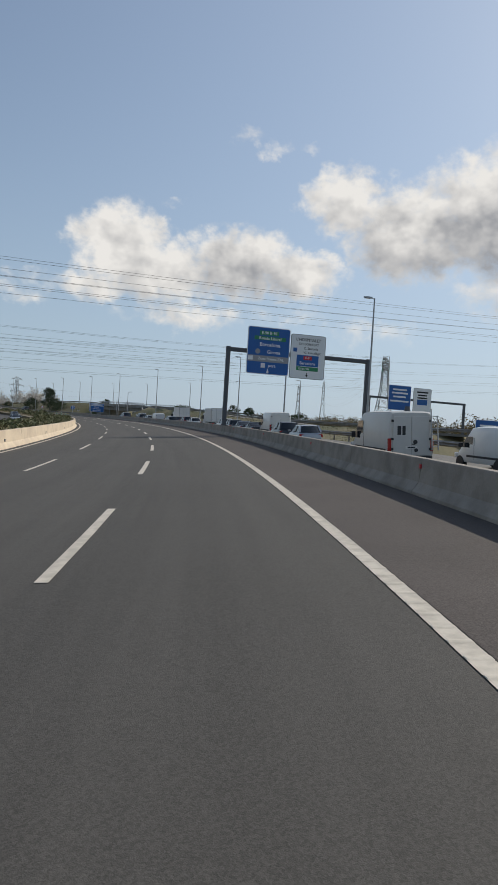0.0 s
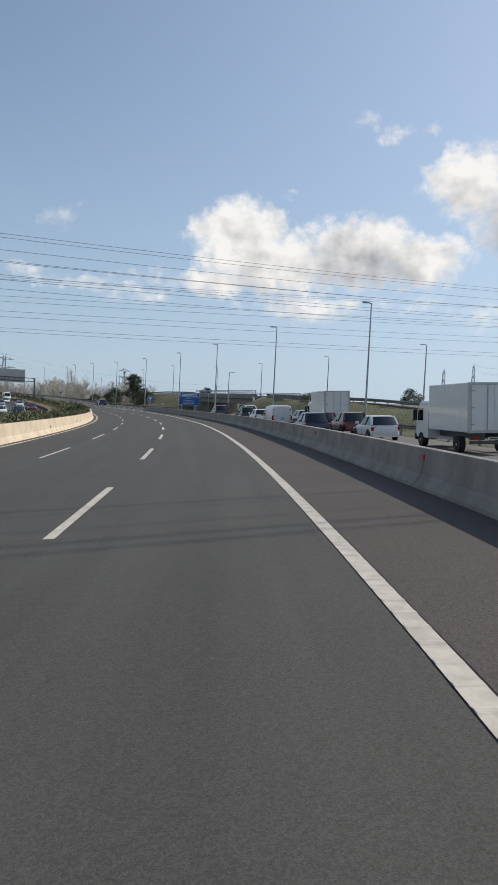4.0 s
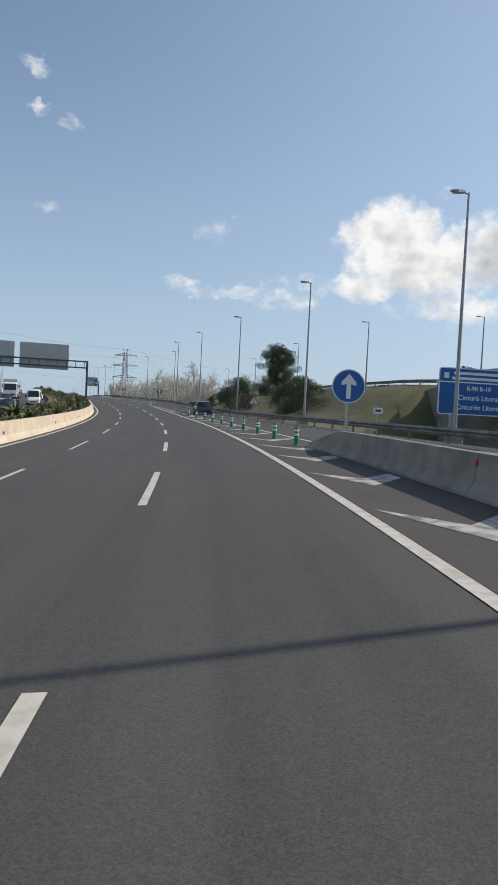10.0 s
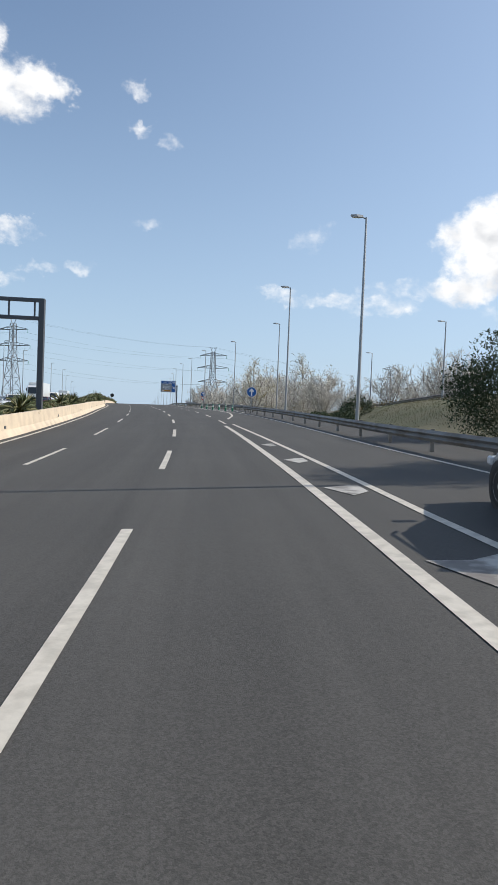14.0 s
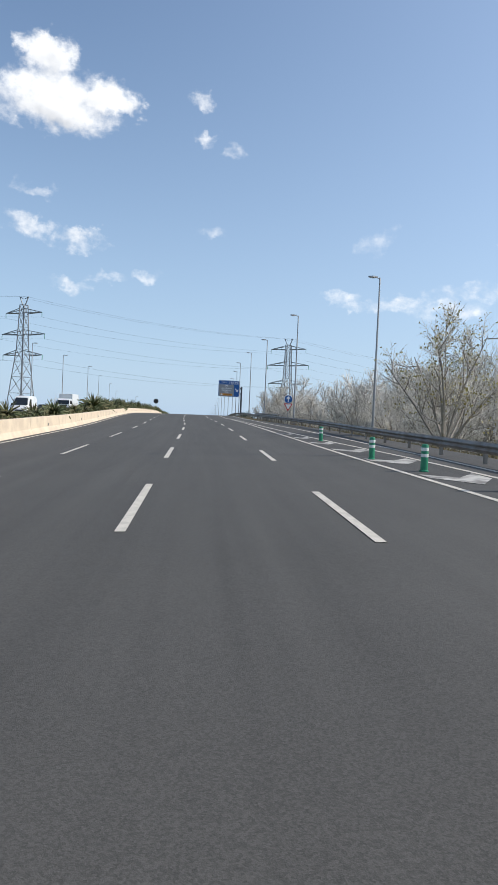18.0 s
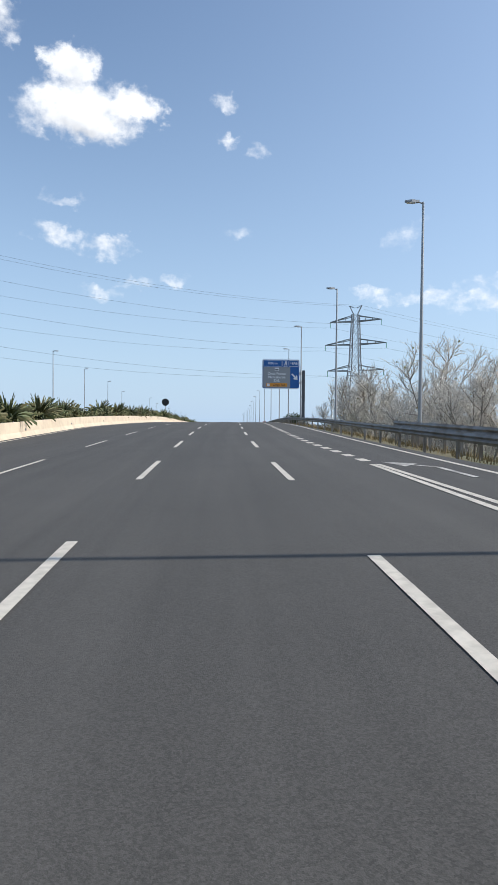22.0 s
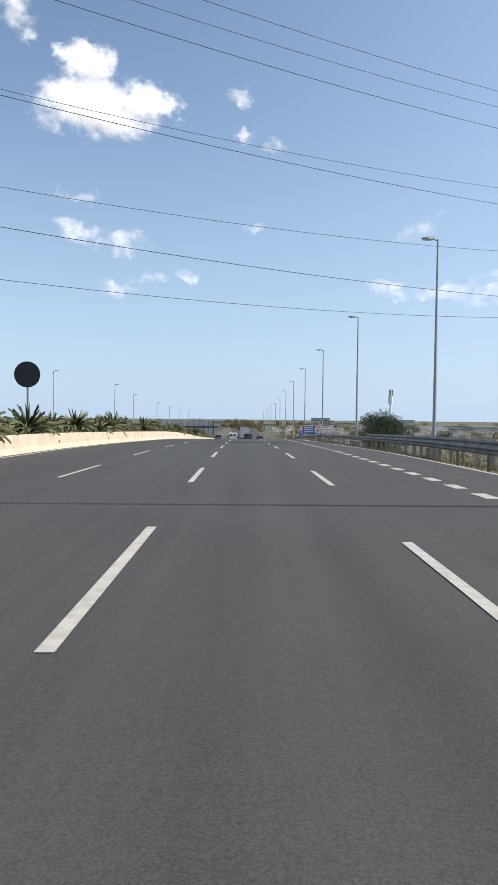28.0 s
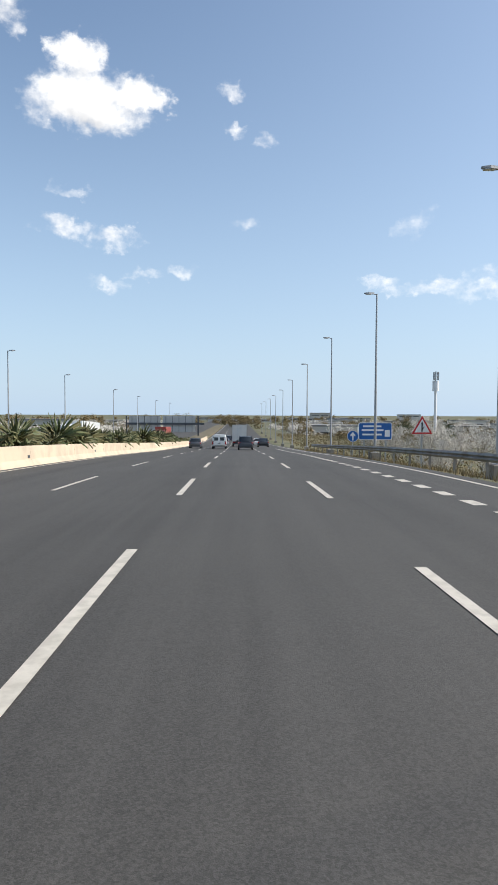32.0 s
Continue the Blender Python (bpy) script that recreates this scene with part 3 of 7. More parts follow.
LINE_1 = curve_of([(-200, -0.03), (10, -0.02), (49, -0.10), (85, -0.16), (136, -0.04), (172, -0.10), (208, -0.08), (246, -0.14), (290, -0.13), (311, -0.16), (348, -0.11), (383, -0.06), (398, -0.14), (420, -0.04), (448, -0.09), (470, -0.05), (510, -0.12), (1400, -0.1)])
DASH, LEN = 12.465, 5.35
DASH_END = 11.98
dashes("lane_dash", DASH_END - LEN - 8 * DASH, 900, DASH, LEN, 0.15, LINE_1)
dashes("lane_dash", 13.2 - LEN - 8 * DASH, 900, DASH, LEN, 0.13, LINE_2)
dashes("lane_dash", 292.6, 900, DASH, 4.9, 0.15, curve_of([(292, 2.98), (309, 3.06), (347, 3.38), (383, 3.44), (420, 3.46), (448, 3.51), (470, 3.54), (1400, 3.54)]))

# ---------------------------------------------------------------- barriers
barrier = empty("concrete_barrier")
tagged(barrier, "long grey concrete safety barrier with sloped foot", "barrier", kind="structure")
NJ = [(0, 0), (0, 0.07), (0.15, 0.27), (0.20, 0.78), (0.21, 0.80), (0.39, 0.80), (0.40, 0.78), (0.45, 0.27), (0.60, 0.07), (0.60, 0)]
for i in range(56):
    s = -130 + i * 6.0
    if s + 6 > 203:
        break
    profile("barrier_segment", s + 0.012, s + 5.988, NJ, M_CONCRETE, barrier, 3.0, BAR_O)

ramp_end = Geo().loft([[tuple(at(q, BAR_O(q) + o, u * k)) for o, u in NJ] for q, k in ((200.012, 1.0), (202.0, 1.0), (204.0, 0.97), (206.0, 0.62), (208.0, 0.22))])
part("end_piece", ramp_end, M_CONCRETE, barrier, "sloped concrete end of the barrier")
refl = Geo().box(-0.035, -0.05, -0.05, 0.0, 0.05, 0.05, 0.006).mesh("reflector", M_RED)
for i in range(16):
    s = 14 + 12.0 * i
    place("reflector", refl, barrier, stand(s, BAR_O(s) + 0.185, 0.62))
wall = empty("median_wall")
tagged(wall, "pale beige concrete median wall, sunlit", "wall", kind="structure")
MW = [(0.10, 0), (0.06, 0.10), (-0.06, 0.30), (-0.12, 0.92), (-0.34, 0.92), (-0.34, -0.2), (0.10, -0.2)]
for i in range(110):
    s = -130 + i * 8.0
    profile("wall_segment", s + 0.01, s + 7.99, MW, M_WALL, wall, 4.0, WALL_L)

# thin dark boxes stand in for the dark spots seen along the wall
wall_mark = Geo().box(-0.02, -0.13, -0.07, 0.02, 0.13, 0.07, 0.006).mesh("drain_slot", M_DARKSTEEL)
for i in range(44):
    s = 20 + 13.7 * i
    place("drain_slot", wall_mark, wall, stand(s, WALL_L(s) - 0.075, 0.42))


# ---------------------------------------------------------------- guard rails, bollards, gore markings
W_BEAM = [(0, 0), (0.03, 0.04), (0.085, 0.10), (0.03, 0.16), (0.0, 0.18), (0.03, 0.20), (0.085, 0.26), (0.03, 0.32), (0, 0.36), (-0.012, 0.36), (0.018, 0.32), (0.07, 0.26), (0.018, 0.20), (-0.012, 0.18), (0.018, 0.16), (0.07, 0.10), (0.018, 0.04), (-0.012, 0)]


def guard_rail(s0, s1, off, label, step=4.0, up=lambda s: 0.0, rows=1):
    rail = empty("guard_rail", None)
    tagged(rail, label, "guard rail")
    post = Geo().box(-0.06, -0.05, -0.6, 0.05, 0.05, 0.72).box(-0.10, -0.03, 0.47, -0.06, 0.03, 0.67).mesh("post", M_RAIL)
    n = int((s1 - s0) / step)
    for i in range(n + 1):
        s = s0 + step * i
        place("post", post, rail, stand(s, off(s) + 0.12, up(s)))
    m = max(1, int((s1 - s0) / 16.0))
    for k in range(m):
        a, b = s0 + (s1 - s0) * k / m, s0 + (s1 - s0) * (k + 1) / m
        nn = 4
        for row in range(rows):
            g = Geo()
            g.loft([[tuple(at(s, off(s) - o, up(s) + 0.34 + u - 0.42 * row)) for o, u in W_BEAM] for s in (a + (b - a) * i / nn for i in range(nn + 1))])
            part("rail_beam", g, M_RAIL, rail, smooth=True)
    return rail


RAIL_1 = curve_of([(190, 12.6), (215, 11.4), (228, 10.8), (240, 9.9), (251, 9.0), (262, 8.5), (275, 8.0), (290, 7.9), (318, 8.1), (330, 8.8)])
guard_rail(205, 322, RAIL_1, "long galvanised steel guard rail beside the slip lane")
RAIL_2 = curve_of([(318, 9.0), (330, 9.7), (358, 10.3), (372, 10.8), (395, 10.6), (427, 10.7), (461, 10.4), (500, 10.7), (529, 11.3), (560, 11.5), (700, 11.4)])
guard_rail(322, 640, RAIL_2, "galvanised steel guard rail along the verge")
guard_rail(402, 426, lambda s: RAIL_2(s) + 0.9, "taller steel rail behind the guard rail on the overpass", 2.0, lambda s: 0.18)
guard_rail(490, 546, lambda s: RAIL_2(s) + 0.9, "taller steel rail behind the guard rail on the overpass", 2.0, lambda s: 0.18)
guard_rail(244, 345, lambda s: RAMP_O(s) - 4.4, "steel rail on top of the grassy bank", 4.0, lambda s: RAMP_Z(s) - 0.05)
guard_rail(70, 195, lambda s: RAMP_O(s) - 4.4, "steel rail along the rising ramp", 4.0, lambda s: RAMP_Z(s) - 0.05)
guard_rail(60, 195, lambda s: RAMP_O(s) + 4.4, "steel rail along the far edge of the ramp", 4.0, lambda s: RAMP_Z(s) - 0.05)
guard_rail(-20, 150, lambda s: SIDE_O(s) + 0.5, "galvanised steel guard rail beyond the slow queue", 4.0, lambda s: -0.5 * (1 - ease((s - 120) / 60)))

M_BOLLARD = material("green_plastic", (0.012, 0.20, 0.10), 0.45, vary=0.08, grain=8)
M_BAND = material("reflective_band", (0.70, 0.72, 0.68), 0.35, vary=0.05, grain=8)


def ring_geo(r0, r1, z0, z1, n=14):
    ring = lambda r, z: [(r * math.cos(2 * math.pi * i / n), r * math.sin(2 * math.pi * i / n), z) for i in range(n)]
    return Geo().loft([ring(r0, z0), ring(r1, z1)])


boll = empty("bollard")
tagged(boll, "green plastic bollard with two white reflective bands", "bollard", "bollards along the gore")
bg = Geo()
ring = lambda r, z, n=14: [(r * math.cos(2 * math.pi * i / n), r * math.sin(2 * math.pi * i / n), z) for i in range(n)]
bg.loft([ring(0.13, 0), ring(0.13, 0.03), ring(0.10, 0.05), ring(0.10, 0.70), ring(0.085, 0.745), ring(0.05, 0.76)])
part("body", bg, M_BOLLARD, boll, smooth=True)
part("band", ring_geo(0.104, 0.104, 0.40, 0.49), M_BAND, boll)
part("band", ring_geo(0.104, 0.104, 0.57, 0.66), M_BAND, boll)
GORE_O = curve_of([(200, 5.6), (208.8, 5.2), (219, 5.0), (232, 4.6), (244, 4.25), (253.5, 3.7), (262, 3.5)])
spots = [(208.8 + 5.0 * i, GORE_O(208.8 + 5.0 * i)) for i in range(10)] + [(327, 7.9), (331, 7.65), (335.1, 7.4), (339.3, 7.1), (343.4, 6.75), (355.3, 7.3)]
for i, (s, o) in enumerate(spots):
    if i == 0:
        boll.matrix_basis = stand(s, o)
    else:
        copy_thing(boll, stand(s, o))


def road_patch(name, pts, mat, up=UP):
    """A painted patch from (s, o) corners."""
    return place(name, mesh_of(name, [at(s, o, up) for s, o in pts], [tuple(range(len(pts)))], mat), road)


# worn white chevrons of the first gore: each is an arm from the edge line that bends back at the tip line
GORE_R = curve_of([(190, 8.2), (204, 7.0), (212, 6.3), (230, 5.6), (245, 5.0), (262, 4.1), (290, 3.4)])
strip("edge_line", 196, 292, lambda s: GORE_R(s) - 0.08, lambda s: GORE_R(s) + 0.08, UP, M_PAINT, road, 3.0)
strip("edge_line", 150, 318, lambda s: RAIL_1(max(s, 190)) - 1.0, lambda s: RAIL_1(max(s, 190)) - 0.86, UP, M_PAINT, road, 3.0)
for i in range(-3, 13):
    s = 209.5 + i * 5.55
    a, b = EDGE_R(s) + 0.24, GORE_R(s) - 0.2 if s > 204 else BAR_O(min(s, 203)) - 0.12
    if b - a < 0.5:
        break
    m = a + (b - a) * 0.48
    e = s - (m - a) / 0.34
    r = e + (b - m) / 0.78
    road_patch("chevron", [(s, a), (e, m), (e + 1.25, m + 0.06)][::-1], M_OLDPAINT, UP + 0.002)
    road_patch("chevron", [(e, m), (r, b), (r + 0.9, b), (e + 1.25, m + 0.06)][::-1], M_OLDPAINT, UP + 0.002)
# second gore, before the merge
G2_L = curve_of([(299, 3.7), (308, 5.2), (316, 6.05), (321, 6.35), (331, 6.6), (345, 6.3), (364, 6.15), (390, 6.2), (410, 6.2)])
G2_R = curve_of([(308, 7.4), (330, 8.6), (345, 8.3), (358, 7.5), (372, 7.0), (390, 6.7), (410, 6.35)])
MERGE_R = curve_of([(325, 9.0), (345, 9.3), (372, 9.0), (389, 8.5), (423, 8.65), (458, 8.8), (525, 9.3), (568, 8.6), (600, 8.4), (700, 8.6)])
for line, q0, q1 in ((G2_L, 300, 408.5), (G2_R, 318, 408.5), (MERGE_R, 330, 700)):
    strip("edge_line", q0, q1, lambda q: line(q) - 0.08, lambda q: line(q) + 0.08, UP + 0.001, M_PAINT, road, 3.0)
for i in range(9):
    s = 322.0 + i * 5.2
    a, b = G2_L(s) + 0.2, G2_R(s) - 0.2
    if b - a < 0.4:
        break
    m = (a + b) / 2
    road_patch("chevron", [(s, a), (s - 1.3, m), (s + 0.1, m), (s + 0.9, a)][::-1], M_OLDPAINT, UP + 0.002)
    road_patch("chevron", [(s - 1.3, m), (s, b), (s + 1.2, b), (s + 0.1, m)][::-1], M_OLDPAINT, UP + 0.002)
# broad short dashes between the lane and the merging lane
MERGE = curve_of([(400, 6.5), (420, 6.1), (445, 6.25), (472, 6.65), (520, 6.6), (560, 6.6), (700, 6.6)])
dashes("merge_dash", 409.6, 640, 2.05, 1.0, 0.32, MERGE)
# bent arrow in the merging lane
AS, AO = 406.7, 7.4
road_patch("arrow_mark", [(AS - 2.0, AO + 0.25), (AS - 2.0, AO + 0.40), (AS + 0.6, AO + 0.40), (AS + 0.6, AO + 0.25)], M_OLDPAINT, UP + 0.002)
road_patch("arrow_mark", [(AS + 0.6, AO + 0.25), (AS + 0.6, AO + 0.40), (AS + 1.6, AO - 0.15), (AS + 1.45, AO - 0.28)], M_OLDPAINT, UP + 0.002)
road_patch("arrow_mark", [(AS + 1.0, AO - 0.45), (AS + 1.75, AO + 0.12), (AS + 2.5, AO - 0.75)], M_OLDPAINT, UP + 0.002)
# sealed cracks in the old asphalt
M_CRACK = material("crack_filler", (0.04, 0.039, 0.037), 0.6, vary=0.1, grain=20)
crack_rng = random.Random(5)
for trail, wide in ((((543.50, -1.58), (541.06, 1.72), (540.41, 2.41)), 0.016), (((510.83, 0.43), (509.88, 1.85)), 0.013)):
    line = []
    for (sa, oa), (sb, ob) in zip(trail, trail[1:]):
        line += [(sa + (sb - sa) * k / 9 + crack_rng.uniform(-0.05, 0.05), oa + (ob - oa) * k / 9 + crack_rng.uniform(-0.04, 0.04)) for k in range(9)]
    line.append(trail[-1])
    for (sa, oa), (sb, ob) in zip(line, line[1:]):
        road_patch("crack", [(sa - wide / 2, oa), (sb - wide / 2, ob), (sb + wide / 2, ob), (sa + wide / 2, oa)][::-1], M_CRACK, 0.006)
# ---------------------------------------------------------------- the ramp bridge and its banks
M_BRIDGE = material("bridge_concrete", (0.27, 0.26, 0.24), 0.85, vary=0.12, grain=8, blotch=0.4, bump=0.2, second=((0.20, 0.19, 0.175), 0.6))
ramp_road = strip("ramp_road", 62, 400, lambda s: RAMP_O(s) - 4.2, lambda s: RAMP_O(s) + 4.2, lambda s: RAMP_Z(s) + 0.06, M_SIDEROAD, thick=0.25)
tagged(ramp_road, "asphalt ramp on the grassy bank and bridge", "road", kind="structure")
bridge = empty("bridge")
tagged(bridge, "grey concrete road bridge over the branching lanes", "bridge")
deck = Geo().loft([[tuple(at(s, RAMP_O(s) + o, RAMP_Z(s) + u)) for o, u in ((-5.0, 0.55), (-5.0, -0.45), (-4.4, -0.6), (-4.2, -1.65), (4.2, -1.65), (4.4, -0.6), (5.0, -0.45), (5.0, 0.55), (4.6, 0.55), (4.6, 0.0), (-4.6, 0.0), (-4.6, 0.55))] for s in np.linspace(BR0 - 1, BR1 + 1, 9)])
part("deck", deck, M_BRIDGE, bridge)
for s, w, thick in ((BR0, -1, (0.0, 7.0)), (BR1, 1, (-3.0, 0.0))):
    ab = Geo().loft([[tuple(at(s + d, RAMP_O(s) + o, u)) for o, u in ((-5.6, -2.5), (5.6, -2.5), (5.6, RAMP_Z(s) - 1.66), (-5.6, RAMP_Z(s) - 1.66))] for d in thick])
    part("abutment", ab, M_BRIDGE, bridge)
    for side in (-1, 1):
        wing = Geo().loft([[tuple(at(s + w * y, RAMP_O(s) + side * (5.1 + y * 0.30) + o, u)) for o, u in ((-0.2, -0.8), (0.2, -0.8), (0.2, max(0.3, RAMP_Z(s) + 0.1 - y * 0.26)), (-0.2, max(0.3, RAMP_Z(s) + 0.1 - y * 0.26)))] for y in (0, 5, 10, 15)])
        part("wing_wall", wing, M_BRIDGE, bridge)
# steel rail on the bridge parapets: slanted posts and two bars
for side in (-1, 1):
    n = 30
    post = Geo().loft([[(-0.05, -0.04, 0), (0.05, -0.04, 0), (0.05, 0.04, 0), (-0.05, 0.04, 0)], [(-0.05 + side * 0.12, -0.04, 0.75), (0.05 + side * 0.12, -0.04, 0.75), (0.05 + side * 0.12, 0.04, 0.75), (-0.05 + side * 0.12, 0.04, 0.75)]]).mesh("rail_post", M_GALV)
    for i in range(n + 1):
        s = BR0 - 0.5 + (BR1 - BR0 + 1) * i / n
        place("rail_post", post, bridge, stand(s, RAMP_O(s) + side * 4.8, RAMP_Z(s) + 0.54))
    for up, r in ((0.98, 0.05), (1.24, 0.07)):
        ss = np.linspace(BR0 - 1, BR1 + 1, 13)
        part("rail_bar", Geo().path([at(s, RAMP_O(s) + side * (4.8 + 0.12 * (up - 0.54) / 0.75), RAMP_Z(s) + up) for s in ss], r, 8), M_GALV, bridge, smooth=True)

# ---------------------------------------------------------------- lamps


def lamp_post(height=12.2, arm=0.62):
    """A tapered steel post with a short arm and a flat lantern; the arm points along -x."""
    t = empty("street_lamp")
    g = Geo()
    g.path([(0, 0, 0), (0, 0, 3), (0, 0, height - 0.1), (0, 0, height + 0.03)], [0.115, 0.10, 0.06, 0.055], 10)
    part("post", g, M_POST, t, smooth=True)
    part("base_plate", Geo().box(-0.2, -0.2, -0.1, 0.2, 0.2, 0.03), M_GALV, t)
    part("arm", Geo().path([(0.05, 0, height - 0.06), (-arm + 0.2, 0, height + 0.06)], [0.045, 0.035], 8), M_POST, t)
    r = [[(-arm - 0.35, y * 0.6, height + 0.02 + z) for y, z in ((-0.1, 0), (0.1, 0), (0.1, 0.08), (-0.1, 0.08))], [(-arm, y, height - 0.02 + z) for y, z in ((-0.17, 0), (0.17, 0), (0.12, 0.15), (-0.12, 0.15))], [(-arm + 0.4, y, height + z) for y, z in ((-0.09, 0), (0.09, 0), (0.06, 0.12), (-0.06, 0.12))]]
    ln = part("lantern", Geo().loft(r), M_SIGNGREY, t)
    part("lens", Geo().box(-arm - 0.25, -0.11, height - 0.035, -arm + 0.2, 0.11, height - 0.015), M_WHITE, ln)
    return t


lamp = lamp_post()
tagged(lamp, "tall slender grey steel street lamp with one lantern", "street lamp", "street lamps along the motorway")
# posts: distance along the road, offset of the post
LAMPS = [(51.7, 19.2), (-8, 18.5), (78, 19.2), (106.5, 20.6), (135, 21.5), (162, 18.9), (190.3, 17.0), (214.5, 15.9), (239.4, 14.0), (265.9, 12.7), (291, 12.1), (315.7, 12.8), (344.8, 18.3), (374, 16.6), (396.8, 13.9), (424.3, 13.8),
         (449.1, 13.4), (474.2, 12.8), (500.5, 13.4), (526.5, 13.4), (552.8, 13.4), (578.6, 13.1), (601.8, 12.8), (623, 12.4), (648, 12.4), (674, 12.4), (700, 12.4), (728, 12.4), (756, 12.4), (790, 12.4), (830, 12.4)]
LAMPS_L = [(365, -29), (392, -29), (419, -29), (446, -29), (473, -29), (505.7, -29), (540, -31), (574, -32), (608, -33.7), (634, -27.6), (665, -28.7), (700, -27), (735, -27), (775, -27), (340, -29), (820, -27)]
RAMP_L = [(q, RAMP_O(q) + 4.6) for q in (120, 154, 187, 221, 251)] + [(q, RAMP_O(q) - 4.75) for q in (262, 290, 318, 345)]
# lower lamps of the branching road, their arms turned away
LOW_L = [(185, 16.7), (208.5, 21.2), (223.5, 24.3)]


def land(s, o):
    return terrain(s, o) - at(s, o).z


made_first = False
LAMPS = [(s, o - (1.3 if s < 510 else 0.8)) for s, o in LAMPS]
for (s, o), turn, kind in [(q, 0, 0) for q in LAMPS] + [(q, 180, 0) for q in LAMPS_L] + [(q, 0, 1) for q in RAMP_L] + [(q, 180, 2) for q in LOW_L]:
    up = RAMP_Z(s) if kind == 1 else (land(s, o) + 0.1 if o > SIDE_O(s) else -0.1)
    if o < 0:
        up = 0.2
    if not kind and s > 160 and o > 0:
        up = 0.2
    m = stand(s, o, up, turn + random.uniform(-4, 4)) @ Matrix.Diagonal((1, 1, (1.0, 0.68, 0.62)[kind], 1))
    if not made_first:
        lamp.matrix_basis = m
        made_first = True
    else:
        copy_thing(lamp, m)
# concrete footings carry the lamps on the falling verge
foot = tagged(part("footing", Geo().box(-0.35, -0.35, -3.0, 0.35, 0.35, 0.0, 0.03), M_CONCRETE, None), "square concrete lamp footing in the verge", "footing", "lamp footings")
first = True
for s, o in LAMPS:
    m = stand(s, o, 0.2 if s > 160 else land(s, o) + 0.1)
    if first:
        foot.matrix_basis, first = m, False
    else:
        copy_thing(foot, m)

# ---------------------------------------------------------------- signs


def lettering(text, size, x, z, y, mat, parent, align="CENTER", label=""):
    """Flat letters with a little depth, facing -y."""
    cu = bpy.data.curves.new("lettering", "FONT")
    cu.body, cu.size, cu.extrude, cu.align_x, cu.align_y = text, size, 0.004, align, "CENTER"
    cu.resolution_u = 2
    cu.offset = size * 0.012
    tmp = bpy.data.objects.new("lettering", cu)
    me = bpy.data.meshes.new_from_object(tmp)
    bpy.data.objects.remove(tmp)
    me.materials.clear()
    me.materials.append(mat)
    return place("lettering", me, parent, pose(x, y, z, 90, 0, 0), label)


def bars(rows, parent, mat, y):
    """Plain bars where writing cannot be read: (x, z, width, height)."""
    for x, z, w, h in rows:
        part("writing_bar", Geo().box(x - w / 2, y - 0.004, z - h / 2, x + w / 2, y, z + h / 2), mat, parent)


def panel(name, w, h, mat, parent, x, z, y=0.0, border=M_WHITE, r=0.18, label=""):
    """A rounded sign plate with a border and a stiffened back."""
    p = part(name, Geo().plate(rounded(w, h, r), y, y + 0.05), border or mat, parent, label, pose(x, 0, z))
    if border:
        part("face", Geo().plate(rounded(w - 0.12, h - 0.12, r - 0.05), y - 0.006, y), mat, p)
    part("back", Geo().plate(rounded(w - 0.04, h - 0.04, r), y + 0.05, y + 0.056), M_SIGNBACK, p)
    k = max(2, int(w / 1.2))
    for i in range(k):
        xx = -w / 2 + w * (i + 0.5) / k
        part("stiffener", Geo().box(xx - 0.04, y + 0.056, -h / 2 + 0.08, xx + 0.04, y + 0.13, h / 2 - 0.08), M_SIGNBACK, p)
    return p


def arrow(x, z, h, y, parent, mat, turn=0.0):
    pts = [(-0.09, -0.5), (0.09, -0.5), (0.09, 0.08), (0.30, 0.02), (0.30, 0.16), (0, 0.5), (-0.30, 0.16), (-0.30, 0.02), (-0.09, 0.08)]
    g = Geo().plate([(px * h, pz * h) for px, pz in pts], y - 0.004, y)
    return part("arrow", g, mat, parent, "", pose(x, 0, z, 0, turn, 0))


# gantry over the collector road
ga = empty("sign_gantry", stand(54.2, 6.2, 0, 4))
tagged(ga, "dark steel gantry with a blue and a white direction panel", "sign gantry")
for x, z0 in ((0, 0.80), (12.8, 0.1)):
    part("post", Geo().box(x - 0.17, -0.17, z0, x + 0.17, 0.17, 7.5, 0.03), M_DARKSTEEL, ga)
    part("base_plate", Geo().box(x - 0.32, -0.32, z0, x + 0.32, 0.32, z0 + 0.05), M_DARKSTEEL, ga)
part("beam", Geo().box(-0.2, -0.15, 7.1, 13.0, 0.15, 7.45, 0.03), M_DARKSTEEL, ga)
for x in (2.3, 4.5, 6.3, 7.6):
    part("bracket", Geo().box(x - 0.05, -0.3, 5.4, x + 0.05, -0.16, 9.0), M_GALV, ga)
b1 = panel("blue_panel", 3.75, 4.0, M_BLUE, ga, 3.4, 7.35, -0.42)
part("patch", Geo().box(-0.85, -0.435, 1.32, 0.85, -0.428, 1.68), M_GREEN, b1)
part("patch", Geo().box(-1.3, -0.435, 0.90, 1.5, -0.428, 1.22), M_GREEN, b1)
part("patch", Geo().box(-1.78, -0.435, -0.95, 1.78, -0.428, -0.42), M_SIGNGREY, b1)
lettering("E-90 B-10", 0.34, 0.0, 1.5, -0.44, M_WHITE, b1)
lettering("Ronda Litoral", 0.36, 0.1, 1.05, -0.44, M_WHITE, b1)
lettering("Barcelona", 0.46, 0.1, 0.52, -0.44, M_WHITE, b1)
lettering("Girona", 0.42, 0.45, -0.1, -0.44, M_WHITE, b1)
lettering("Zona Franca-ZAL", 0.32, 0.25, -0.68, -0.44, M_WHITE, b1)
lettering("port", 0.36, 0.35, -1.25, -0.44, M_WHITE, b1)
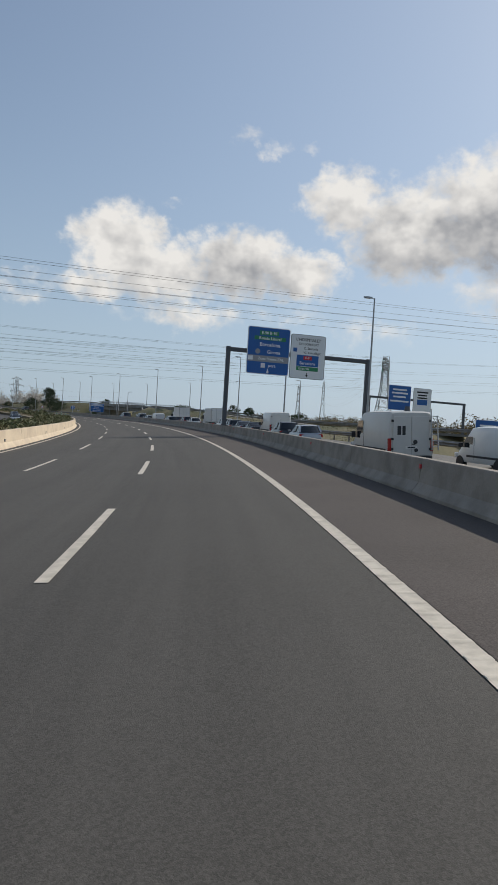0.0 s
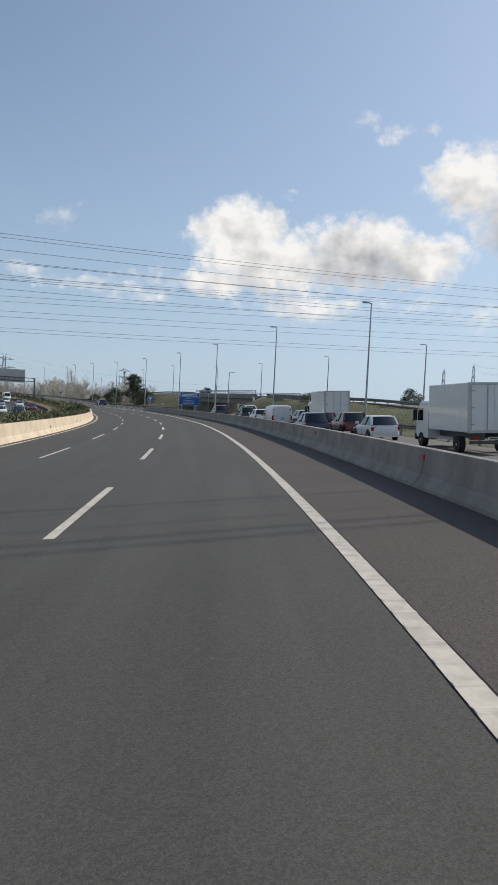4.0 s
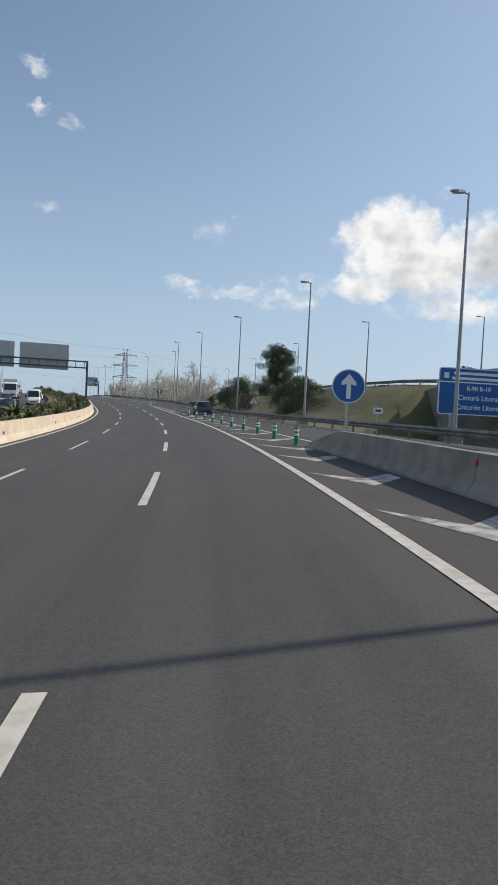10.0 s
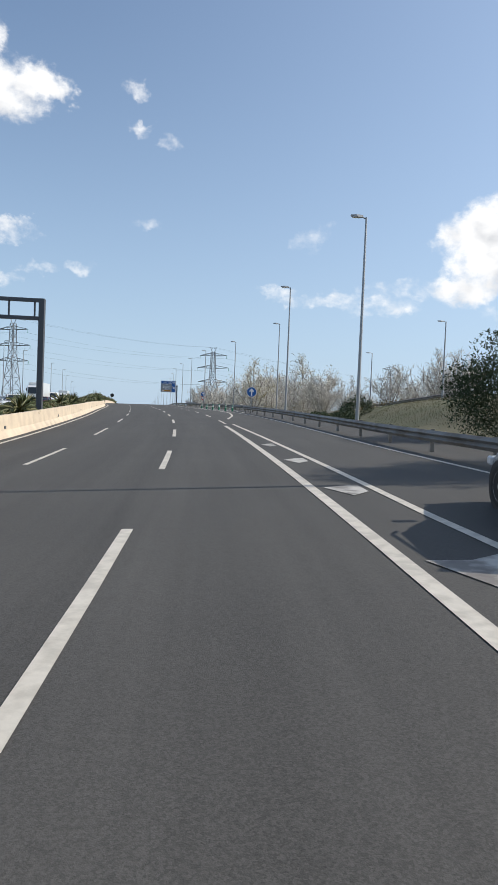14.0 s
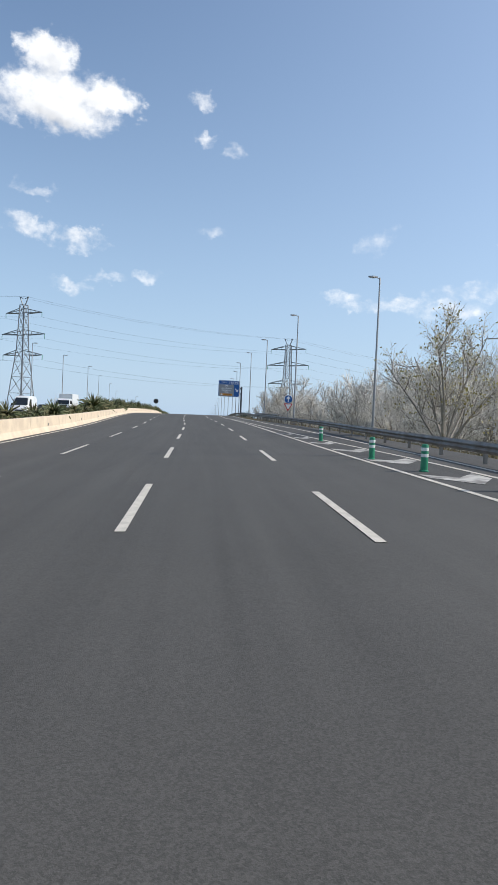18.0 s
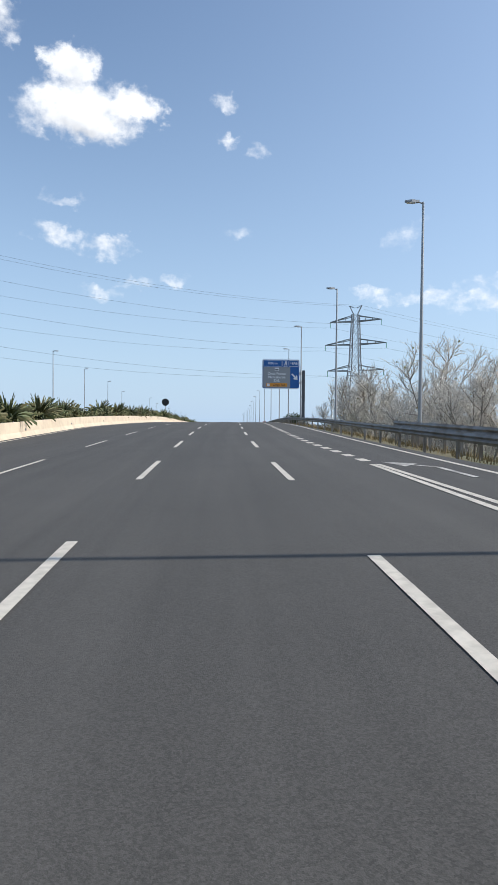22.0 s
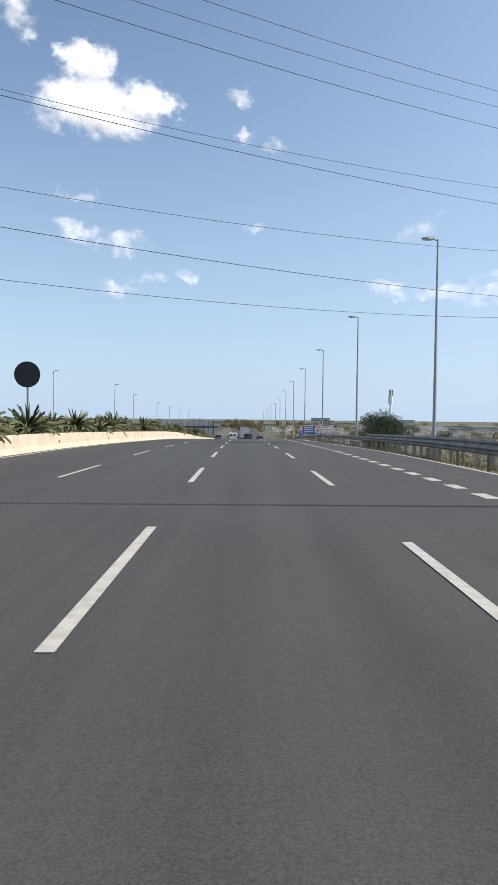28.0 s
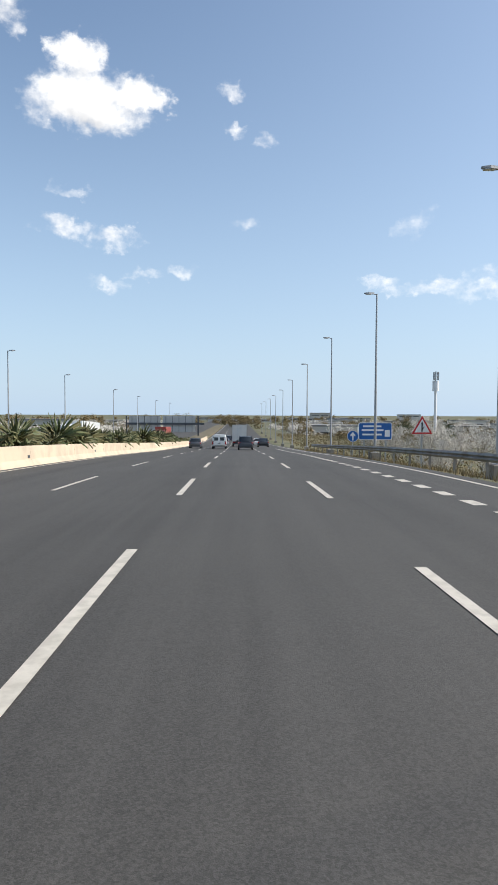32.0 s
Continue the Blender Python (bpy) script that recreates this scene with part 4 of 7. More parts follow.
part("symbol", Geo().disc((-0.95, -0.08), 0.22, -0.436, -0.428), M_SIGNGREY, b1)
part("symbol", Geo().box(-1.75, -0.44, -0.85, -1.35, -0.43, -0.5), M_WHITE, b1)
part("symbol", Geo().box(-0.62, -0.44, -1.45, -0.25, -0.43, -1.05), M_WHITE, b1)
arrow(0, -1.72, 0.42, -0.436, b1, M_WHITE, 180)
b2 = panel("white_panel", 3.2, 3.8, M_WHITE, ga, 6.95, 7.15, -0.42, M_SIGNGREY)
lettering("L'HOSPITALET", 0.36, 0, 1.45, -0.43, M_BLACK, b2)
lettering("DE LLOBREGAT", 0.26, 0.05, 1.08, -0.43, M_BLACK, b2)
lettering("C. Sanitaria", 0.28, 0.25, 0.72, -0.43, M_BLACK, b2)
lettering("i C. Oncològic", 0.28, 0.35, 0.36, -0.43, M_BLACK, b2)
part("symbol", Geo().box(-1.35, -0.434, 0.38, -1.0, -0.428, 0.72), M_BLUE, b2)
part("patch", Geo().box(-1.0, -0.434, -0.82, 1.0, -0.428, 0.14), M_BLUE, b2)
part("patch", Geo().box(-0.38, -0.438, -0.26, 0.38, -0.434, 0.06), M_RED, b2)
lettering("C-31", 0.26, 0, -0.10, -0.44, M_WHITE, b2)
lettering("Barcelona", 0.36, 0, -0.56, -0.436, M_WHITE, b2)
part("patch", Geo().box(-1.0, -0.434, -1.2, 1.0, -0.428, -0.86), M_GREEN, b2)
lettering("Gran Via", 0.28, -0.3, -1.03, -0.436, M_WHITE, b2)
arrow(0, -1.56, 0.36, -0.43, b2, M_BLACK, 180)

gb = empty("sign_gantry", stand(88, 34.0, -1.0, 6))
tagged(gb, "far steel gantry with small blue and white panels", "sign gantry")
for x in (0, 17.0):
    part("post", Geo().box(x - 0.15, -0.15, -1.0, x + 0.15, 0.15, 6.6), M_DARKSTEEL, gb)
part("beam", Geo().box(-0.2, -0.12, 6.3, 17.2, 0.12, 6.6), M_DARKSTEEL, gb)
p = panel("blue_panel", 3.9, 3.7, M_BLUE, gb, 5.0, 6.6, -0.3)
bars([(0, 1.2, 2.4, 0.25), (0, 0.7, 2.8, 0.25), (0, 0.15, 2.2, 0.25), (0, -0.5, 3.2, 0.25)], p, M_WHITE, -0.308)
p = panel("white_panel", 3.2, 3.6, M_WHITE, gb, 9.0, 6.5, -0.3, M_SIGNGREY)
bars([(0, 1.2, 2.0, 0.22), (0, 0.75, 1.6, 0.2), (0, 0.35, 1.8, 0.2)], p, M_BLACK, -0.308)
part("patch", Geo().box(-0.9, -0.315, -0.7, 0.9, -0.308, 0.1), M_BLUE, p)

# gantry of the opposite carriageway, seen from behind
gc = empty("sign_gantry", stand(290.5, -7.7, 0.9, -2))
tagged(gc, "grey steel gantry over the opposite carriageway, sign backs visible", "sign gantry")
for x in (0, -20.5):
    part("post", Geo().box(x - 0.16, -0.16, -1.1, x + 0.16, 0.16, 6.15, 0.02), M_DARKSTEEL, gc)
for z in (4.95, 5.95):
    part("beam", Geo().box(-20.6, -0.1, z, 0.1, 0.1, z + 0.2), M_DARKSTEEL, gc)
for i in range(15):
    x = -20 + i * 1.4
    part("brace", Geo().box(x - 0.04, -0.05, 5.1, x + 0.04, 0.05, 6.0), M_DARKSTEEL, gc)
for x, w in ((-6.6, 7.4), (-14.2, 6.2)):
    p = part("sign_panel", Geo().plate(rounded(w, 4.0, 0.15), 0.35, 0.41), M_BLUE, gc, "blue plate with a ribbed grey back", pose(x, 0, 6.55))
    part("back", Geo().plate(rounded(w - 0.03, 3.97, 0.15), 0.343, 0.349), M_SIGNBACK, p)
    for i in range(5):
        xx = -w / 2 + w * (i + 0.5) / 5
        part("stiffener", Geo().box(xx - 0.05, 0.24, -1.9, xx + 0.05, 0.342, 1.9), M_SIGNBACK, p)

# exit panel on one cantilever post
sd = empty("exit_sign", stand(477.4, 12.15, -0.2, 0))
tagged(sd, "large blue and grey exit sign on one stout steel post", "road sign")
part("post", Geo().box(-0.2, -0.2, -0.6, 0.2, 0.2, 7.2, 0.03), M_DARKSTEEL, sd)
part("arm", Geo().box(-5.3, 0.0, 6.6, -0.1, 0.25, 6.95), M_DARKSTEEL, sd)
part("arm", Geo().box(-5.3, 0.0, 5.4, -0.1, 0.25, 5.7), M_DARKSTEEL, sd)
p = panel("sign_panel", 5.0, 3.9, M_BLUE, sd, -3.05, 6.68, -0.2, r=0.25)
grey_face = part("grey_face", Geo().plate([(-2.36, -1.82), (1.25, -1.82), (1.25, 0.92), (-2.36, 0.92)], -0.214, -0.208), M_SIGNGREY, p)
for x0, x1 in ((-2.38, 0.15), (0.22, 0.98), (1.05, 2.38)):
    w = x1 - x0
    fr = part("header_frame", Geo().plate([(x + (x0 + x1) / 2, z + 1.43) for x, z in rounded(w, 0.84, 0.14)], -0.214, -0.208), M_WHITE, p)
    part("header_face", Geo().plate([(x + (x0 + x1) / 2, z + 1.43) for x, z in rounded(w - 0.09, 0.75, 0.11)], -0.22, -0.214), M_BLUE, fr)
lettering("1000 m", 0.46, -1.1, 1.42, -0.222, M_WHITE, p)
lettering("18AB", 0.46, 1.72, 1.42, -0.222, M_WHITE, p)
part("symbol", Geo().plate([(0.42, 1.15), (0.54, 1.15), (0.72, 1.7), (0.60, 1.7)], -0.226, -0.22), M_WHITE, p)
part("symbol", Geo().plate([(0.66, 1.15), (0.78, 1.15), (0.78, 1.7), (0.70, 1.7)], -0.226, -0.22), M_WHITE, p)
part("symbol", Geo().box(-0.82, -0.222, 0.42, -0.25, -0.214, 0.86), M_WHITE, p)
part("symbol", Geo().plate([(-0.75, 0.48), (-0.32, 0.48), (-0.32, 0.68), (-0.45, 0.6), (-0.45, 0.68), (-0.58, 0.6), (-0.58, 0.68), (-0.75, 0.6)], -0.228, -0.222), M_BLACK, p)
lettering("Zona Franca", 0.48, -0.55, 0.06, -0.216, M_WHITE, p)
lettering("Mercabarna", 0.48, -0.55, -0.42, -0.216, M_WHITE, p)
lettering("ZAL", 0.46, -0.55, -0.88, -0.216, M_WHITE, p)
part("patch", Geo().box(-1.95, -0.222, -1.68, 0.85, -0.214, -1.22), M_ORANGE, p)
lettering("Cargo Sud", 0.38, -0.25, -1.46, -0.225, M_BLACK, p)
part("symbol", Geo().box(-1.85, -0.228, -1.62, -1.48, -0.222, -1.28), M_WHITE, p)
arrow(1.85, -0.35, 1.1, -0.214, p, M_WHITE, 135)


def ground_sign(s, o, w, h, z, mat, label, rows, up=0.0, turn=0):
    t = empty("direction_sign", stand(s, o, up, turn))
    tagged(t, label, "road sign")
    for x in (-w * 0.32, w * 0.32):
        part("post", Geo().box(x - 0.07, 0.0, -0.9, x + 0.07, 0.12, z + h * 0.4), M_GALV, t)
    pp = panel("sign_panel", w, h, mat, t, 0, z, -0.08)
    bars(rows, pp, M_WHITE, -0.088)
    return t


t = ground_sign(219, 18.1, 5.0, 2.75, 2.3, M_BLUE, "two-part blue direction sign with white lettering before the bank", [(0.2, 1.06, 3.6, 0.16), (0.2, 0.76, 3.8, 0.16), (-2.05, 0.91, 0.3, 0.34)], 0.1)
pp = [c for c in t.children if c.name.startswith("sign_panel")][0]
part("divider", Geo().box(-2.44, -0.092, 0.50, 2.44, -0.086, 0.57), M_WHITE, pp)
lettering("E-90 B-10", 0.38, 0, 0.18, -0.09, M_WHITE, pp)
lettering("Cinturó Litoral", 0.42, 0, -0.37, -0.09, M_WHITE, pp)
lettering("Cinturón Litoral", 0.42, 0, -0.92, -0.09, M_WHITE, pp)
ground_sign(610.8, 13.9, 3.1, 1.6, 2.0, M_BLUE, "small blue direction sign by the guard rail", [(-0.3, 0.45, 1.7, 0.16), (-0.25, 0.1, 2.0, 0.16), (-0.3, -0.3, 1.8, 0.16), (1.1, -0.2, 0.45, 0.6)], 0.0)
ground_sign(70, 41, 3.4, 2.6, 1.9, M_BLUE, "small blue direction sign beside the far slip road", [(0, 0.6, 2.2, 0.22), (0, 0.1, 2.0, 0.22)], -0.6)


def round_sign(s, o, z, dia, label, up=0.0, below=None, turn=0, back=False):
    t = empty("round_sign", stand(s, o, up, turn))
    tagged(t, label, "traffic sign")
    part("post", Geo().box(-0.05, 0, -0.5, 0.05, 0.09, z + dia * 0.4), M_GALV, t)
    if back:
        d = part("disc", Geo().disc((0, z), dia / 2, -0.06, -0.01, 28), M_BLACK, t)
        return t
    d = part("disc", Geo().disc((0, z), dia / 2, -0.06, -0.01, 28), M_WHITE, t)
    part("face", Geo().disc((0, z), dia / 2 - 0.035, -0.066, -0.06, 28), M_BLUE, d)
    arrow(0, z, dia * 0.74, -0.066, d, M_WHITE)
    if below:
        w = 1.25
        tri = [(-w / 2, below), (w / 2, below), (0, below - w * 0.87)]
        y = part("yield_plate", Geo().plate(tri, -0.06, -0.02), M_RED, t, "red-bordered white give-way triangle, point down")
        c = below - w * 0.29
        part("face", Geo().plate([(x * 0.68, c + (zz - c) * 0.68) for x, zz in tri], -0.066, -0.06), M_WHITE, y)
    return t


round_sign(206.2, 6.55, 2.35, 1.25, "round blue sign with a white upward arrow at the barrier's end")
round_sign(330.0, 10.6, 2.3, 1.2, "round blue straight-ahead sign behind the guard rail")
round_sign(411, 14.2, 2.75, 1.15, "round blue arrow sign above a give-way triangle", 0.2, below=2.15)
round_sign(616.7, 12.9, 1.6, 1.15, "small round blue sign by the guard rail")
round_sign(525.9, -11.2, 4.0, 1.5, "round sign seen from its dark back in the median", 0.3, back=True)


def warning_sign(s, o, z, w, label, up=0.0):
    t = empty("warning_sign", stand(s, o, up))
    tagged(t, label, "traffic sign")
    part("post", Geo().box(-0.05, 0, -0.8, 0.05, 0.09, z + 0.3), M_GALV, t)
    tri = [(-w / 2, z - w * 0.36), (w / 2, z - w * 0.36), (0, z + w * 0.5)]
    d = part("plate", Geo().plate(tri, -0.05, -0.01), M_RED, t)
    part("face", Geo().plate([(x * 0.74, z + (zz - z + w * 0.07) * 0.74 - w * 0.07) for x, zz in tri], -0.056, -0.05), M_WHITE, d)
    part("symbol", Geo().box(-0.05, -0.062, z - 0.25 * w, 0.03, -0.056, z + 0.22 * w).plate([(0.03, z - 0.16 * w), (0.14, z - 0.05 * w), (0.14, z), (0.03, z - 0.09 * w)], -0.062, -0.056).plate([(-0.09, z + 0.10 * w), (0.07, z + 0.10 * w), (-0.01, z + 0.24 * w)], -0.062, -0.056), M_BLACK, d)
    return t


warning_sign(261.5, 12.6, 1.75, 1.3, "red-bordered warning triangle on a post beyond the guard rail")
warning_sign(593.2, 13.2, 2.05, 1.35, "red-bordered merge warning triangle by the guard rail")
small = empty("marker_sign", stand(219.5, 12.2))
tagged(small, "small white distance marker on a thin post", "road sign")
part("post", Geo().box(-0.03, 0, -0.3, 0.03, 0.06, 1.3), M_GALV, small)
part("plate", Geo().plate(rounded(0.55, 0.36, 0.04), -0.03, 0.0), M_WHITE, small, "", pose(0, 0, 1.3))
part("writing_bar", Geo().box(-0.17, -0.036, 1.25, 0.17, -0.03, 1.36), M_BLACK, small)

# wide gantry far ahead over the opposite carriageway
gd = empty("sign_gantry", stand(770, -36, -2.4, 0))
tagged(gd, "distant wide gantry seen from its grey back", "sign gantry")
for x in (0, 24):
    part("post", Geo().box(x - 0.25, -0.2, -1, x + 0.25, 0.2, 9.6), M_DARKSTEEL, gd)
part("beam", Geo().box(-0.3, -0.2, 6.6, 26, 0.2, 7.3), M_DARKSTEEL, gd)
for x, w in ((6.0, 10.6), (17.5, 11.0)):
    p = part("sign_panel", Geo().plate(rounded(w, 5.4, 0.2), 0.4, 0.5), M_SIGNBACK, gd, "", pose(x, 0, 6.9))
    for i in range(5):
        xx = -w / 2 + w * (i + 0.5) / 5
        part("stiffener", Geo().box(xx - 0.07, 0.3, -2.6, xx + 0.07, 0.398, 2.6), M_DARKSTEEL, p)


# ---------------------------------------------------------------- pylons and cables
M_PYLON = material("pylon_steel", (0.22, 0.23, 0.24), 0.55, metal=0.5, vary=0.08, grain=4)
M_CABLE = material("cable", (0.05, 0.05, 0.055), 0.6, vary=0.05, grain=4)


def pylon(name, x, y, z0, top, turn, label, arms=((0.66, 6.2), (0.80, 7.4), (0.94, 5.6)), near=False):
    """A lattice tower with three pairs of arms; returns the tips of its arms."""
    t = empty(name, pose(x, y, z0, 0, 0, turn))
    tagged(t, label, "pylon")
    h = top - z0

    def half(z):
        return 3.4 * (1 - z / (h * 0.62)) + 1.15 * (z / (h * 0.62)) if z < h * 0.62 else 1.15 - 0.45 * (z - h * 0.62) / (h * 0.38)

    zs = [h * k for k in (0, 0.16, 0.30, 0.42, 0.53, 0.62, 0.70, 0.78, 0.86, 0.94)]
    for sx in (-1, 1):
        for sy in (-1, 1):
            part("leg", Geo().path([(sx * half(a), sy * half(a), a) for a in zs], 0.13, 4), M_PYLON, t)
    g = Geo()
    for a, b in zip(zs, zs[1:]):
        p, q = half(a), half(b)
        for k in (-1, 1):
            rods = [((-p, k * p, a), (q, k * q, b)), ((p, k * p, a), (-q, k * q, b)), ((-q, k * q, b), (q, k * q, b)), ((k * p, -p, a), (k * q, q, b)), ((k * p, p, a), (k * q, -q, b)), ((k * q, -q, b), (k * q, q, b))]
            for u, w in rods:
                if near:
                    part("brace", Geo().beam(u, w, 0.085), M_PYLON, t)
                else:
                    g.beam(u, w, 0.10)
    if not near:
        part("bracing", g, M_PYLON, t)["kind"] = "stuff"
    tips = []
    m = t.matrix_basis
    for k, w in arms:
        z = h * k
        for sx in (-1, 1):
            g = Geo()
            e = (sx * w, 0, z + 0.15)
            for sy in (-1, 1):
                g.beam((sx * half(z), sy * half(z), z), e, 0.20).beam((sx * half(z + 1.3), sy * half(z), z + 1.3), e, 0.17)
            for i in (0.3, 0.6):
                xx = sx * (half(z) + (w - half(z)) * i)
                g.beam((xx, -half(z) * (1 - i), z + 0.05), (xx, half(z) * (1 - i), z + 0.05), 0.12).beam((xx, 0, z), (xx, 0, z + 1.3 * (1 - i)), 0.12)
            ar = part("arm", g, M_PYLON, t)
            part("insulator", Geo().tube((sx * w, 0, z + 0.1), (sx * w, 0, z - 1.2), 0.07, n=6), M_GREEN, ar)
            tips.append(m @ Vector((sx * w, 0, z - 1.2)))
    for sx in (-1, 1):
        part("peak", Geo().beam((sx * 0.45, 0, h * 0.94), (sx * 1.5, 0, h), 0.2).beam((sx * 0.3, 0, h * 0.985), (sx * 1.5, 0, h), 0.14), M_PYLON, t)
        tips.append(m @ Vector((sx * 1.3, 0, h)))
    return tips


def cable_run(tips_a, tips_b, sag, label, r=0.018):
    t = empty("power_line")
    tagged(t, label, "power line")
    for a, b in zip(tips_a, tips_b):
        pts = []
        for i in range(25):
            k = i / 24
            v = a.lerp(b, k)
            pts.append(v - Vector((0, 0, sag * 4 * k * (1 - k))))
        part("cable", Geo().path(pts, r, 5), M_CABLE, t)


def shifted(tips, x, y, z=0.0):
    return [v + Vector((x, y, z)) for v in tips]


# the line that crosses over the overpass
qC, qL = at(547, 32.5), at(508, -47.5)
tC = pylon("pylon", qC.x, qC.y, 2.5, 38.4, -26, "tall grey lattice pylon beyond the verge", ((0.563, 7.0), (0.74, 7.6), (0.895, 6.4)), near=True)
tL = pylon("pylon", qL.x, qL.y, 2.5, 40.8, -26, "tall grey lattice pylon beyond the opposite carriageway", ((0.575, 7.0), (0.725, 7.6), (0.88, 6.4)), near=True)
cable_run(tL, tC, 2.0, "sagging power cables crossing above the motorway")
cable_run(tC, shifted(tC, 260, 150), 7.0, "power cables running off beyond the trees")
cable_run(shifted(tL, -230, -70, 2), tL, 6.0, "power cables running off over the plain")
# the far line on the right and the two runs that cross near the start
tA = pylon("pylon", 206, 553, 0.0, 37.0, 20, "distant lattice pylon on the plain")
t1 = pylon("pylon", 395, 403, 1.5, 45.5, 35, "distant lattice pylon on the plain")
t2 = pylon("pylon", 429, 406, 1.5, 52.5, 35, "distant lattice pylon on the plain")
t3 = pylon("pylon", 160, 126, 1.0, 27.0, 25, "lattice pylon beyond the ramp", ((0.86, 4.0), (0.92, 5.0), (0.97, 4.0)))
cable_run(shifted(t3, -200, 10, -9.0), t3, 2.0, "power cables crossing high above the road")
cable_run(t3, t2, 7.0, "power cables running to distant pylons")
tN = pylon("pylon", -90, 181, -1.0, 15.2, 8, "lattice pylon beyond the opposite carriageway", ((0.80, 4.0), (0.88, 5.0), (0.95, 4.0)))
tM = pylon("pylon", 232, 124, 0.5, 32.2, 8, "lattice pylon beyond the slip roads", ((0.72, 4.0), (0.82, 5.0), (0.92, 4.0)))
cable_run(tN, tM, 2.5, "high power cables crossing the road before the bridge")

# a run of cables that crosses the road near the first gantry
mid = at(87, 0)
near_a = pylon("pylon", mid.x - 150, mid.y + 26, -3.5, 15.5, 10, "lattice pylon beyond the opposite carriageway", ((0.90, 4.0), (0.945, 4.6), (0.98, 4.0)))
near_b = pylon("pylon", mid.x + 190, mid.y - 33, 1.0, 36.0, 10, "lattice pylon beyond the slip roads", ((0.90, 4.0), (0.945, 4.6), (0.98, 4.0)))
cable_run(near_a, near_b, 3.2, "slack power cables passing over the road by the gantry")

# ---------------------------------------------------------------- plants
M_BARK = material("grey_bark", (0.30, 0.27, 0.235), 0.9, vary=0.2, grain=6, blotch=1.5, bump=0.4)
M_TWIG = material("pale_twigs", (0.60, 0.56, 0.50), 0.9, vary=0.15, grain=3, rnd=0.15)
M_LEAFY = material("sparse_leaves", (0.36, 0.31, 0.10), 0.8, vary=0.25, grain=2, rnd=0.2)
M_PINE = material("pine_foliage", (0.045, 0.065, 0.030), 0.85, vary=0.3, grain=3, blotch=0.8, rnd=0.15)
M_BUSH = material("dark_bush", (0.035, 0.055, 0.020), 0.8, vary=0.3, grain=3, blotch=0.7)
M_PALM = material("palm_leaf", (0.085, 0.105, 0.035), 0.65, vary=0.3, grain=3, blotch=0.8, rnd=0.3, second=((0.14, 0.12, 0.045), 0.9))
M_DRY = material("dry_leaf", (0.20, 0.15, 0.07), 0.85, vary=0.25, grain=3, blotch=0.8)
rng = random.Random(11)


def rnd_dir(up=0.0):
    v = Vector((rng.gauss(0, 1), rng.gauss(0, 1), rng.gauss(0, 1) + up))
    return v.normalized()


def bare_tree(height, fan, stems, twigs, leaves=0.0):
    """Stems that fan out from a short bole into a rounded crown; fine twigs (and a few leaves) as another mesh."""
    limbs, fine, leaf = Geo(), Geo(), Geo()
    up = Vector((0, 0, 1))
    bole = height * 0.10
    limbs.path([Vector((0, 0, -0.4)), Vector((0, 0, bole * 0.5)), Vector((0, 0, bole))], [height * 0.021, height * 0.018, height * 0.015], 7)
    for i in range(stems):
        tilt = fan * math.sqrt((i + 0.3) / stems) * rng.uniform(0.85, 1.1)
        az = i * 2.4 + rng.uniform(-0.4, 0.4)
        d = Vector((math.cos(az) * math.sin(tilt), math.sin(az) * math.sin(tilt), math.cos(tilt)))
        length = height * (0.80 - 0.17 * tilt) * rng.uniform(0.94, 1.03)
        p, line = Vector((0, 0, bole * rng.uniform(0.5, 1.0))), []
        for k in range(7):
            line.append(p.copy())
            d = (d + rnd_dir() * 0.13 + up * 0.03).normalized()
            p = p + d * length / 6.0
        limbs.path(line, [height * 0.0105 * (1 - 0.13 * k) for k in range(7)], 5)
        for k in range(10):
            f = rng.uniform(1.4, 5.9)
            a = line[int(f)].lerp(line[int(f) + 1], f % 1)
            nd = (d * 0.6 + rnd_dir(0.5) * 0.85 + up * 0.15).normalized()
            reach = height * rng.uniform(0.15, 0.27) * (1.15 - 0.09 * f)
            b = a + nd * reach * 0.5 + rnd_dir() * reach * 0.08
            e = b + (nd + up * 0.25 + rnd_dir() * 0.2).normalized() * reach * 0.5
            limbs.path([a, b, e], [height * 0.0042, height * 0.0032, height * 0.002], 4)
            for _ in range(twigs):
                q = a.lerp(b, rng.uniform(0.3, 1.0)) if rng.random() < 0.4 else b.lerp(e, rng.random())
                td = (nd * 0.7 + rnd_dir(0.4) * 0.9 + up * 0.2).normalized()
                span = height * rng.uniform(0.06, 0.12)
                w = q + td * span
                fine.path([q, q.lerp(w, 0.5) + rnd_dir() * span * 0.09, w], [0.019, 0.014, 0.008], 3)
                for _ in range(4):
                    u = q.lerp(w, rng.uniform(0.3, 1.0))
                    v = u + (td + rnd_dir(0.3) * 0.9).normalized() * span * rng.uniform(0.25, 0.55)
                    fine.tube(u, v, 0.011, 0.006, 3)
                    if rng.random() < leaves:
                        m, n = rnd_dir() * 0.10, rnd_dir() * 0.08
                        leaf.add([v - m, v - n, v + m, v + n], [(0, 1, 2, 3)])
    return limbs, fine, leaf


def clump(geo, c, rad, n, size, thin=0.5):
    """Small leaf blades all through an ellipsoid, denser at its skin."""
    for _ in range(n):
        v = rnd_dir()
        r = rng.random() ** 0.35
        p = Vector((c[0] + v.x * rad[0] * r, c[1] + v.y * rad[1] * r, c[2] + v.z * rad[2] * r))
        u = rnd_dir() * size * rng.uniform(0.6, 1.3)
        w = rnd_dir() * size * rng.uniform(0.4, 0.9)
        geo.add([p - u, p + w * thin, p + u, p - w * thin], [(0, 1, 2, 3)])


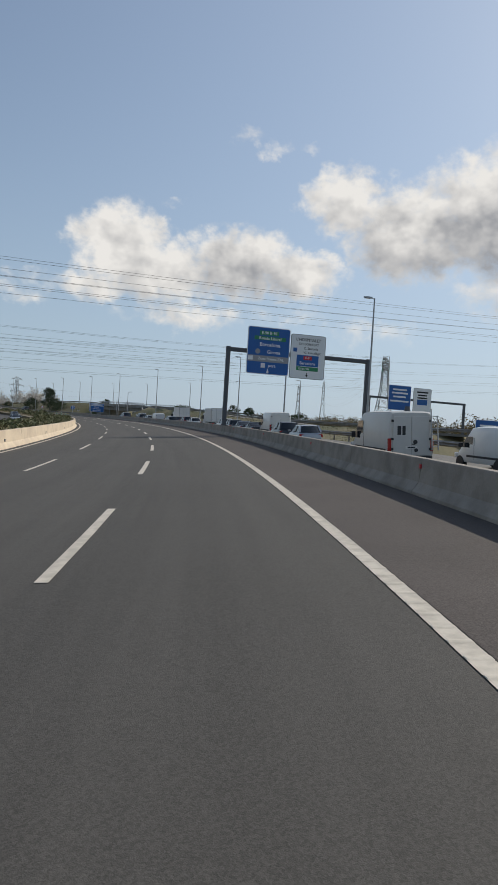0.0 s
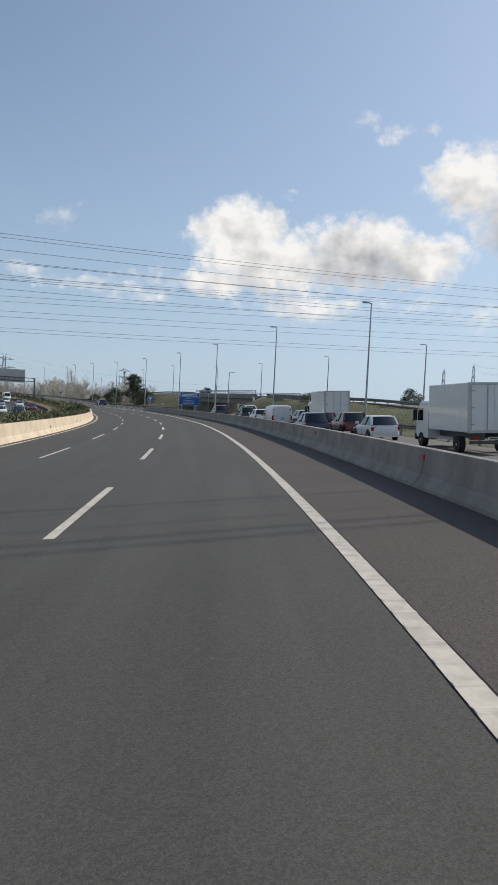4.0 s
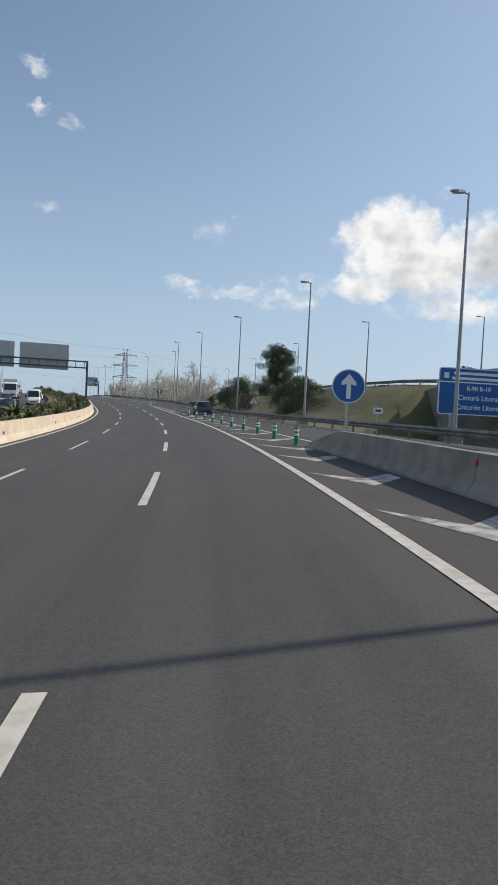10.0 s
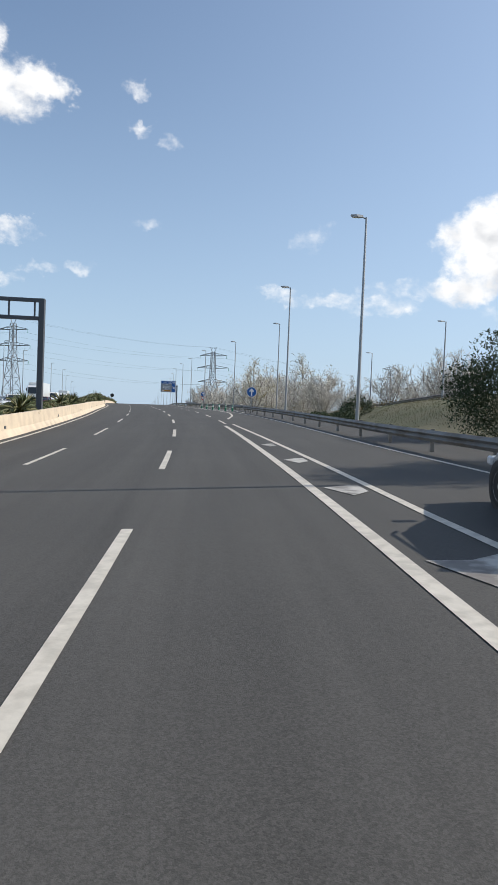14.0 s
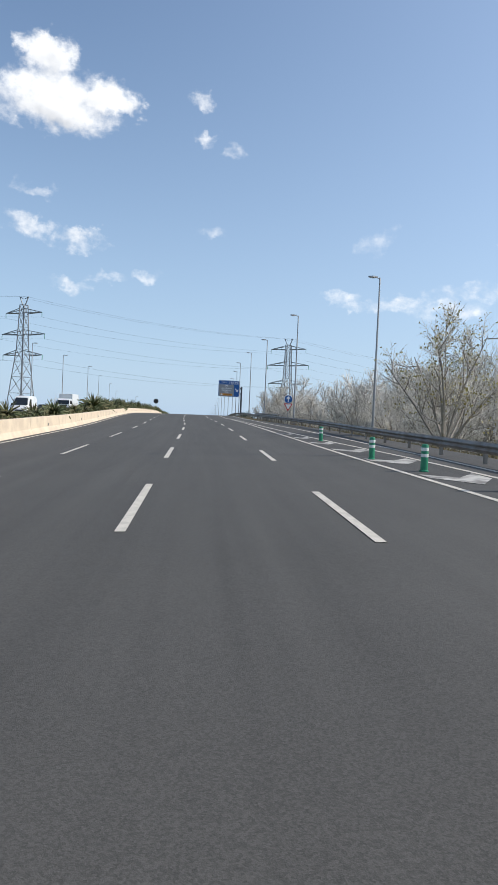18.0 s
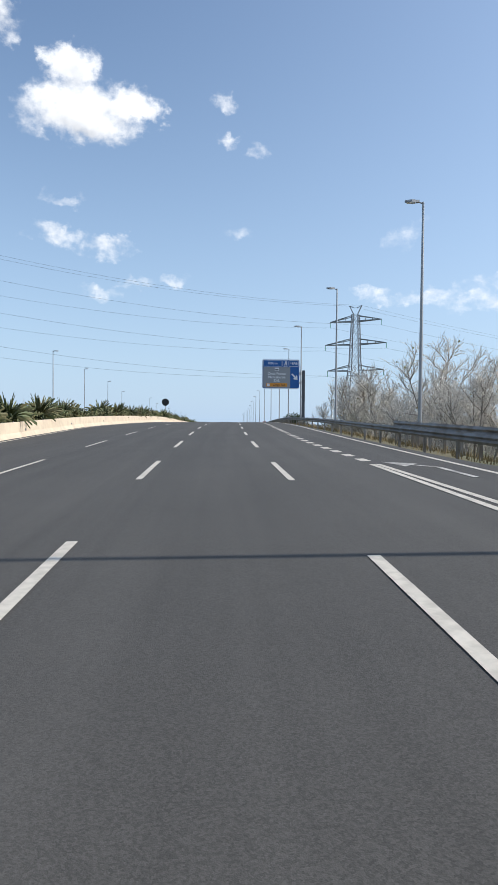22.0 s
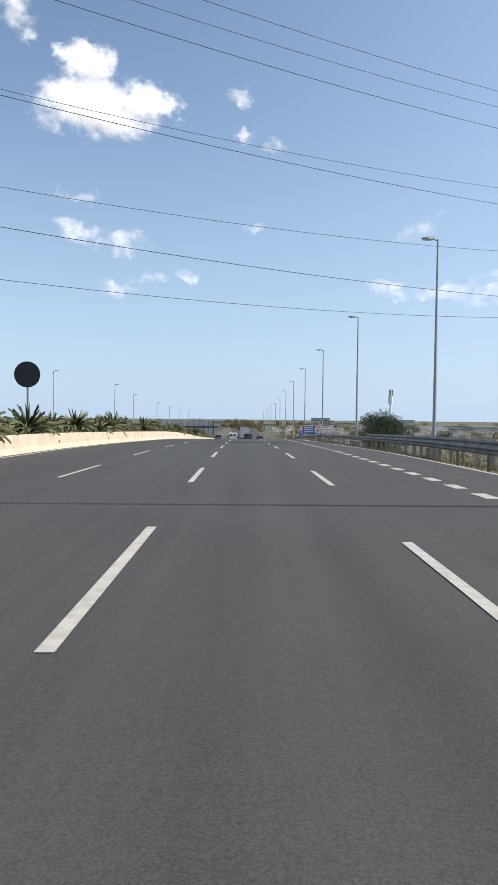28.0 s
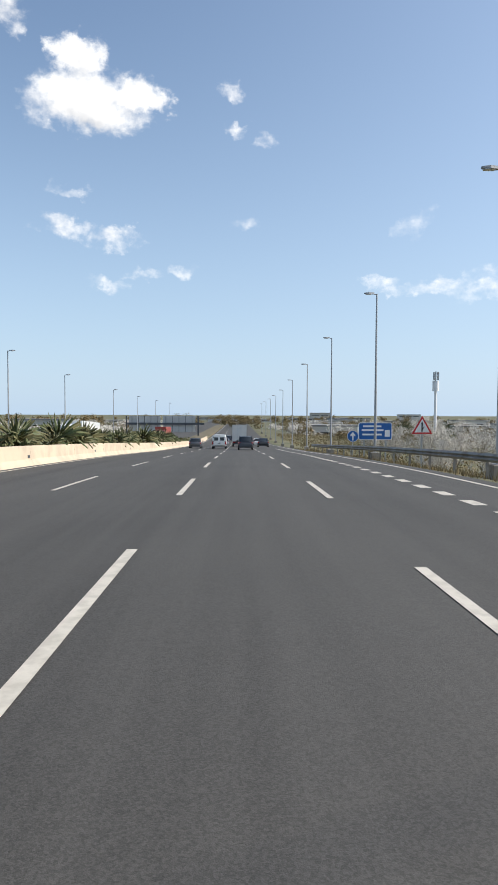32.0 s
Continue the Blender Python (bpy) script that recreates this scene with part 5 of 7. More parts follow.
def fast_mesh(name, geo, mat):
    return mesh_of(name, geo.v, geo.f, mat)


bare = []
for hgt, fan, stems, tw, lf in ((9.5, 0.85, 9, 13, 0.02), (8.4, 1.0, 11, 13, 0.0), (11.0, 0.8, 8, 11, 0.4), (9.5, 0.85, 8, 5, 0.0), (8.4, 1.0, 9, 5, 0.0)):
    limbs, fine, leaf = bare_tree(hgt, fan, stems, tw, lf)
    bare.append((fast_mesh("limbs", limbs, M_BARK), fast_mesh("twigs", fine, M_TWIG), fast_mesh("leaves", leaf, M_LEAFY) if lf else None))


def plant_bare(kind, m, label):
    t = empty("bare_tree", m)
    tagged(t, label, "tree", "bare trees beside the motorway")
    place("trunk", bare[kind][0], t)
    place("crown", bare[kind][1], t)
    if bare[kind][2]:
        place("leaves", bare[kind][2], t)
    return t


def on_land(s, o, sink=0.15):
    v = at(s, o)
    return v.x, v.y, terrain(s, o) - sink


def planted(s, o, scale, turn, sink=0.15):
    x, y, z = on_land(s, o, sink)
    return pose(x, y, z, 0, 0, turn) @ Matrix.Diagonal((scale, scale, scale, 1))


ROW = [(354, 38, 0, 0.9), (363, 17.0, 2, 0.9), (368, 31, 1, 1.0), (376, 22.5, 0, 1.0), (381, 29, 0, 1.3), (386, 36, 1, 1.3), (391, 23, 0, 1.05), (398, 30, 1, 1.4), (404, 38, 2, 1.2), (408, 25, 0, 0.95), (418, 34, 0, 1.25),
       (425, 26, 1, 1.3), (433, 32, 0, 1.3), (440, 39, 1, 1.45), (446, 24, 1, 1.1), (453, 23, 0, 1.15), (461, 23.5, 1, 1.1), (470, 38, 1, 1.3), (479, 22.5, 0, 1.1), (488, 24, 1, 1.3), (497, 23, 1, 1.25), (338, 42, 1, 0.9), (330, 46, 0, 0.9), (352, 48, 1, 1.0),
       (604, 34, 1, 0.8), (612, 28, 0, 0.75), (622, 36, 1, 0.8), (632, 26, 1, 0.7), (645, 33, 0, 0.8), (660, 28, 1, 0.8), (675, 38, 0, 0.9), (690, 30, 1, 0.9), (590, 42, 1, 0.9), (575, 38, 0, 0.75)]
for i, (s, o, k, sc) in enumerate(ROW):
    sc *= 1.0 if s < 372 else (1.08 if s < 395 else (1.34 if s < 500 else 1.0))
    plant_bare(k, planted(s, o, sc, i * 67), "leafless tree with pale twigs and a few yellow leaves" if k == 2 else "leafless grey tree with a dense crown of pale twigs")
for i, (s, o, k, sc) in enumerate([(395, -46, 1, 1.15), (404, -52, 0, 1.1), (414, -45, 1, 1.2), (424, -55, 1, 1.3), (436, -47, 0, 1.1), (540, -44, 1, 1.2), (548, -50, 1, 1.1), (556, -43, 0, 1.0), (566, -52, 1, 1.1), (310, -48, 1, 1.1), (322, -55, 0, 1.2), (335, -47, 1, 1.1), (350, -53, 1, 1.2), (365, -47, 0, 1.1), (600, -46, 1, 1.0)]):
    plant_bare(k + 3, planted(s, o, sc, i * 51), "leafless tree beyond the opposite carriageway")

# a second, farther row closes the gaps
for i in range(46):
    s, o = rng.uniform(335, 520), rng.uniform(40, 75)
    plant_bare(3 + i % 2, planted(s, o, rng.uniform(1.0, 1.35), i * 83), "leafless tree in the pale winter woods beyond the verge")
for i in range(16):
    s, o = rng.uniform(585, 760), rng.uniform(24, 60)
    plant_bare(3 + i % 2, planted(s, o, rng.uniform(0.55, 0.85), i * 83), "low leafless tree beyond the guard rail")

for i, (s, o) in enumerate([(226, 44), (234, 47), (241, 43), (247, 50), (220, 52), (252, 45)]):
    plant_bare(3 + i % 2, planted(s, o, rng.uniform(0.5, 0.65), i * 83), "small leafless tree seen below the bridge")

# the dark pine and the round tree on the bank
pine = empty("pine_tree", planted(268, 17.8, 1.06, 0))
tagged(pine, "dark leaning pine with an open ragged crown", "tree")
g = Geo().path([(0, 0, -0.4), (0.1, 0.1, 2), (-0.3, 0, 4.5), (-0.8, 0.2, 7.2)], [0.24, 0.2, 0.15, 0.06], 8)
for i in range(14):
    z = 2.2 + i * 0.36
    a = i * 2.4
    g.path([(-0.1 * z * 0.6 + 0.1, 0, z), (math.cos(a) * 0.9 - 0.25, math.sin(a) * 0.9, z + 0.4), (math.cos(a) * 2.0 - 0.6, math.sin(a) * 2.0, z + 0.7)], [0.07, 0.05, 0.025], 5)
part("trunk", g, M_BARK, pine, smooth=True)
g = Geo()
for i in range(120):
    z = 1.6 + (i / 120) * 6.4
    a = i * 2.4
    wide = 4.1 - 0.43 * (z - 1.6) if z > 3.4 else 3.1
    r = wide * rng.uniform(0.15, 1.1)
    clump(g, (math.cos(a) * r - 0.16 * z + 0.7, math.sin(a) * r, z + 0.3 + rng.uniform(-0.3, 0.3)), (0.8, 0.8, 0.5), 230, 0.15, 0.30)
place("crown", fast_mesh("crown", g, M_PINE), pine)


def leafy_tree(name, s, o, rad, zc, trunk, label, n, size, mat, lobes=26):
    t = empty(name, planted(s, o, 1.0, rng.uniform(0, 360)))
    tagged(t, label, "tree" if trunk else "bush")
    if trunk:
        part("trunk", Geo().path([(0, 0, -0.4), (0.05, 0, zc * 0.5), (0, 0.05, zc)], [0.2, 0.16, 0.08], 8), M_BARK, t, smooth=True)
    gg = Geo()
    for _ in range(lobes):
        v = rnd_dir(0.25)
        k = rng.uniform(0.55, 0.85)
        clump(gg, (v.x * rad[0] * k, v.y * rad[1] * k, zc + v.z * rad[2] * k), (rad[0] * 0.38, rad[1] * 0.38, rad[2] * 0.34), n, size)
    place("crown", fast_mesh("crown", gg, mat), t)
    return t


leafy_tree("round_tree", 279.4, 14.4, (3.3, 3.2, 2.7), 3.1, True, "dense dark green round-crowned tree on the bank", 420, 0.10, M_BUSH, 44)
leafy_tree("bush", 263, 17.2, (3.4, 3.0, 2.4), 2.0, False, "dark dense bush below the pine", 420, 0.10, M_BUSH)
leafy_tree("bush", 257, 17.8, (3.2, 3.0, 2.3), 1.9, False, "dark dense bush below the pine", 420, 0.10, M_BUSH)
leafy_tree("round_tree", 583.5, 21.5, (4.4, 4.4, 3.4), 5.5, True, "broad dark green domed tree beyond the guard rail", 430, 0.15, M_BUSH, 40)
leafy_tree("round_tree", 219, 50, (7.5, 6, 3.2), 5.2, True, "wide dark umbrella-shaped tree behind the ramp", 200, 0.3, M_PINE, 40)
leafy_tree("round_tree", 196, 44, (3.2, 3, 2.0), 3.6, True, "small dark tree behind the bridge", 150, 0.22, M_PINE)
leafy_tree("bush", 310, 15.5, (1.8, 1.6, 1.2), 0.8, False, "low green bush at the foot of the bank", 110, 0.13, M_BUSH)
leafy_tree("bush", 322, 16.5, (2.0, 1.6, 1.1), 0.7, False, "low green bush at the foot of the bank", 110, 0.13, M_BUSH)
for i, (s, o, r) in enumerate([(330, 24, 2.2), (245, 31, 1.6), (160, 38, 2.0), (146, 36, 1.6), (128, 40, 2.2), (300, 45, 2.6)]):
    leafy_tree("bush", s, o, (r, r, r * 0.8), r * 0.6, False, "green scrub bush near the ramp", 90, 0.18, M_PINE, 20)

# planted median: soil, low hedge and small palms
median = strip("median_bed", -130, 1000, -13.6, lambda s: WALL_L(s) - 0.30, 0.5, M_SOIL, thick=0.9)
tagged(median, "raised soil bed between the median wall and the opposite road", "bed", kind="structure")


def palm(n, length):
    g = Geo()
    for i in range(n):
        a = i * 2.39996
        tilt = rng.uniform(0.15, 1.25)
        d = Vector((math.cos(a), math.sin(a), 0))
        sidev = Vector((-d.y, d.x, 0))
        L = length * rng.uniform(0.75, 1.1)
        prev = None
        pts = []
        for k in range(5):
            t = k / 4
            r = L * t
            ang = tilt * (0.5 + 0.9 * t)
            pts.append(Vector((0, 0, 0.25)) + d * (r * math.sin(ang)) + Vector((0, 0, r * math.cos(ang))))
        w = (0.015, 0.055, 0.065, 0.045, 0.008)
        vs = []
        for k in range(5):
            vs += [pts[k] - sidev * w[k] + Vector((0, 0, -0.05)), pts[k] + Vector((0, 0, 0.03)), pts[k] + sidev * w[k] + Vector((0, 0, -0.05))]
        g.add(vs, [(3 * k, 3 * k + 1, 3 * k + 4, 3 * k + 3) for k in range(4)] + [(3 * k + 1, 3 * k + 2, 3 * k + 5, 3 * k + 4) for k in range(4)])
    return g


palms = [fast_mesh("fronds", palm(72, 1.2), M_PALM), fast_mesh("fronds", palm(60, 0.9), M_PALM), fast_mesh("fronds", palm(84, 1.4), M_PALM)]
stem = Geo().path([(0, 0, -0.1), (0, 0, 0.35)], [0.13, 0.10], 8).mesh("stem", M_DRY)
for i in range(200):
    s = 150 + i * 2.55 + rng.uniform(-0.8, 0.8)
    o = WALL_L(s) - rng.uniform(0.9, 3.4 if s < 480 else 2.8)
    k = rng.uniform(0.7, 1.15) * (1.25 if i % 17 == 5 else 1.0) * (0.8 if s < 400 else 1.3)
    t = empty("dwarf_palm", stand(s, o, 0.5, rng.uniform(0, 360)) @ Matrix.Diagonal((k, k, k, 1)))
    tagged(t, "small dwarf palm with arching green fronds in the median", "palm", "dwarf palms in the median bed")
    place("fronds", palms[i % 3], t)
    place("stem", stem, t)


def hedge(name, s0, s1, o0, o1, h, n, size, mat, label, low=0.5, blade=False):
    """Low growth along the road as one mesh."""
    gg = Geo()
    for _ in range(n):
        s = rng.uniform(s0, s1)
        f = o0(s) if callable(o0) else o0
        o = rng.uniform(f, f + o1)
        hh = h * (0.45 + 0.75 * abs(noise.noise((s * 0.16, o * 0.3, 2.0)))) * rng.uniform(0.3, 1.0)
        c = at(s, o, low) if low is not None else Vector((*at(s, o).xy, terrain(s, o)))
        p = c + Vector((0, 0, hh))
        u, w = rnd_dir(0.6) * size * rng.uniform(0.6, 1.4), rnd_dir() * size * 0.4
        if blade:
            p = c
            u, w = Vector((rng.gauss(0, 0.3), rng.gauss(0, 0.3), 1.0)) * hh, Vector((rng.gauss(0, 1), rng.gauss(0, 1), 0)).normalized() * 0.02
            gg.add([p - w, p + w, p + u], [(0, 1, 2)])
            continue
        gg.add([p - u, p + w, p + u, p - w], [(0, 1, 2, 3)])
    return tagged(place(name, fast_mesh(name, gg, mat)), label, "hedge", kind="stuff")


hedge("median_shrubs", -60, 150, lambda s: WALL_L(s) - 5.5, 4.8, 1.15, 15000, 0.16, M_PALM, "mixed green and brown shrubs in the median")
hedge("median_shrubs", 150, 420, lambda s: WALL_L(s) - 5.0, 4.4, 0.8, 13000, 0.15, M_PALM, "mixed green shrubs in the median")
hedge("median_shrubs", 400, 700, lambda s: WALL_L(s) - 3.6, 3.2, 1.5, 17000, 0.17, M_PALM, "mixed green shrubs in the median")
hedge("dry_scrub", -60, 700, lambda s: WALL_L(s) - 6.0, 5.4, 0.6, 12000, 0.14, M_DRY, "dry brown scrub among the median plants")
hedge("verge_grass", 205, 345, lambda s: SIDE_O(s) + 0.2, 16.0, 0.30, 46000, 0.085, M_GRASS, "dry grass tufts on the bank", None, True)
hedge("verge_grass", 330, 660, lambda s: SIDE_O(s) + 0.1, 6.0, 0.6, 32000, 0.10, M_DRY, "dry weeds on the verge behind the guard rail", None, True)
hedge("verge_grass", 60, 205, lambda s: SIDE_O(s) + 0.8, 10.0, 0.28, 28000, 0.085, M_GRASS, "dry grass on the ramp's bank", None, True)
hedge("scrub", 590, 800, lambda s: 15.0, 55.0, 2.2, 30000, 0.22, M_DRY, "brown winter scrub beyond the guard rail", None)
hedge("scrub", 330, 590, lambda s: 18.0, 34.0, 1.6, 30000, 0.18, M_DRY, "brown winter scrub under the bare trees", None)
hedge("scrub", 190, 262, lambda s: 48.0, 26.0, 3.0, 12000, 0.22, M_DRY, "brown winter scrub beyond the bridge", None)
hedge("scrub", 560, 800, lambda s: -75.0, 40.0, 1.8, 22000, 0.22, M_DRY, "brown winter scrub beyond the opposite carriageway", None)


def woods(name, rows, label, mat, size):
    """Far trees: many ragged clumps joined into one mesh."""
    gg = Geo()
    for x, y, z, w, h, n in rows:
        for _ in range(5):
            clump(gg, (x + rng.uniform(-w, w) * 0.6, y + rng.uniform(-w, w) * 0.6, z + h * rng.uniform(0.3, 0.75)), (w * 0.55, w * 0.55, h * 0.35), n, size)
    return tagged(place(name, fast_mesh(name, gg, mat)), label, "woods", kind="stuff")


def far_rows(n, s0, s1, o0, o1, h0, h1):
    out = []
    for _ in range(n):
        s, o = rng.uniform(s0, s1), rng.uniform(o0, o1)
        x, y, z = on_land(s, o)
        out.append((x, y, z, rng.uniform(3, 6), rng.uniform(h0, h1), 110))
    return out


woods("far_woods", far_rows(70, 60, 420, 70, 150, 3, 7) + far_rows(60, 420, 900, 60, 160, 3, 7), "distant scrubby trees beyond the ramp", M_PINE, 0.32)
woods("far_woods", far_rows(60, 40, 420, -130, -60, 3, 7) + far_rows(60, 420, 900, -150, -55, 3, 6), "distant trees beyond the opposite carriageway", M_PINE, 0.34)
woods("far_woods", far_rows(60, 350, 760, 45, 130, 5, 9), "distant leafless trees, a pale brown haze", M_TWIG, 0.26)
# dry-leaf colour instead of pine: its paler tone stands in for distance haze
woods("far_woods", far_rows(110, 900, 1400, -220, 220, 4, 9), "distant mixed trees at the end of the road", M_DRY, 0.6)
woods("far_woods", far_rows(60, 700, 1000, 25, 140, 3, 6), "distant dry scrub beside the road", M_DRY, 0.4)

woods("far_woods", far_rows(70, 760, 1000, -160, -35, 3, 6) + far_rows(80, 760, 1000, 20, 200, 3, 6), "low leafless trees on the horizon", M_TWIG, 0.4)
woods("far_woods", far_rows(60, 680, 1000, -200, -45, 2.5, 5) + far_rows(70, 640, 900, 60, 220, 2.5, 5), "distant brown scrub on the plain", M_DRY, 0.45)
woods("far_woods", far_rows(75, 60, 200, 62, 85, 4, 6.5), "brown-green woodland strip beyond the slip roads", M_DRY, 0.34)
woods("far_woods", far_rows(45, 60, 200, 66, 90, 3.5, 6), "green woodland strip beyond the slip roads", M_PINE, 0.34)

# ---------------------------------------------------------------- far buildings and the antenna mast
M_FACADE = material("pale_render", (0.52, 0.50, 0.46), 0.85, vary=0.08, grain=1.0, rnd=0.25)
M_ROOF = material("grey_roof", (0.25, 0.245, 0.24), 0.8, vary=0.1, grain=1.0)


def far_building(x, y, w, d, h, turn, label, floors=2):
    t = empty("warehouse", pose(x, y, 0.0, 0, 0, turn))
    tagged(t, label, "building")
    part("wall", Geo().box(-w / 2, -d / 2, -2, w / 2, d / 2, h), M_FACADE, t)
    part("roof", Geo().box(-w / 2 - 0.4, -d / 2 - 0.4, h, w / 2 + 0.4, d / 2 + 0.4, h + 0.6), M_ROOF, t)
    for f in range(floors):
        z = h * (f + 0.6) / floors
        n = max(2, int(w / 9))
        for i in range(n):
            x0, x1 = -w * 0.44 + w * 0.88 * (i + 0.08) / n, -w * 0.44 + w * 0.88 * (i + 0.92) / n
            wn = part("window", Geo().box(x0, -d / 2 - 0.06, z - 0.55, x1, -d / 2 - 0.02, z + 0.45), M_SIGNGREY, t)
            part("pane", Geo().box(x0 + 0.1, -d / 2 - 0.08, z - 0.45, x1 - 0.1, -d / 2 - 0.062, z + 0.35), M_GLASS, wn)


for x, y, w, d, h, tn, lb in ((60, 1250, 70, 30, 12, 4, "long pale warehouse in the distance"), (140, 1300, 50, 30, 15, -5, "pale block in the distance"), (230, 1150, 60, 30, 11, -12, "low pale warehouse in the distance"), (-60, 1200, 60, 30, 10, 8, "low pale warehouse in the distance"),
                              (330, 1050, 40, 20, 18, -20, "tall pale block in the distance"), (-170, 1100, 60, 25, 12, 15, "pale warehouse in the distance"), (280, 1400, 30, 20, 26, -10, "tall pale apartment block in the far distance"), (20, 1450, 90, 30, 16, 0, "long pale block on the horizon"), (420, 900, 50, 30, 14, -30, "pale warehouse in the distance"),
                              (160, 1380, 26, 18, 30, -4, "tall pale apartment block in the far distance"), (-20, 690, 26, 16, 6, 10, "white shed beyond the opposite carriageway")):
    far_building(x, y, w, d, h * 0.42, tn, lb, 2)
for i in range(22):
    s, o = rng.uniform(780, 1080), rng.uniform(-170, 230)
    v = at(s, o)
    if abs(o) < 38:
        continue
    far_building(v.x, v.y, rng.uniform(16, 38), rng.uniform(12, 20), rng.uniform(4.5, 8.5), rng.uniform(-15, 15), "low pale industrial building on the horizon", 1)
mast = empty("antenna_mast", pose(130.5, 714, 0.5))
tagged(mast, "tall white antenna mast with drum-shaped aerials", "mast")
part("pole", Geo().tube((0, 0, -1), (0, 0, 18.5), 0.45, 0.35, 12), M_WHITE, mast, smooth=True)
part("drum", Geo().tube((0, 0, 17.2), (0, 0, 20.0), 0.9, 0.9, 14), M_WHITE, mast, smooth=True)
for a in (0, 2.1, 4.2):
    part("aerial", Geo().box(-0.25 + math.cos(a) * 0.6, -0.25 + math.sin(a) * 0.6, 20.2, 0.25 + math.cos(a) * 0.6, 0.25 + math.sin(a) * 0.6, 22.4), M_GALV, mast)
part("top_pole", Geo().tube((0, 0, 20.0), (0, 0, 22.6), 0.15, n=8), M_GALV, mast)


# ---------------------------------------------------------------- vehicles


def paint(name, base, rough=0.28, metal=0.0):
    m = material(name, base, rough, metal, vary=0.05, grain=2.0, blotch=0.6)
    m.node_tree.nodes["Principled BSDF"].inputs["Coat Weight"].default_value = 0.5
    return m


P_WHITE = paint("white_car_paint", (0.72, 0.72, 0.70), 0.4)
P_DIRTY = paint("grimy_white_paint", (0.56, 0.55, 0.52), 0.5)
P_SILVER = paint("silver_car_paint", (0.38, 0.40, 0.43), 0.32, 0.4)
P_BLACK = paint("black_car_paint", (0.018, 0.020, 0.026))
P_NAVY = paint("dark_blue_car_paint", (0.022, 0.030, 0.050))
P_RED = paint("dark_red_car_paint", (0.14, 0.016, 0.018))
P_GREY = paint("grey_car_paint", (0.10, 0.105, 0.115), 0.3, 0.3)
P_TRUCKRED = paint("red_container_paint", (0.33, 0.045, 0.03), 0.6)
M_TAIL = material("tail_lamp_red", (0.35, 0.012, 0.012), 0.2, vary=0.05, grain=20)
M_HEADLAMP = material("headlamp_clear", (0.62, 0.64, 0.66), 0.12, vary=0.04, grain=20)
M_TRIM = material("black_plastic_trim", (0.030, 0.030, 0.032), 0.65, vary=0.1, grain=20)
M_RIM = material("alloy_rim", (0.45, 0.46, 0.47), 0.35, metal=0.8, vary=0.05, grain=20)
M_PLATE = material("number_plate_white", (0.66, 0.66, 0.62), 0.4, vary=0.03, grain=20)


def lathe_x(rows, n=20):
    """Rings of (x, radius) turned about the x axis."""
    return Geo().loft([[(x, r * math.cos(2 * math.pi * i / n), r * math.sin(2 * math.pi * i / n)) for i in range(n)] for x, r in rows])


WHEEL = {}


def wheels(t, spots, r, w=0.21):
    key = (r, w)
    if key not in WHEEL:
        ty = lathe_x([(-w / 2, r * 0.66), (-w / 2, r * 0.92), (-w * 0.36, r), (w * 0.36, r), (w / 2, r * 0.92), (w / 2, r * 0.66)]).mesh("tyre", M_RUBBER, True)
        g = lathe_x([(-w * 0.52, r * 0.12), (-w * 0.50, r * 0.2), (-w * 0.30, r * 0.3), (-w * 0.36, r * 0.55), (-w * 0.51, r * 0.67), (w * 0.51, r * 0.67), (w * 0.36, r * 0.55), (w * 0.30, r * 0.3), (w * 0.50, r * 0.2), (w * 0.52, r * 0.12)])
        WHEEL[key] = (ty, g.mesh("rim", M_RIM, True))
    for x, y in spots:
        e = place("wheel", WHEEL[key][0], t, pose(x, y, r))
        place("rim", WHEEL[key][1], e)


def plate_on(t, y, z, side, w=0.50, h=0.11):
    p = part("number_plate", Geo().box(-w / 2, y - 0.012, z - h / 2, w / 2, y + 0.012, z + h / 2), M_PLATE, t)
    part("writing_bar", Geo().box(-w * 0.34, y + side * 0.012, z - h * 0.25, w * 0.34, y + side * 0.017, z + h * 0.25), M_BLACK, p)


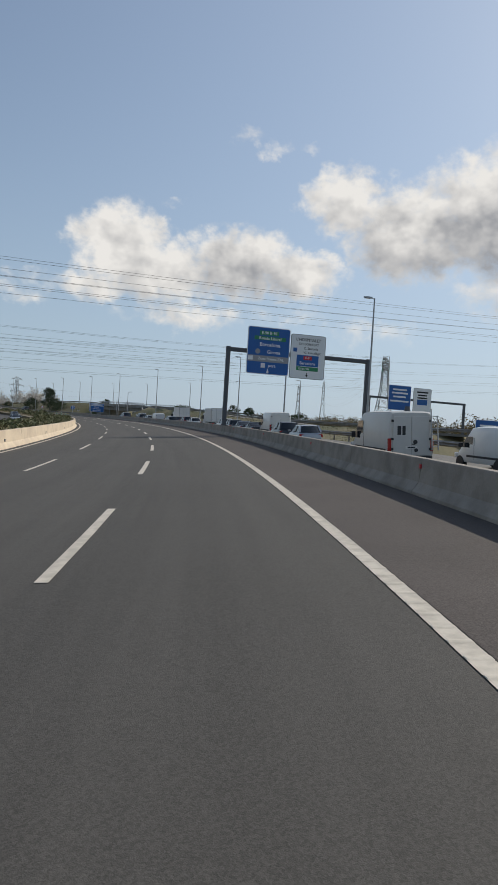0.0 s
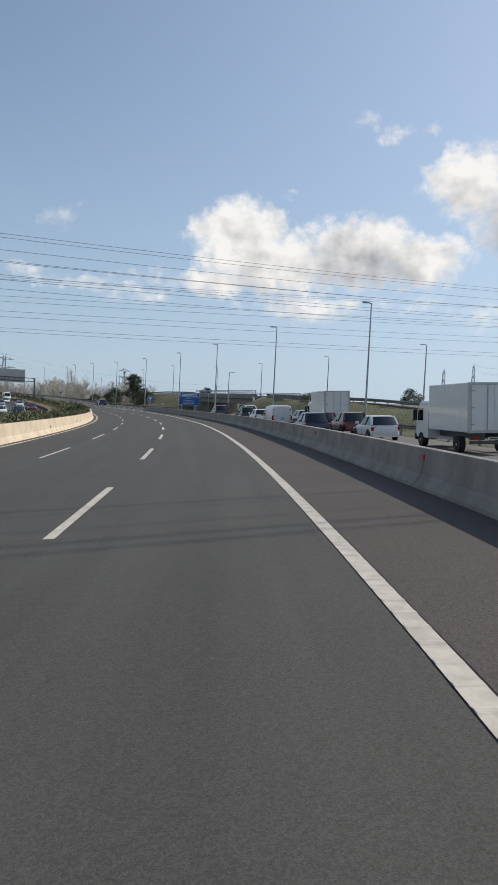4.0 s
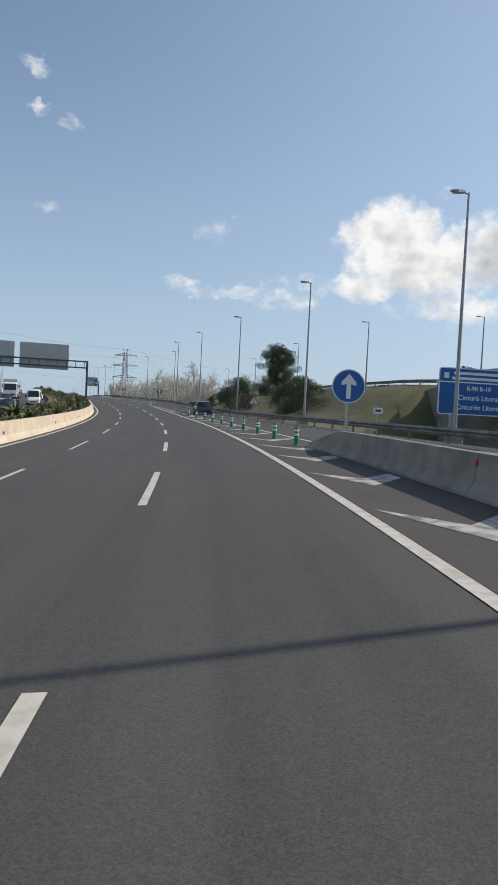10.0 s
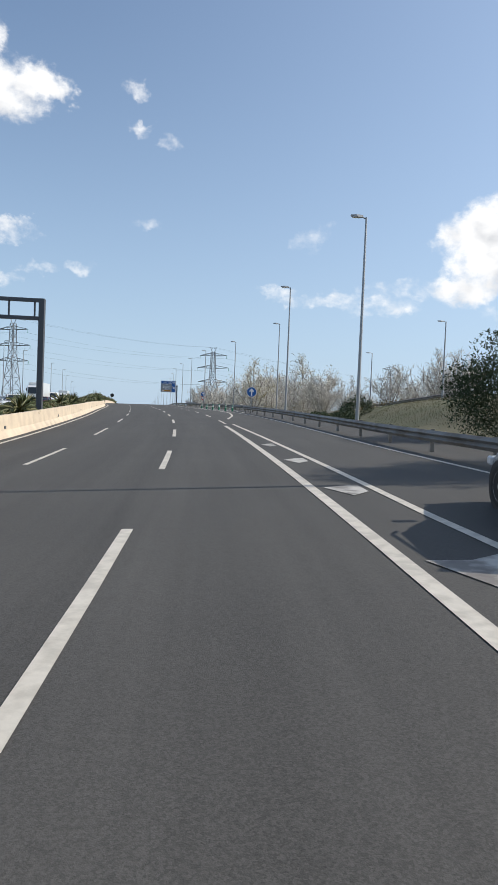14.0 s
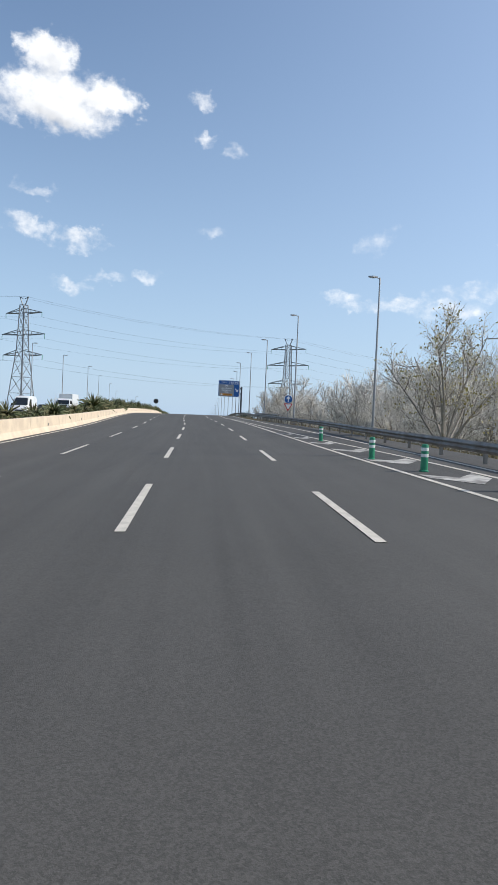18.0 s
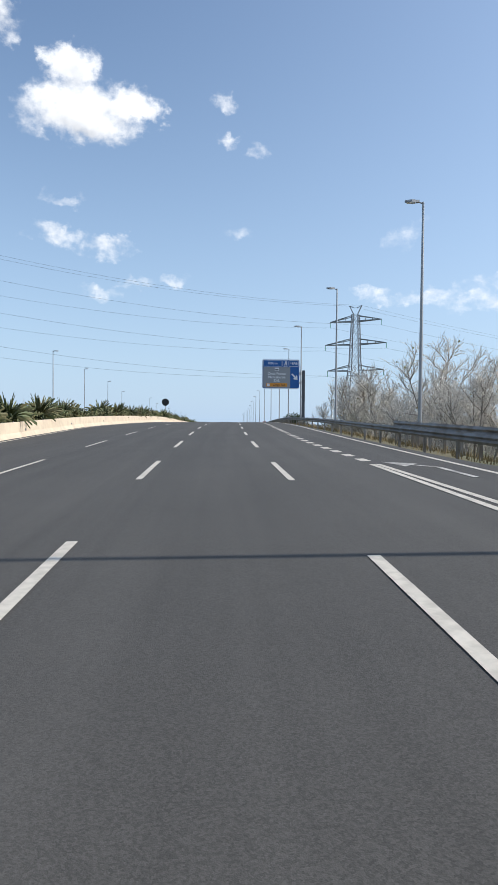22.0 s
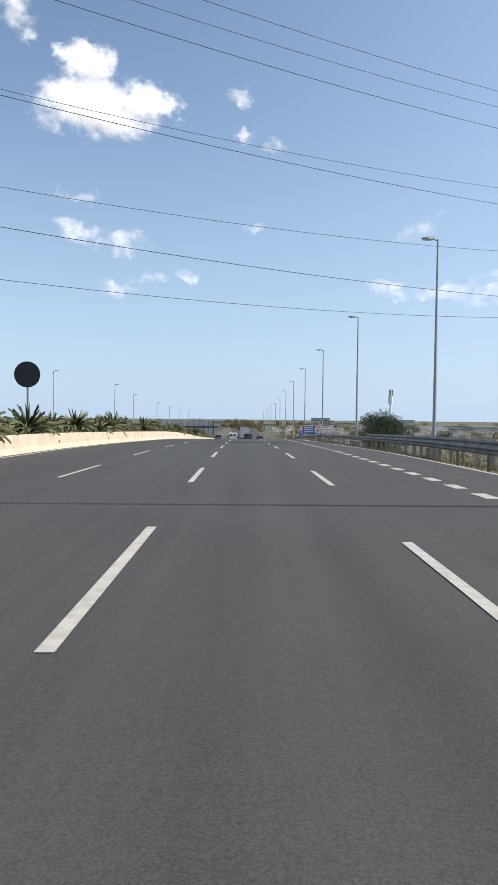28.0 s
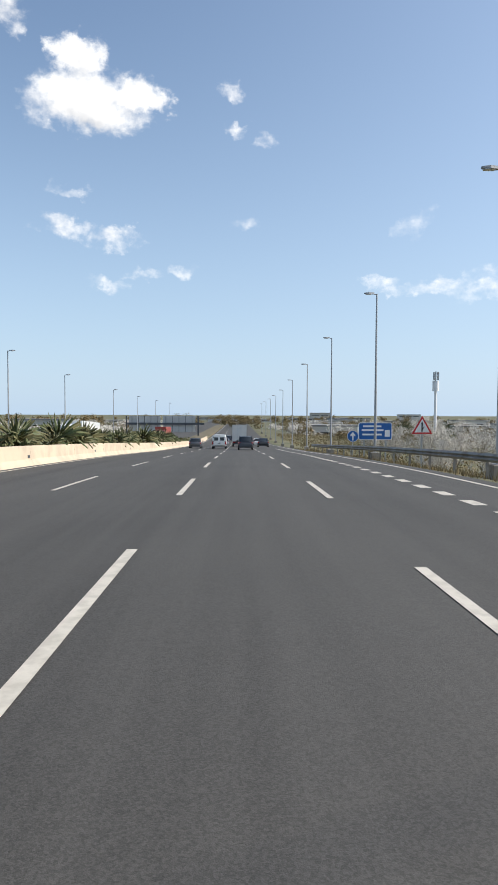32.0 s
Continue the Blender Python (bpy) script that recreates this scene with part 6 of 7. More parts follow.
def car(m, colour, label, L=4.3, W=1.80, H=1.48, shape="hatch", belt=0.95, rails=False):
    """A passenger car; its front looks along +y. shape: hatch, suv or sedan."""
    t = empty("car", m)
    tagged(t, label, "car")
    h, w = L / 2, W / 2
    suv = shape == "suv"
    r = 0.35 if suv else 0.31
    low = 0.26 if suv else 0.19
    boot = belt + (0.02 if shape != "sedan" else 0.06)
    rows = [(-h, 0.82, 0.36, boot - 0.22), (-h + 0.10, 0.93, low + 0.04, boot - 0.06), (-h + 0.5, 0.985, low, boot), (-h + 1.1, 1.0, low, belt), (0.0, 1.0, low, belt - 0.01), (h - 1.35, 1.0, low, belt - 0.02), (h - 0.9, 0.985, low, belt - 0.08), (h - 0.35, 0.93, low, belt - 0.18), (h - 0.08, 0.82, low + 0.05, belt - 0.30), (h, 0.70, low + 0.10, belt - 0.42)]
    g = Geo().loft([[(w * k * 0.86, y, zl), (w * k * 0.97, y, zl + 0.10), (w * k, y, zl + (zt - zl) * 0.45), (w * k * 0.985, y, zl + (zt - zl) * 0.72), (w * k * 0.90, y, zt - 0.015), (w * k * 0.55, y, zt + 0.012),
                     (-w * k * 0.55, y, zt + 0.012), (-w * k * 0.90, y, zt - 0.015), (-w * k * 0.985, y, zl + (zt - zl) * 0.72), (-w * k, y, zl + (zt - zl) * 0.45), (-w * k * 0.97, y, zl + 0.10), (-w * k * 0.86, y, zl)] for y, k, zl, zt in rows])
    part("body", g, colour, t, smooth=True)
    # glasshouse: the belt outline and the roof outline
    rb = {"hatch": -h + 0.12, "suv": -h + 0.10, "sedan": -h + 0.75}[shape]
    rt = {"hatch": -h + 0.50, "suv": -h + 0.40, "sedan": -h + 1.35}[shape]
    fb, ft = h - 1.15, h - 1.95

    def outline(y0, y1, ww, z, bow):
        return [(ww * 0.72, y0, z), (ww, y0 + 0.16, z), (ww * 1.01, (y0 + y1) / 2, z), (ww * 0.97, y1 - 0.25, z), (ww * 0.72, y1, z), (0, y1 + bow, z), (-ww * 0.72, y1, z), (-ww * 0.97, y1 - 0.25, z), (-ww * 1.01, (y0 + y1) / 2, z), (-ww, y0 + 0.16, z), (-ww * 0.72, y0, z), (0, y0 - bow * 0.6, z)]

    lo, hi = outline(rb, fb, w * 0.90, belt - 0.02, 0.10), outline(rt, ft, w * 0.74, H - 0.07, 0.07)
    part("glasshouse", Geo().loft([lo, hi]), M_GLASS, t, "dark tinted glass", smooth=True)
    roof = part("roof", Geo().loft([[(x * 1.03, y * 1.0, H - 0.085) for x, y, z in hi], [(x * 1.015, y, H - 0.045) for x, y, z in hi], [(x * 0.84, y * 0.9, H - 0.005) for x, y, z in hi], [(x * 0.4, y * 0.5, H) for x, y, z in hi]]), colour, t, smooth=True)
    if rails:
        for sx in (-1, 1):
            part("roof_rail", Geo().path([(sx * w * 0.70, rt + 0.25, H - 0.02), (sx * w * 0.71, 0, H + 0.05), (sx * w * 0.70, ft - 0.1, H - 0.02)], 0.022, 6), M_GALV, roof)
    for sx in (-1, 1):
        for i, wd in ((1, 0.13), (4, 0.045)):
            a, b = lo[i], hi[i]
            part("pillar", Geo().beam((sx * a[0] * 1.005, a[1], a[2]), (sx * b[0] * 1.02, b[1], b[2] + 0.01), wd), colour, t)
        a, b = lo[2], hi[2]
        part("pillar", Geo().beam((sx * a[0] * 1.0, a[1] - 0.1, a[2]), (sx * b[0] * 1.005, b[1] - 0.1, b[2]), 0.06), M_TRIM, t)
        part("door_seam", Geo().box(sx * w * 1.0 - 0.004, -0.16, low + 0.16, sx * w * 1.0 + 0.004, -0.14, belt - 0.22), M_TRIM, t)
        part("door_handle", Geo().box(sx * w * 0.99 - 0.02, -0.42, belt - 0.23, sx * w * 0.99 + 0.02, -0.24, belt - 0.19, 0.008), colour, t)
        part("sill", Geo().box(sx * w * 0.97 - 0.03, -h + 1.05, low - 0.02, sx * w * 0.97 + 0.03, h - 1.15, low + 0.12, 0.01), M_TRIM, t)
        part("mirror", Geo().box(sx * (w + 0.09) - 0.10, fb - 0.42, belt, sx * (w + 0.09) + 0.10, fb - 0.26, belt + 0.15, 0.03), colour, t)
        part("tail_lamp", Geo().box(sx * w * 0.80 - 0.17, -h + 0.03, boot - 0.36 + (0.08 if suv else 0), sx * w * 0.80 + 0.17, -h + 0.16, boot - 0.15, 0.02), M_TAIL, t)
        part("headlamp", Geo().box(sx * w * 0.70 - 0.20, h - 0.26, belt - 0.42, sx * w * 0.70 + 0.18, h - 0.09, belt - 0.27, 0.03), M_HEADLAMP, t)
        for y in (-h + 0.78, h - 0.82):
            part("wheel_arch", lathe_x([(sx * (w - 0.03), r + 0.075), (sx * (w + 0.006), r + 0.065)], 22), M_TRIM, t, "", pose(0, y, r))
    part("rear_bumper", Geo().loft([[(x * w * 0.96, y, z) for x, y in ((-1, -h + 0.45), (-0.88, -h + 0.02), (0.88, -h + 0.02), (1, -h + 0.45))] for z in (low + 0.02, low + 0.24)]), M_TRIM if suv else colour, t)
    part("front_bumper", Geo().loft([[(x * w * 0.90, y, z) for x, y in ((-1, h - 0.45), (-0.72, h + 0.01), (0.72, h + 0.01), (1, h - 0.45))] for z in (low + 0.05, low + 0.26)]), M_TRIM, t)
    plate_on(t, -h - 0.0 + 0.03, boot - 0.32, -1)
    plate_on(t, h + 0.015, low + 0.2, 1)
    wheels(t, [(sx * (w - 0.095), y) for sx in (-1, 1) for y in (-h + 0.78, h - 0.82)], r)
    return t


def van(m, colour, label, L=5.6, W=2.05, H=2.45, glazed=False, cargo=False):
    """A panel van with a sloped nose and two rear doors."""
    t = empty("van", m)
    tagged(t, label, "van")
    h, w = L / 2, W / 2
    k = H / 2.45
    nose = 1.0 * k + 0.05
    rows = [(-h, 0.95, 0.42, H - 0.06), (-h + 0.08, 0.985, 0.34, H), (0, 1.0, 0.30, H + 0.02), (h - 2.0 * k, 1.0, 0.30, H - 0.03), (h - 1.55 * k, 0.99, 0.30, H - 0.30), (h - 0.85 * k, 0.97, 0.30, nose + 0.22), (h - 0.35, 0.92, 0.30, nose), (h - 0.06, 0.80, 0.34, nose - 0.25), (h, 0.70, 0.40, nose - 0.45)]
    g = Geo().loft([[(w * q * 0.93, y, zl), (w * q, y, zl + 0.12), (w * q, y, zl + (zt - zl) * 0.5), (w * q * 0.97, y, zl + (zt - zl) * 0.80), (w * q * 0.86, y, zt - 0.04), (w * q * 0.6, y, zt),
                     (-w * q * 0.6, y, zt), (-w * q * 0.86, y, zt - 0.04), (-w * q * 0.97, y, zl + (zt - zl) * 0.80), (-w * q, y, zl + (zt - zl) * 0.5), (-w * q, y, zl + 0.12), (-w * q * 0.93, y, zl)] for y, q, zl, zt in rows])
    part("body", g, colour, t, smooth=True)
    part("windscreen", Geo().loft([[(x * w * 0.84, h - 0.78 * k, nose + 0.24), (x * w * 0.72, h - 1.52 * k, H - 0.27)] for x in (-1, 1)], cap=False, closed=False).loft([[(x * w * 0.84, h - 0.80 * k, nose + 0.27), (x * w * 0.72, h - 1.54 * k, H - 0.24)] for x in (-1, 1)], cap=False, closed=False), M_GLASS, t)
    for sx in (-1, 1):
        part("side_window", Geo().plate([(-h * 0 + y, z) for y, z in ((h - 2.25 * k, nose + 0.14), (h - 1.05 * k, nose + 0.14), (h - 1.62 * k, H - 0.42), (h - 2.25 * k, H - 0.42))], -0.012, 0.012), M_GLASS, t, "", Matrix.Translation((sx * (w * 0.985), 0, 0)) @ Matrix.Rotation(radians(90), 4, "Z") @ Matrix.Rotation(0.0, 4, "X"))
        part("door_seam", Geo().box(sx * w - 0.006, h - 2.42 * k, 0.45, sx * w + 0.006, h - 2.40 * k, H - 0.45), M_TRIM, t)
        part("rubbing_strip", Geo().box(sx * w * 1.0 - 0.02, -h + 0.3, 0.72 * k, sx * w * 1.0 + 0.02, h - 1.2, 0.84 * k, 0.01), M_TRIM, t)
        mi = part("mirror", Geo().box(sx * (w + 0.14) - 0.09, h - 1.35 * k, nose + 0.15, sx * (w + 0.14) + 0.09, h - 1.22 * k, nose + 0.45 * k, 0.02), M_TRIM, t)
        part("tail_lamp", Geo().box(sx * w * 0.92 - 0.07, -h - 0.03, 0.75 * k, sx * w * 0.92 + 0.07, -h + 0.10, 1.30 * k, 0.02), M_TAIL, t)
        part("headlamp", Geo().box(sx * w * 0.74 - 0.16, h - 0.22, nose - 0.34, sx * w * 0.74 + 0.15, h - 0.02, nose - 0.12, 0.03), M_HEADLAMP, t)
        d = part("rear_door", Geo().box(min(sx * 0.012, sx * w * 0.80), -h - 0.035, 0.58 * k, max(sx * 0.012, sx * w * 0.80), -h + 0.02, H - 0.20, 0.015), colour, t)
        for z in (0.8 * k, H * 0.5, H - 0.45):
            part("hinge", Geo().box(sx * w * 0.82 - 0.05, -h - 0.05, z, sx * w * 0.82 + 0.05, -h - 0.02, z + 0.10), M_TRIM, d)
        if glazed:
            part("rear_window", Geo().box(sx * w * 0.42 - 0.27, -h - 0.042, H * 0.58, sx * w * 0.42 + 0.27, -h - 0.034, H - 0.38, 0.002), M_GLASS, d)
        for y in (-h + 1.0 * k, h - 0.85 * k):
            part("wheel_arch", lathe_x([(sx * (w - 0.03), 0.42 * k), (sx * (w + 0.008), 0.41 * k)], 22), M_TRIM, t, "", pose(0, y, 0.34 * k))
    part("door_handle", Geo().box(0.04, -h - 0.06, H * 0.42, 0.18, -h - 0.03, H * 0.42 + 0.05), M_TRIM, t)
    part("bumper", Geo().box(-w * 0.93, -h - 0.09, 0.36, w * 0.93, -h + 0.05, 0.56 * k, 0.03), M_TRIM, t)
    part("grille", Geo().box(-w * 0.5, h - 0.06, nose - 0.50, w * 0.5, h + 0.012, nose - 0.34, 0.01), M_TRIM, t)
    plate_on(t, -h - 0.05, 0.92 * k, -1)
    wheels(t, [(sx * (w - 0.11), y) for sx in (-1, 1) for y in (-h + 1.0 * k, h - 0.85 * k)], 0.34 * k)
    if cargo:
        part("writing_bar", Geo().box(-0.62, -h - 0.042, H - 1.0, -0.46, -h - 0.036, H - 0.62), M_TRIM, t)
        part("writing_bar", Geo().box(-0.40, -h - 0.042, H - 1.0, -0.26, -h - 0.036, H - 0.62), M_TRIM, t)
        part("lock", Geo().tube((0.18, -h - 0.07, 1.15), (0.18, -h - 0.03, 1.15), 0.09, n=14), M_TRIM, t)
        part("lock", Geo().tube((0.22, -h - 0.07, 0.80), (0.22, -h - 0.03, 0.80), 0.08, n=14), M_TRIM, t)
        la = part("ladder", Geo().tube((w - 0.12, -h - 0.13, 0.8), (w - 0.20, -h - 0.13, H + 0.12), 0.03, n=6).tube((w - 0.12 + 0.28, -h - 0.13, 0.8), (w + 0.08, -h - 0.13, H - 0.2), 0.03, n=6), M_GALV, t)
        for i in range(6):
            part("rung", Geo().tube((w - 0.13, -h - 0.13, 0.95 + 0.26 * i), (w + 0.14, -h - 0.13, 0.95 + 0.26 * i), 0.022, n=6), M_GALV, la)
        part("roof_vent", Geo().tube((0.1, -h + 0.7, H), (0.1, -h + 0.7, H + 0.22), 0.14, 0.10, 12), M_DARKSTEEL, t)
    return t


def box_truck(m, box_mat, cab_mat, label, L=6.6, W=2.3, top=3.3, artic=False):
    """A lorry: cab, chassis, load box with framed rear doors."""
    t = empty("truck", m)
    tagged(t, label, "truck")
    h, w = L / 2, W / 2
    cab_l, cab_h = (2.2, 3.4) if artic else (1.9, 2.35)
    b0, b1, z0 = -h, h - cab_l - 0.2, 1.15 if artic else 0.95
    box = part("box", Geo().box(-w, b0, z0, w, b1, top, 0.03), box_mat, t)
    for x in (-w + 0.06, w - 0.06):
        part("frame_post", Geo().box(x - 0.07, b0 - 0.02, z0, x + 0.07, b0 + 0.05, top + 0.01), M_SIGNBACK, box)
    for z in (z0 + 0.04, top - 0.05):
        part("frame_bar", Geo().box(-w, b0 - 0.015, z - 0.06, w, b0 + 0.05, z + 0.06), M_SIGNBACK, box)
    for sx in (-1, 1):
        d = part("rear_door", Geo().box(min(sx * 0.015, sx * (w - 0.15)), b0 - 0.025, z0 + 0.12, max(sx * 0.015, sx * (w - 0.15)), b0, top - 0.13), box_mat, box)
        part("lock_bar", Geo().tube((sx * 0.3, b0 - 0.05, z0 + 0.1), (sx * 0.3, b0 - 0.05, top - 0.1), 0.02, n=6), M_GALV, d)
        for z in (z0 + 0.35, (z0 + top) / 2, top - 0.35):
            part("hinge", Geo().box(sx * (w - 0.2) - 0.09, b0 - 0.045, z - 0.03, sx * (w - 0.2) + 0.09, b0 - 0.024, z + 0.03), M_GALV, d)
        part("tail_lamp", Geo().box(sx * (w - 0.3) - 0.2, b0 - 0.02, z0 - 0.32, sx * (w - 0.3) + 0.2, b0 + 0.06, z0 - 0.18), M_TAIL, t)
        part("chassis_rail", Geo().box(sx * 0.42 - 0.06, b0 + 0.05, z0 - 0.32, sx * 0.42 + 0.06, h - 0.5, z0), M_DARKSTEEL, t)
        part("side_guard", Geo().box(sx * (w - 0.08) - 0.02, b0 + 1.7, z0 - 0.42, sx * (w - 0.08) + 0.02, b1 - 0.9, z0 - 0.30), M_GALV, t)
        part("mirror", Geo().box(sx * (w + 0.12) - 0.09, h - 0.55, cab_h - 1.0, sx * (w + 0.12) + 0.09, h - 0.42, cab_h - 0.45), M_TRIM, t)
        part("headlamp", Geo().box(sx * (w - 0.32) - 0.2, h - 0.06, 0.72, sx * (w - 0.32) + 0.2, h + 0.03, 0.92, 0.02), M_HEADLAMP, t)
    part("bumper", Geo().box(-w + 0.1, b0, 0.45, w - 0.1, b0 + 0.12, 0.60), M_DARKSTEEL, t)
    cw = w - 0.06
    rows = [(h - cab_l, 1.0, cab_h), (h - 0.75, 1.0, cab_h), (h - 0.35, 0.98, cab_h - 0.28), (h - 0.10, 0.96, cab_h * 0.55), (h, 0.93, cab_h * 0.40)]
    part("cab", Geo().loft([[(cw * q, y, 0.5), (cw * q, y, zt - 0.1), (cw * q * 0.9, y, zt), (-cw * q * 0.9, y, zt), (-cw * q, y, zt - 0.1), (-cw * q, y, 0.5)] for y, q, zt in rows]), cab_mat, t)
    part("windscreen", Geo().loft([[(x * cw * 0.88, h - 0.08, cab_h * 0.57), (x * cw * 0.85, h - 0.32, cab_h - 0.32)] for x in (-1, 1)], cap=False, closed=False), M_GLASS, t)
    for sx in (-1, 1):
        part("side_window", Geo().box(sx * cw - 0.012, h - 1.2, cab_h * 0.58, sx * cw + 0.012, h - 0.42, cab_h - 0.35), M_GLASS, t)
    part("grille", Geo().box(-cw * 0.6, h - 0.03, 0.95, cw * 0.6, h + 0.02, 1.25), M_TRIM, t)
    part("front_bumper", Geo().box(-cw, h - 0.15, 0.35, cw, h + 0.06, 0.68, 0.03), M_TRIM, t)
    r = 0.48 if artic else 0.38
    ys = (b0 + 1.0, b0 + 2.2, h - 1.15) if artic else (b0 + 1.25, h - 0.95)
    wheels(t, [(sx * (w - 0.17), y) for sx in (-1, 1) for y in ys], r, 0.29)
    plate_on(t, b0 - 0.02, z0 - 0.25, -1)
    return t


def side_low(s):
    return -0.5 * (1 - ease((s - 120) / 60)) if s < 180 else 0.0


def queue(s, o, turn=0.0):
    return drive(s, o, side_low(s), turn)


# the slow queue on the collector road
van(queue(29.2, 10.9, 1), P_DIRTY, "big grimy white panel van with a ladder at its rear", cargo=True)
van(queue(25.2, 14.2, 4), P_WHITE, "small white delivery van in the slow queue", L=4.3, W=1.78, H=1.82)
car(queue(48.2, 11.6), P_SILVER, "pale silver hatchback in the slow queue", shape="hatch")
car(queue(55.0, 11.7), P_BLACK, "black high-roofed car in the slow queue", 4.35, 1.82, 1.62, "suv", 1.02)
car(queue(68.0, 11.9), P_BLACK, "black saloon in the slow queue", 4.5, 1.8, 1.44, "sedan")
van(queue(61.5, 12.4, -2), P_WHITE, "tall white panel van in the slow queue")
car(queue(74.6, 12.1), P_NAVY, "dark saloon with red tail lamps in the slow queue", 4.55, 1.82, 1.45, "sedan")
car(queue(81.6, 12.3), P_GREY, "grey estate car in the slow queue", 4.5, 1.82, 1.55, "suv", 1.0)
car(queue(87.6, 12.5), P_WHITE, "white off-roader in the slow queue", 4.4, 1.82, 1.62, "suv", 1.02)
box_truck(queue(103.0, 14.4), P_WHITE, P_WHITE, "white box lorry with framed rear doors", top=3.1)
car(queue(112.6, 13.2), P_WHITE, "white hatchback in the slow queue", 4.25, 1.8, 1.5, "hatch")
car(queue(119.5, 13.4), P_RED, "dark red off-roader in the slow queue", 4.4, 1.84, 1.62, "suv", 1.02)
car(queue(126, 13.2), P_RED, "dark red small car in the slow queue", 4.0, 1.75, 1.5, "hatch")
car(queue(118.0, 10.3), P_NAVY, "dark blue high-roofed car in the slow queue", 4.5, 1.86, 1.64, "suv", 1.04)
box_truck(queue(131.5, 15.2), P_WHITE, P_WHITE, "white box lorry further up the queue")
van(queue(135.0, 11.2), P_WHITE, "white van further up the queue", L=5.0, W=1.95, H=2.0)
car(queue(137.5, 14.4), P_SILVER, "silver car in the slow queue")
car(queue(144.0, 11.3), P_WHITE, "white car far up the queue")
car(queue(151.0, 11.2), P_BLACK, "black car far up the queue", 4.4, 1.82, 1.6, "suv", 1.0)
car(queue(160.6, 9.7), P_NAVY, "dark blue off-roader before the bridge", 4.5, 1.88, 1.66, "suv", 1.04, True)
car(queue(167.0, 11.0), P_BLACK, "black hatchback before the bridge")
car(queue(166.5, 15.2), P_WHITE, "white hatchback before the bridge")
# on the slip lane
car(drive(261.0, 6.2, 0.0, -2), P_NAVY, "dark blue off-roader on the slip lane", 4.5, 1.86, 1.58, "suv", 1.04, True)
# far ahead on the carriageway
car(drive(634, 2.3), P_BLACK, "black off-roader on the motorway ahead", 4.5, 1.9, 1.7, "suv", 1.05)
van(drive(642, -1.2), P_WHITE, "white glazed van on the motorway ahead", L=4.9, W=1.92, H=1.95, glazed=True)
box_truck(drive(668, 1.6), P_DIRTY, P_RED, "pale lorry on the motorway ahead", W=2.5, top=3.8)
car(drive(662, 5.6), P_BLACK, "black saloon on the motorway ahead", shape="sedan")
car(drive(648, -4.9), P_GREY, "grey car on the motorway ahead")
car(drive(690, 5.5), P_WHITE, "white car on the motorway ahead")
car(drive(702, -1.6), P_SILVER, "silver car on the motorway ahead")
van(drive(715, 2.2), P_WHITE, "white van far ahead on the motorway")
car(drive(735, -1.2), P_NAVY, "dark car far ahead on the motorway")
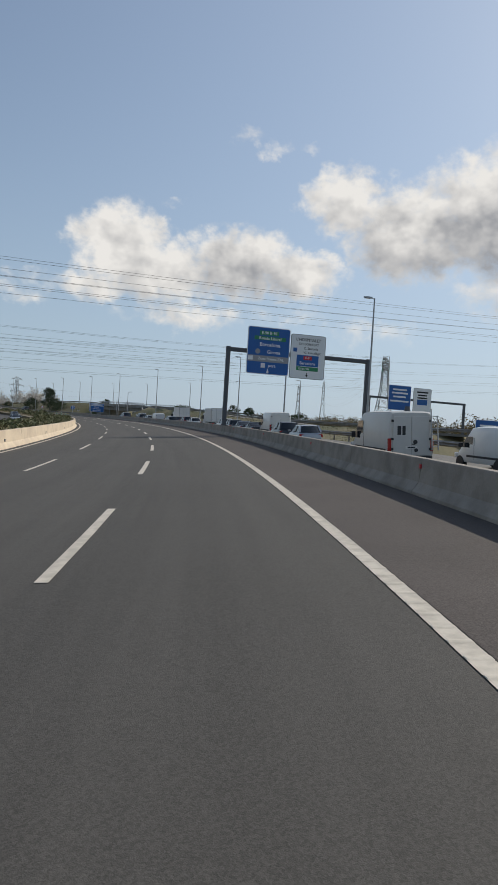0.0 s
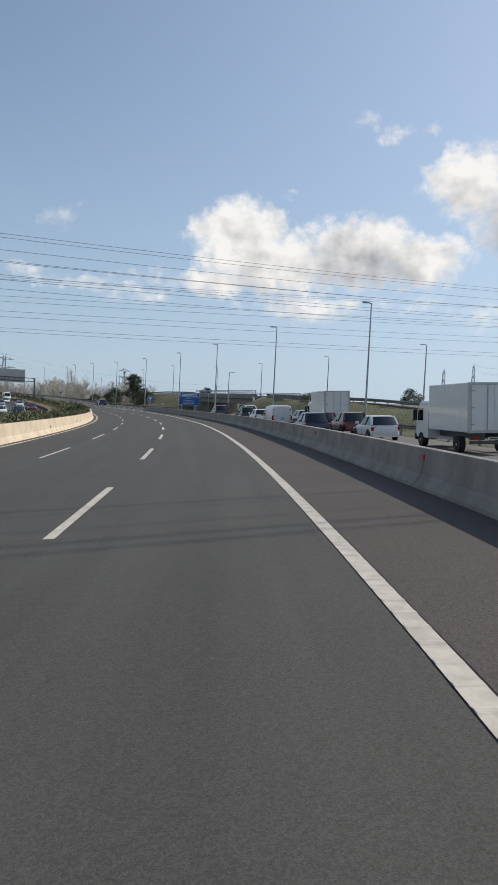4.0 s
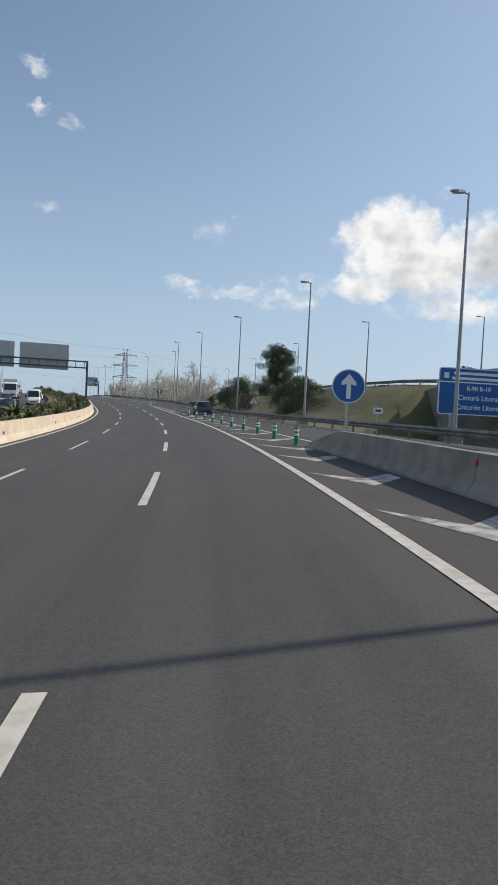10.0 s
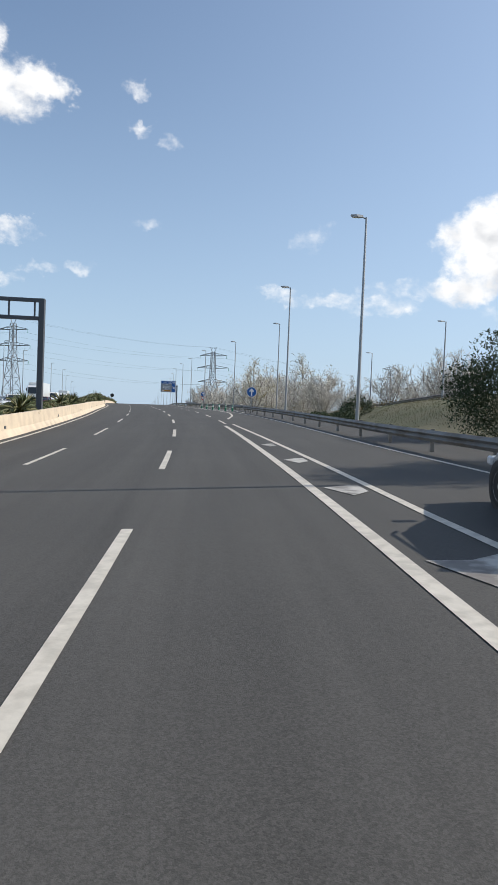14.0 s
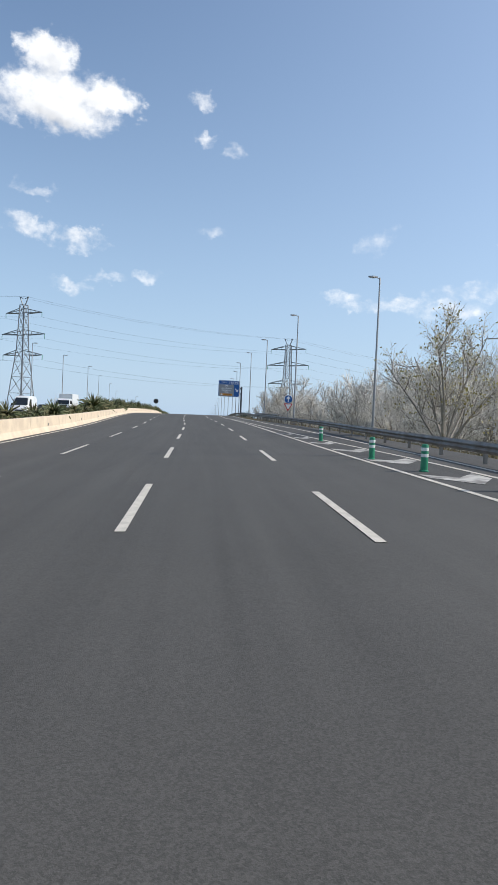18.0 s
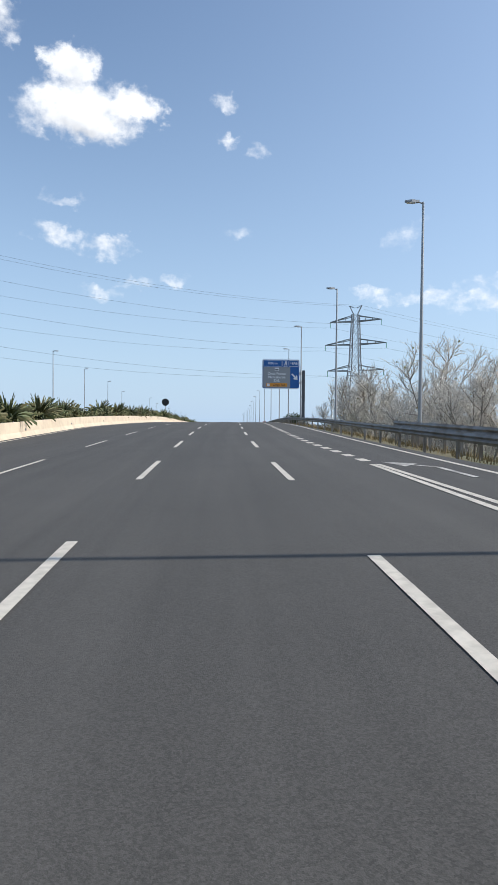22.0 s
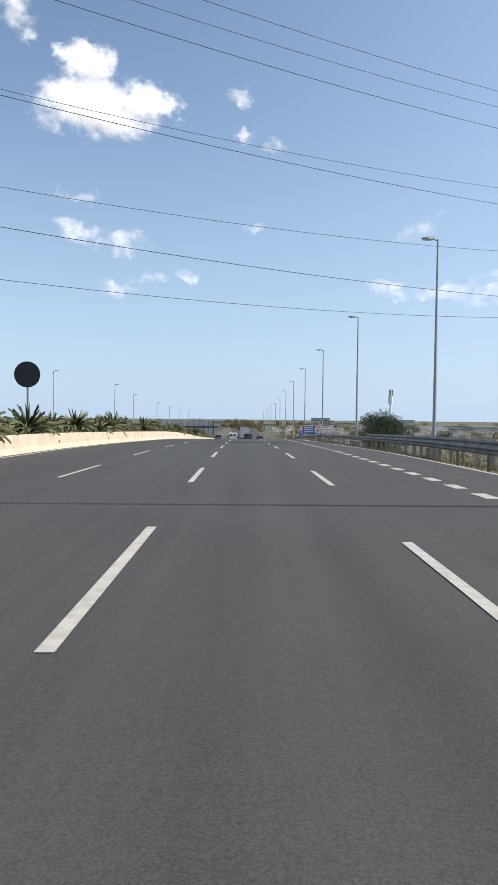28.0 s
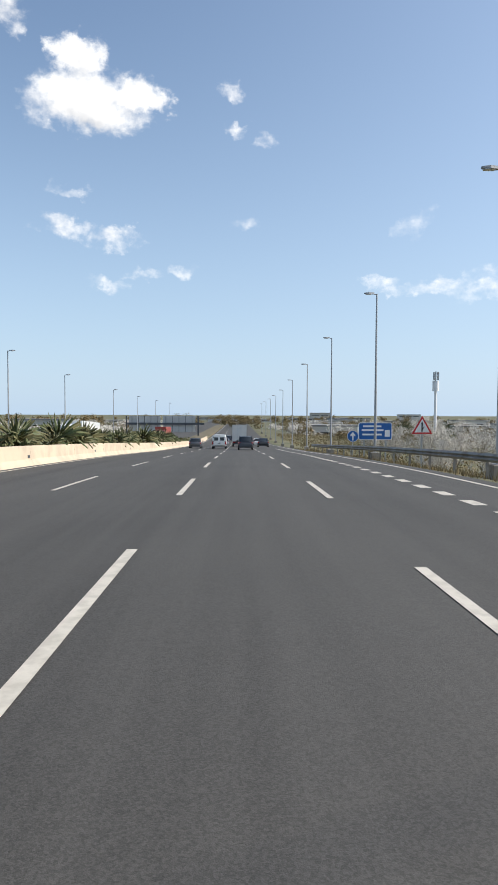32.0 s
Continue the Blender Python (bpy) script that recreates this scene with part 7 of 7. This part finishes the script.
# oncoming traffic
ONC = [(238, -17.5, "c", P_WHITE), (246, -21.2, "c", P_SILVER), (259, -15.8, "s", P_NAVY), (270, -18.4, "c", P_WHITE), (279, -22.0, "s", P_GREY), (292, -15.6, "v", P_WHITE), (300, -20.5, "c", P_BLACK), (323, -15.4, "s", P_WHITE), (338, -20.0, "c", P_SILVER), (352, -16.2, "c", P_RED),
       (398, -16.0, "c", P_GREY), (408, -20.5, "v", P_WHITE), (466, -16.2, "c", P_WHITE), (478, -20.6, "s", P_BLACK), (498, -16.0, "v", P_WHITE), (520, -21.0, "c", P_SILVER), (548, -16.0, "s", P_WHITE), (580, -16.0, "c", P_GREY), (120, -16.5, "c", P_SILVER), (136, -20.8, "v", P_WHITE), (158, -16.0, "s", P_GREY), (182, -20.6, "c", P_WHITE), (205, -16.2, "c", P_RED)]
for s, o, k, col in ONC:
    nm = {P_WHITE: "white", P_SILVER: "silver", P_NAVY: "dark blue", P_GREY: "grey", P_BLACK: "black", P_RED: "dark red"}[col]
    m = drive(s, o, -0.05, 180)
    if k == "c":
        car(m, col, nm + " hatchback on the opposite carriageway")
    elif k == "s":
        car(m, col, nm + " off-roader on the opposite carriageway", 4.5, 1.85, 1.65, "suv", 1.03)
    else:
        van(m, col, nm + " panel van on the opposite carriageway")
box_truck(drive(705, -16.4, -0.05, 180), P_TRUCKRED, P_RED, "lorry with a rust-red container on the opposite carriageway", 14.0, 2.5, 4.1, True)
box_truck(drive(443, -21.6, -0.05, 180), P_WHITE, P_WHITE, "white box lorry on the opposite carriageway", 8.0, 2.4, 3.2)
box_truck(drive(382, -20.8, -0.05, 180), P_WHITE, P_WHITE, "tall white lorry on the opposite carriageway", 14.0, 2.5, 4.0, True)
box_truck(drive(318, -20.4, -0.05, 180), P_DIRTY, P_WHITE, "tall pale lorry on the opposite carriageway", 14.0, 2.5, 4.0, True)
box_truck(drive(646, -21.4, -0.05, 180), P_WHITE, P_WHITE, "long white lorry on the opposite carriageway", 14.0, 2.5, 3.9, True)

# green nose marker with white arrows where the collector road divides
nose = empty("gore_marker", queue(158, 12.6) @ Matrix.Scale(0.75, 4))
tagged(nose, "rounded green gore marker with two white arrows", "road marker")
arc = [(0.75 * math.cos(radians(a)), 0.75 * math.sin(radians(a)) * 0.8) for a in range(180, 361, 15)]
part("drum", Geo().loft([[(x, y, 0.02) for x, y in arc], [(x, y, 1.35) for x, y in arc], [(x * 0.8, y * 0.8, 1.5) for x, y in arc]]), M_BOLLARD, nose)
for sx in (-1, 1):
    part("arrow", Geo().box(sx * 0.22 - 0.07, -0.66, 0.5, sx * 0.22 + 0.07, -0.60, 1.15).plate([(sx * 0.22 - 0.16, 1.1), (sx * 0.22 + 0.16, 1.1), (sx * 0.22, 1.38)], -0.66, -0.60), M_WHITE, nose)
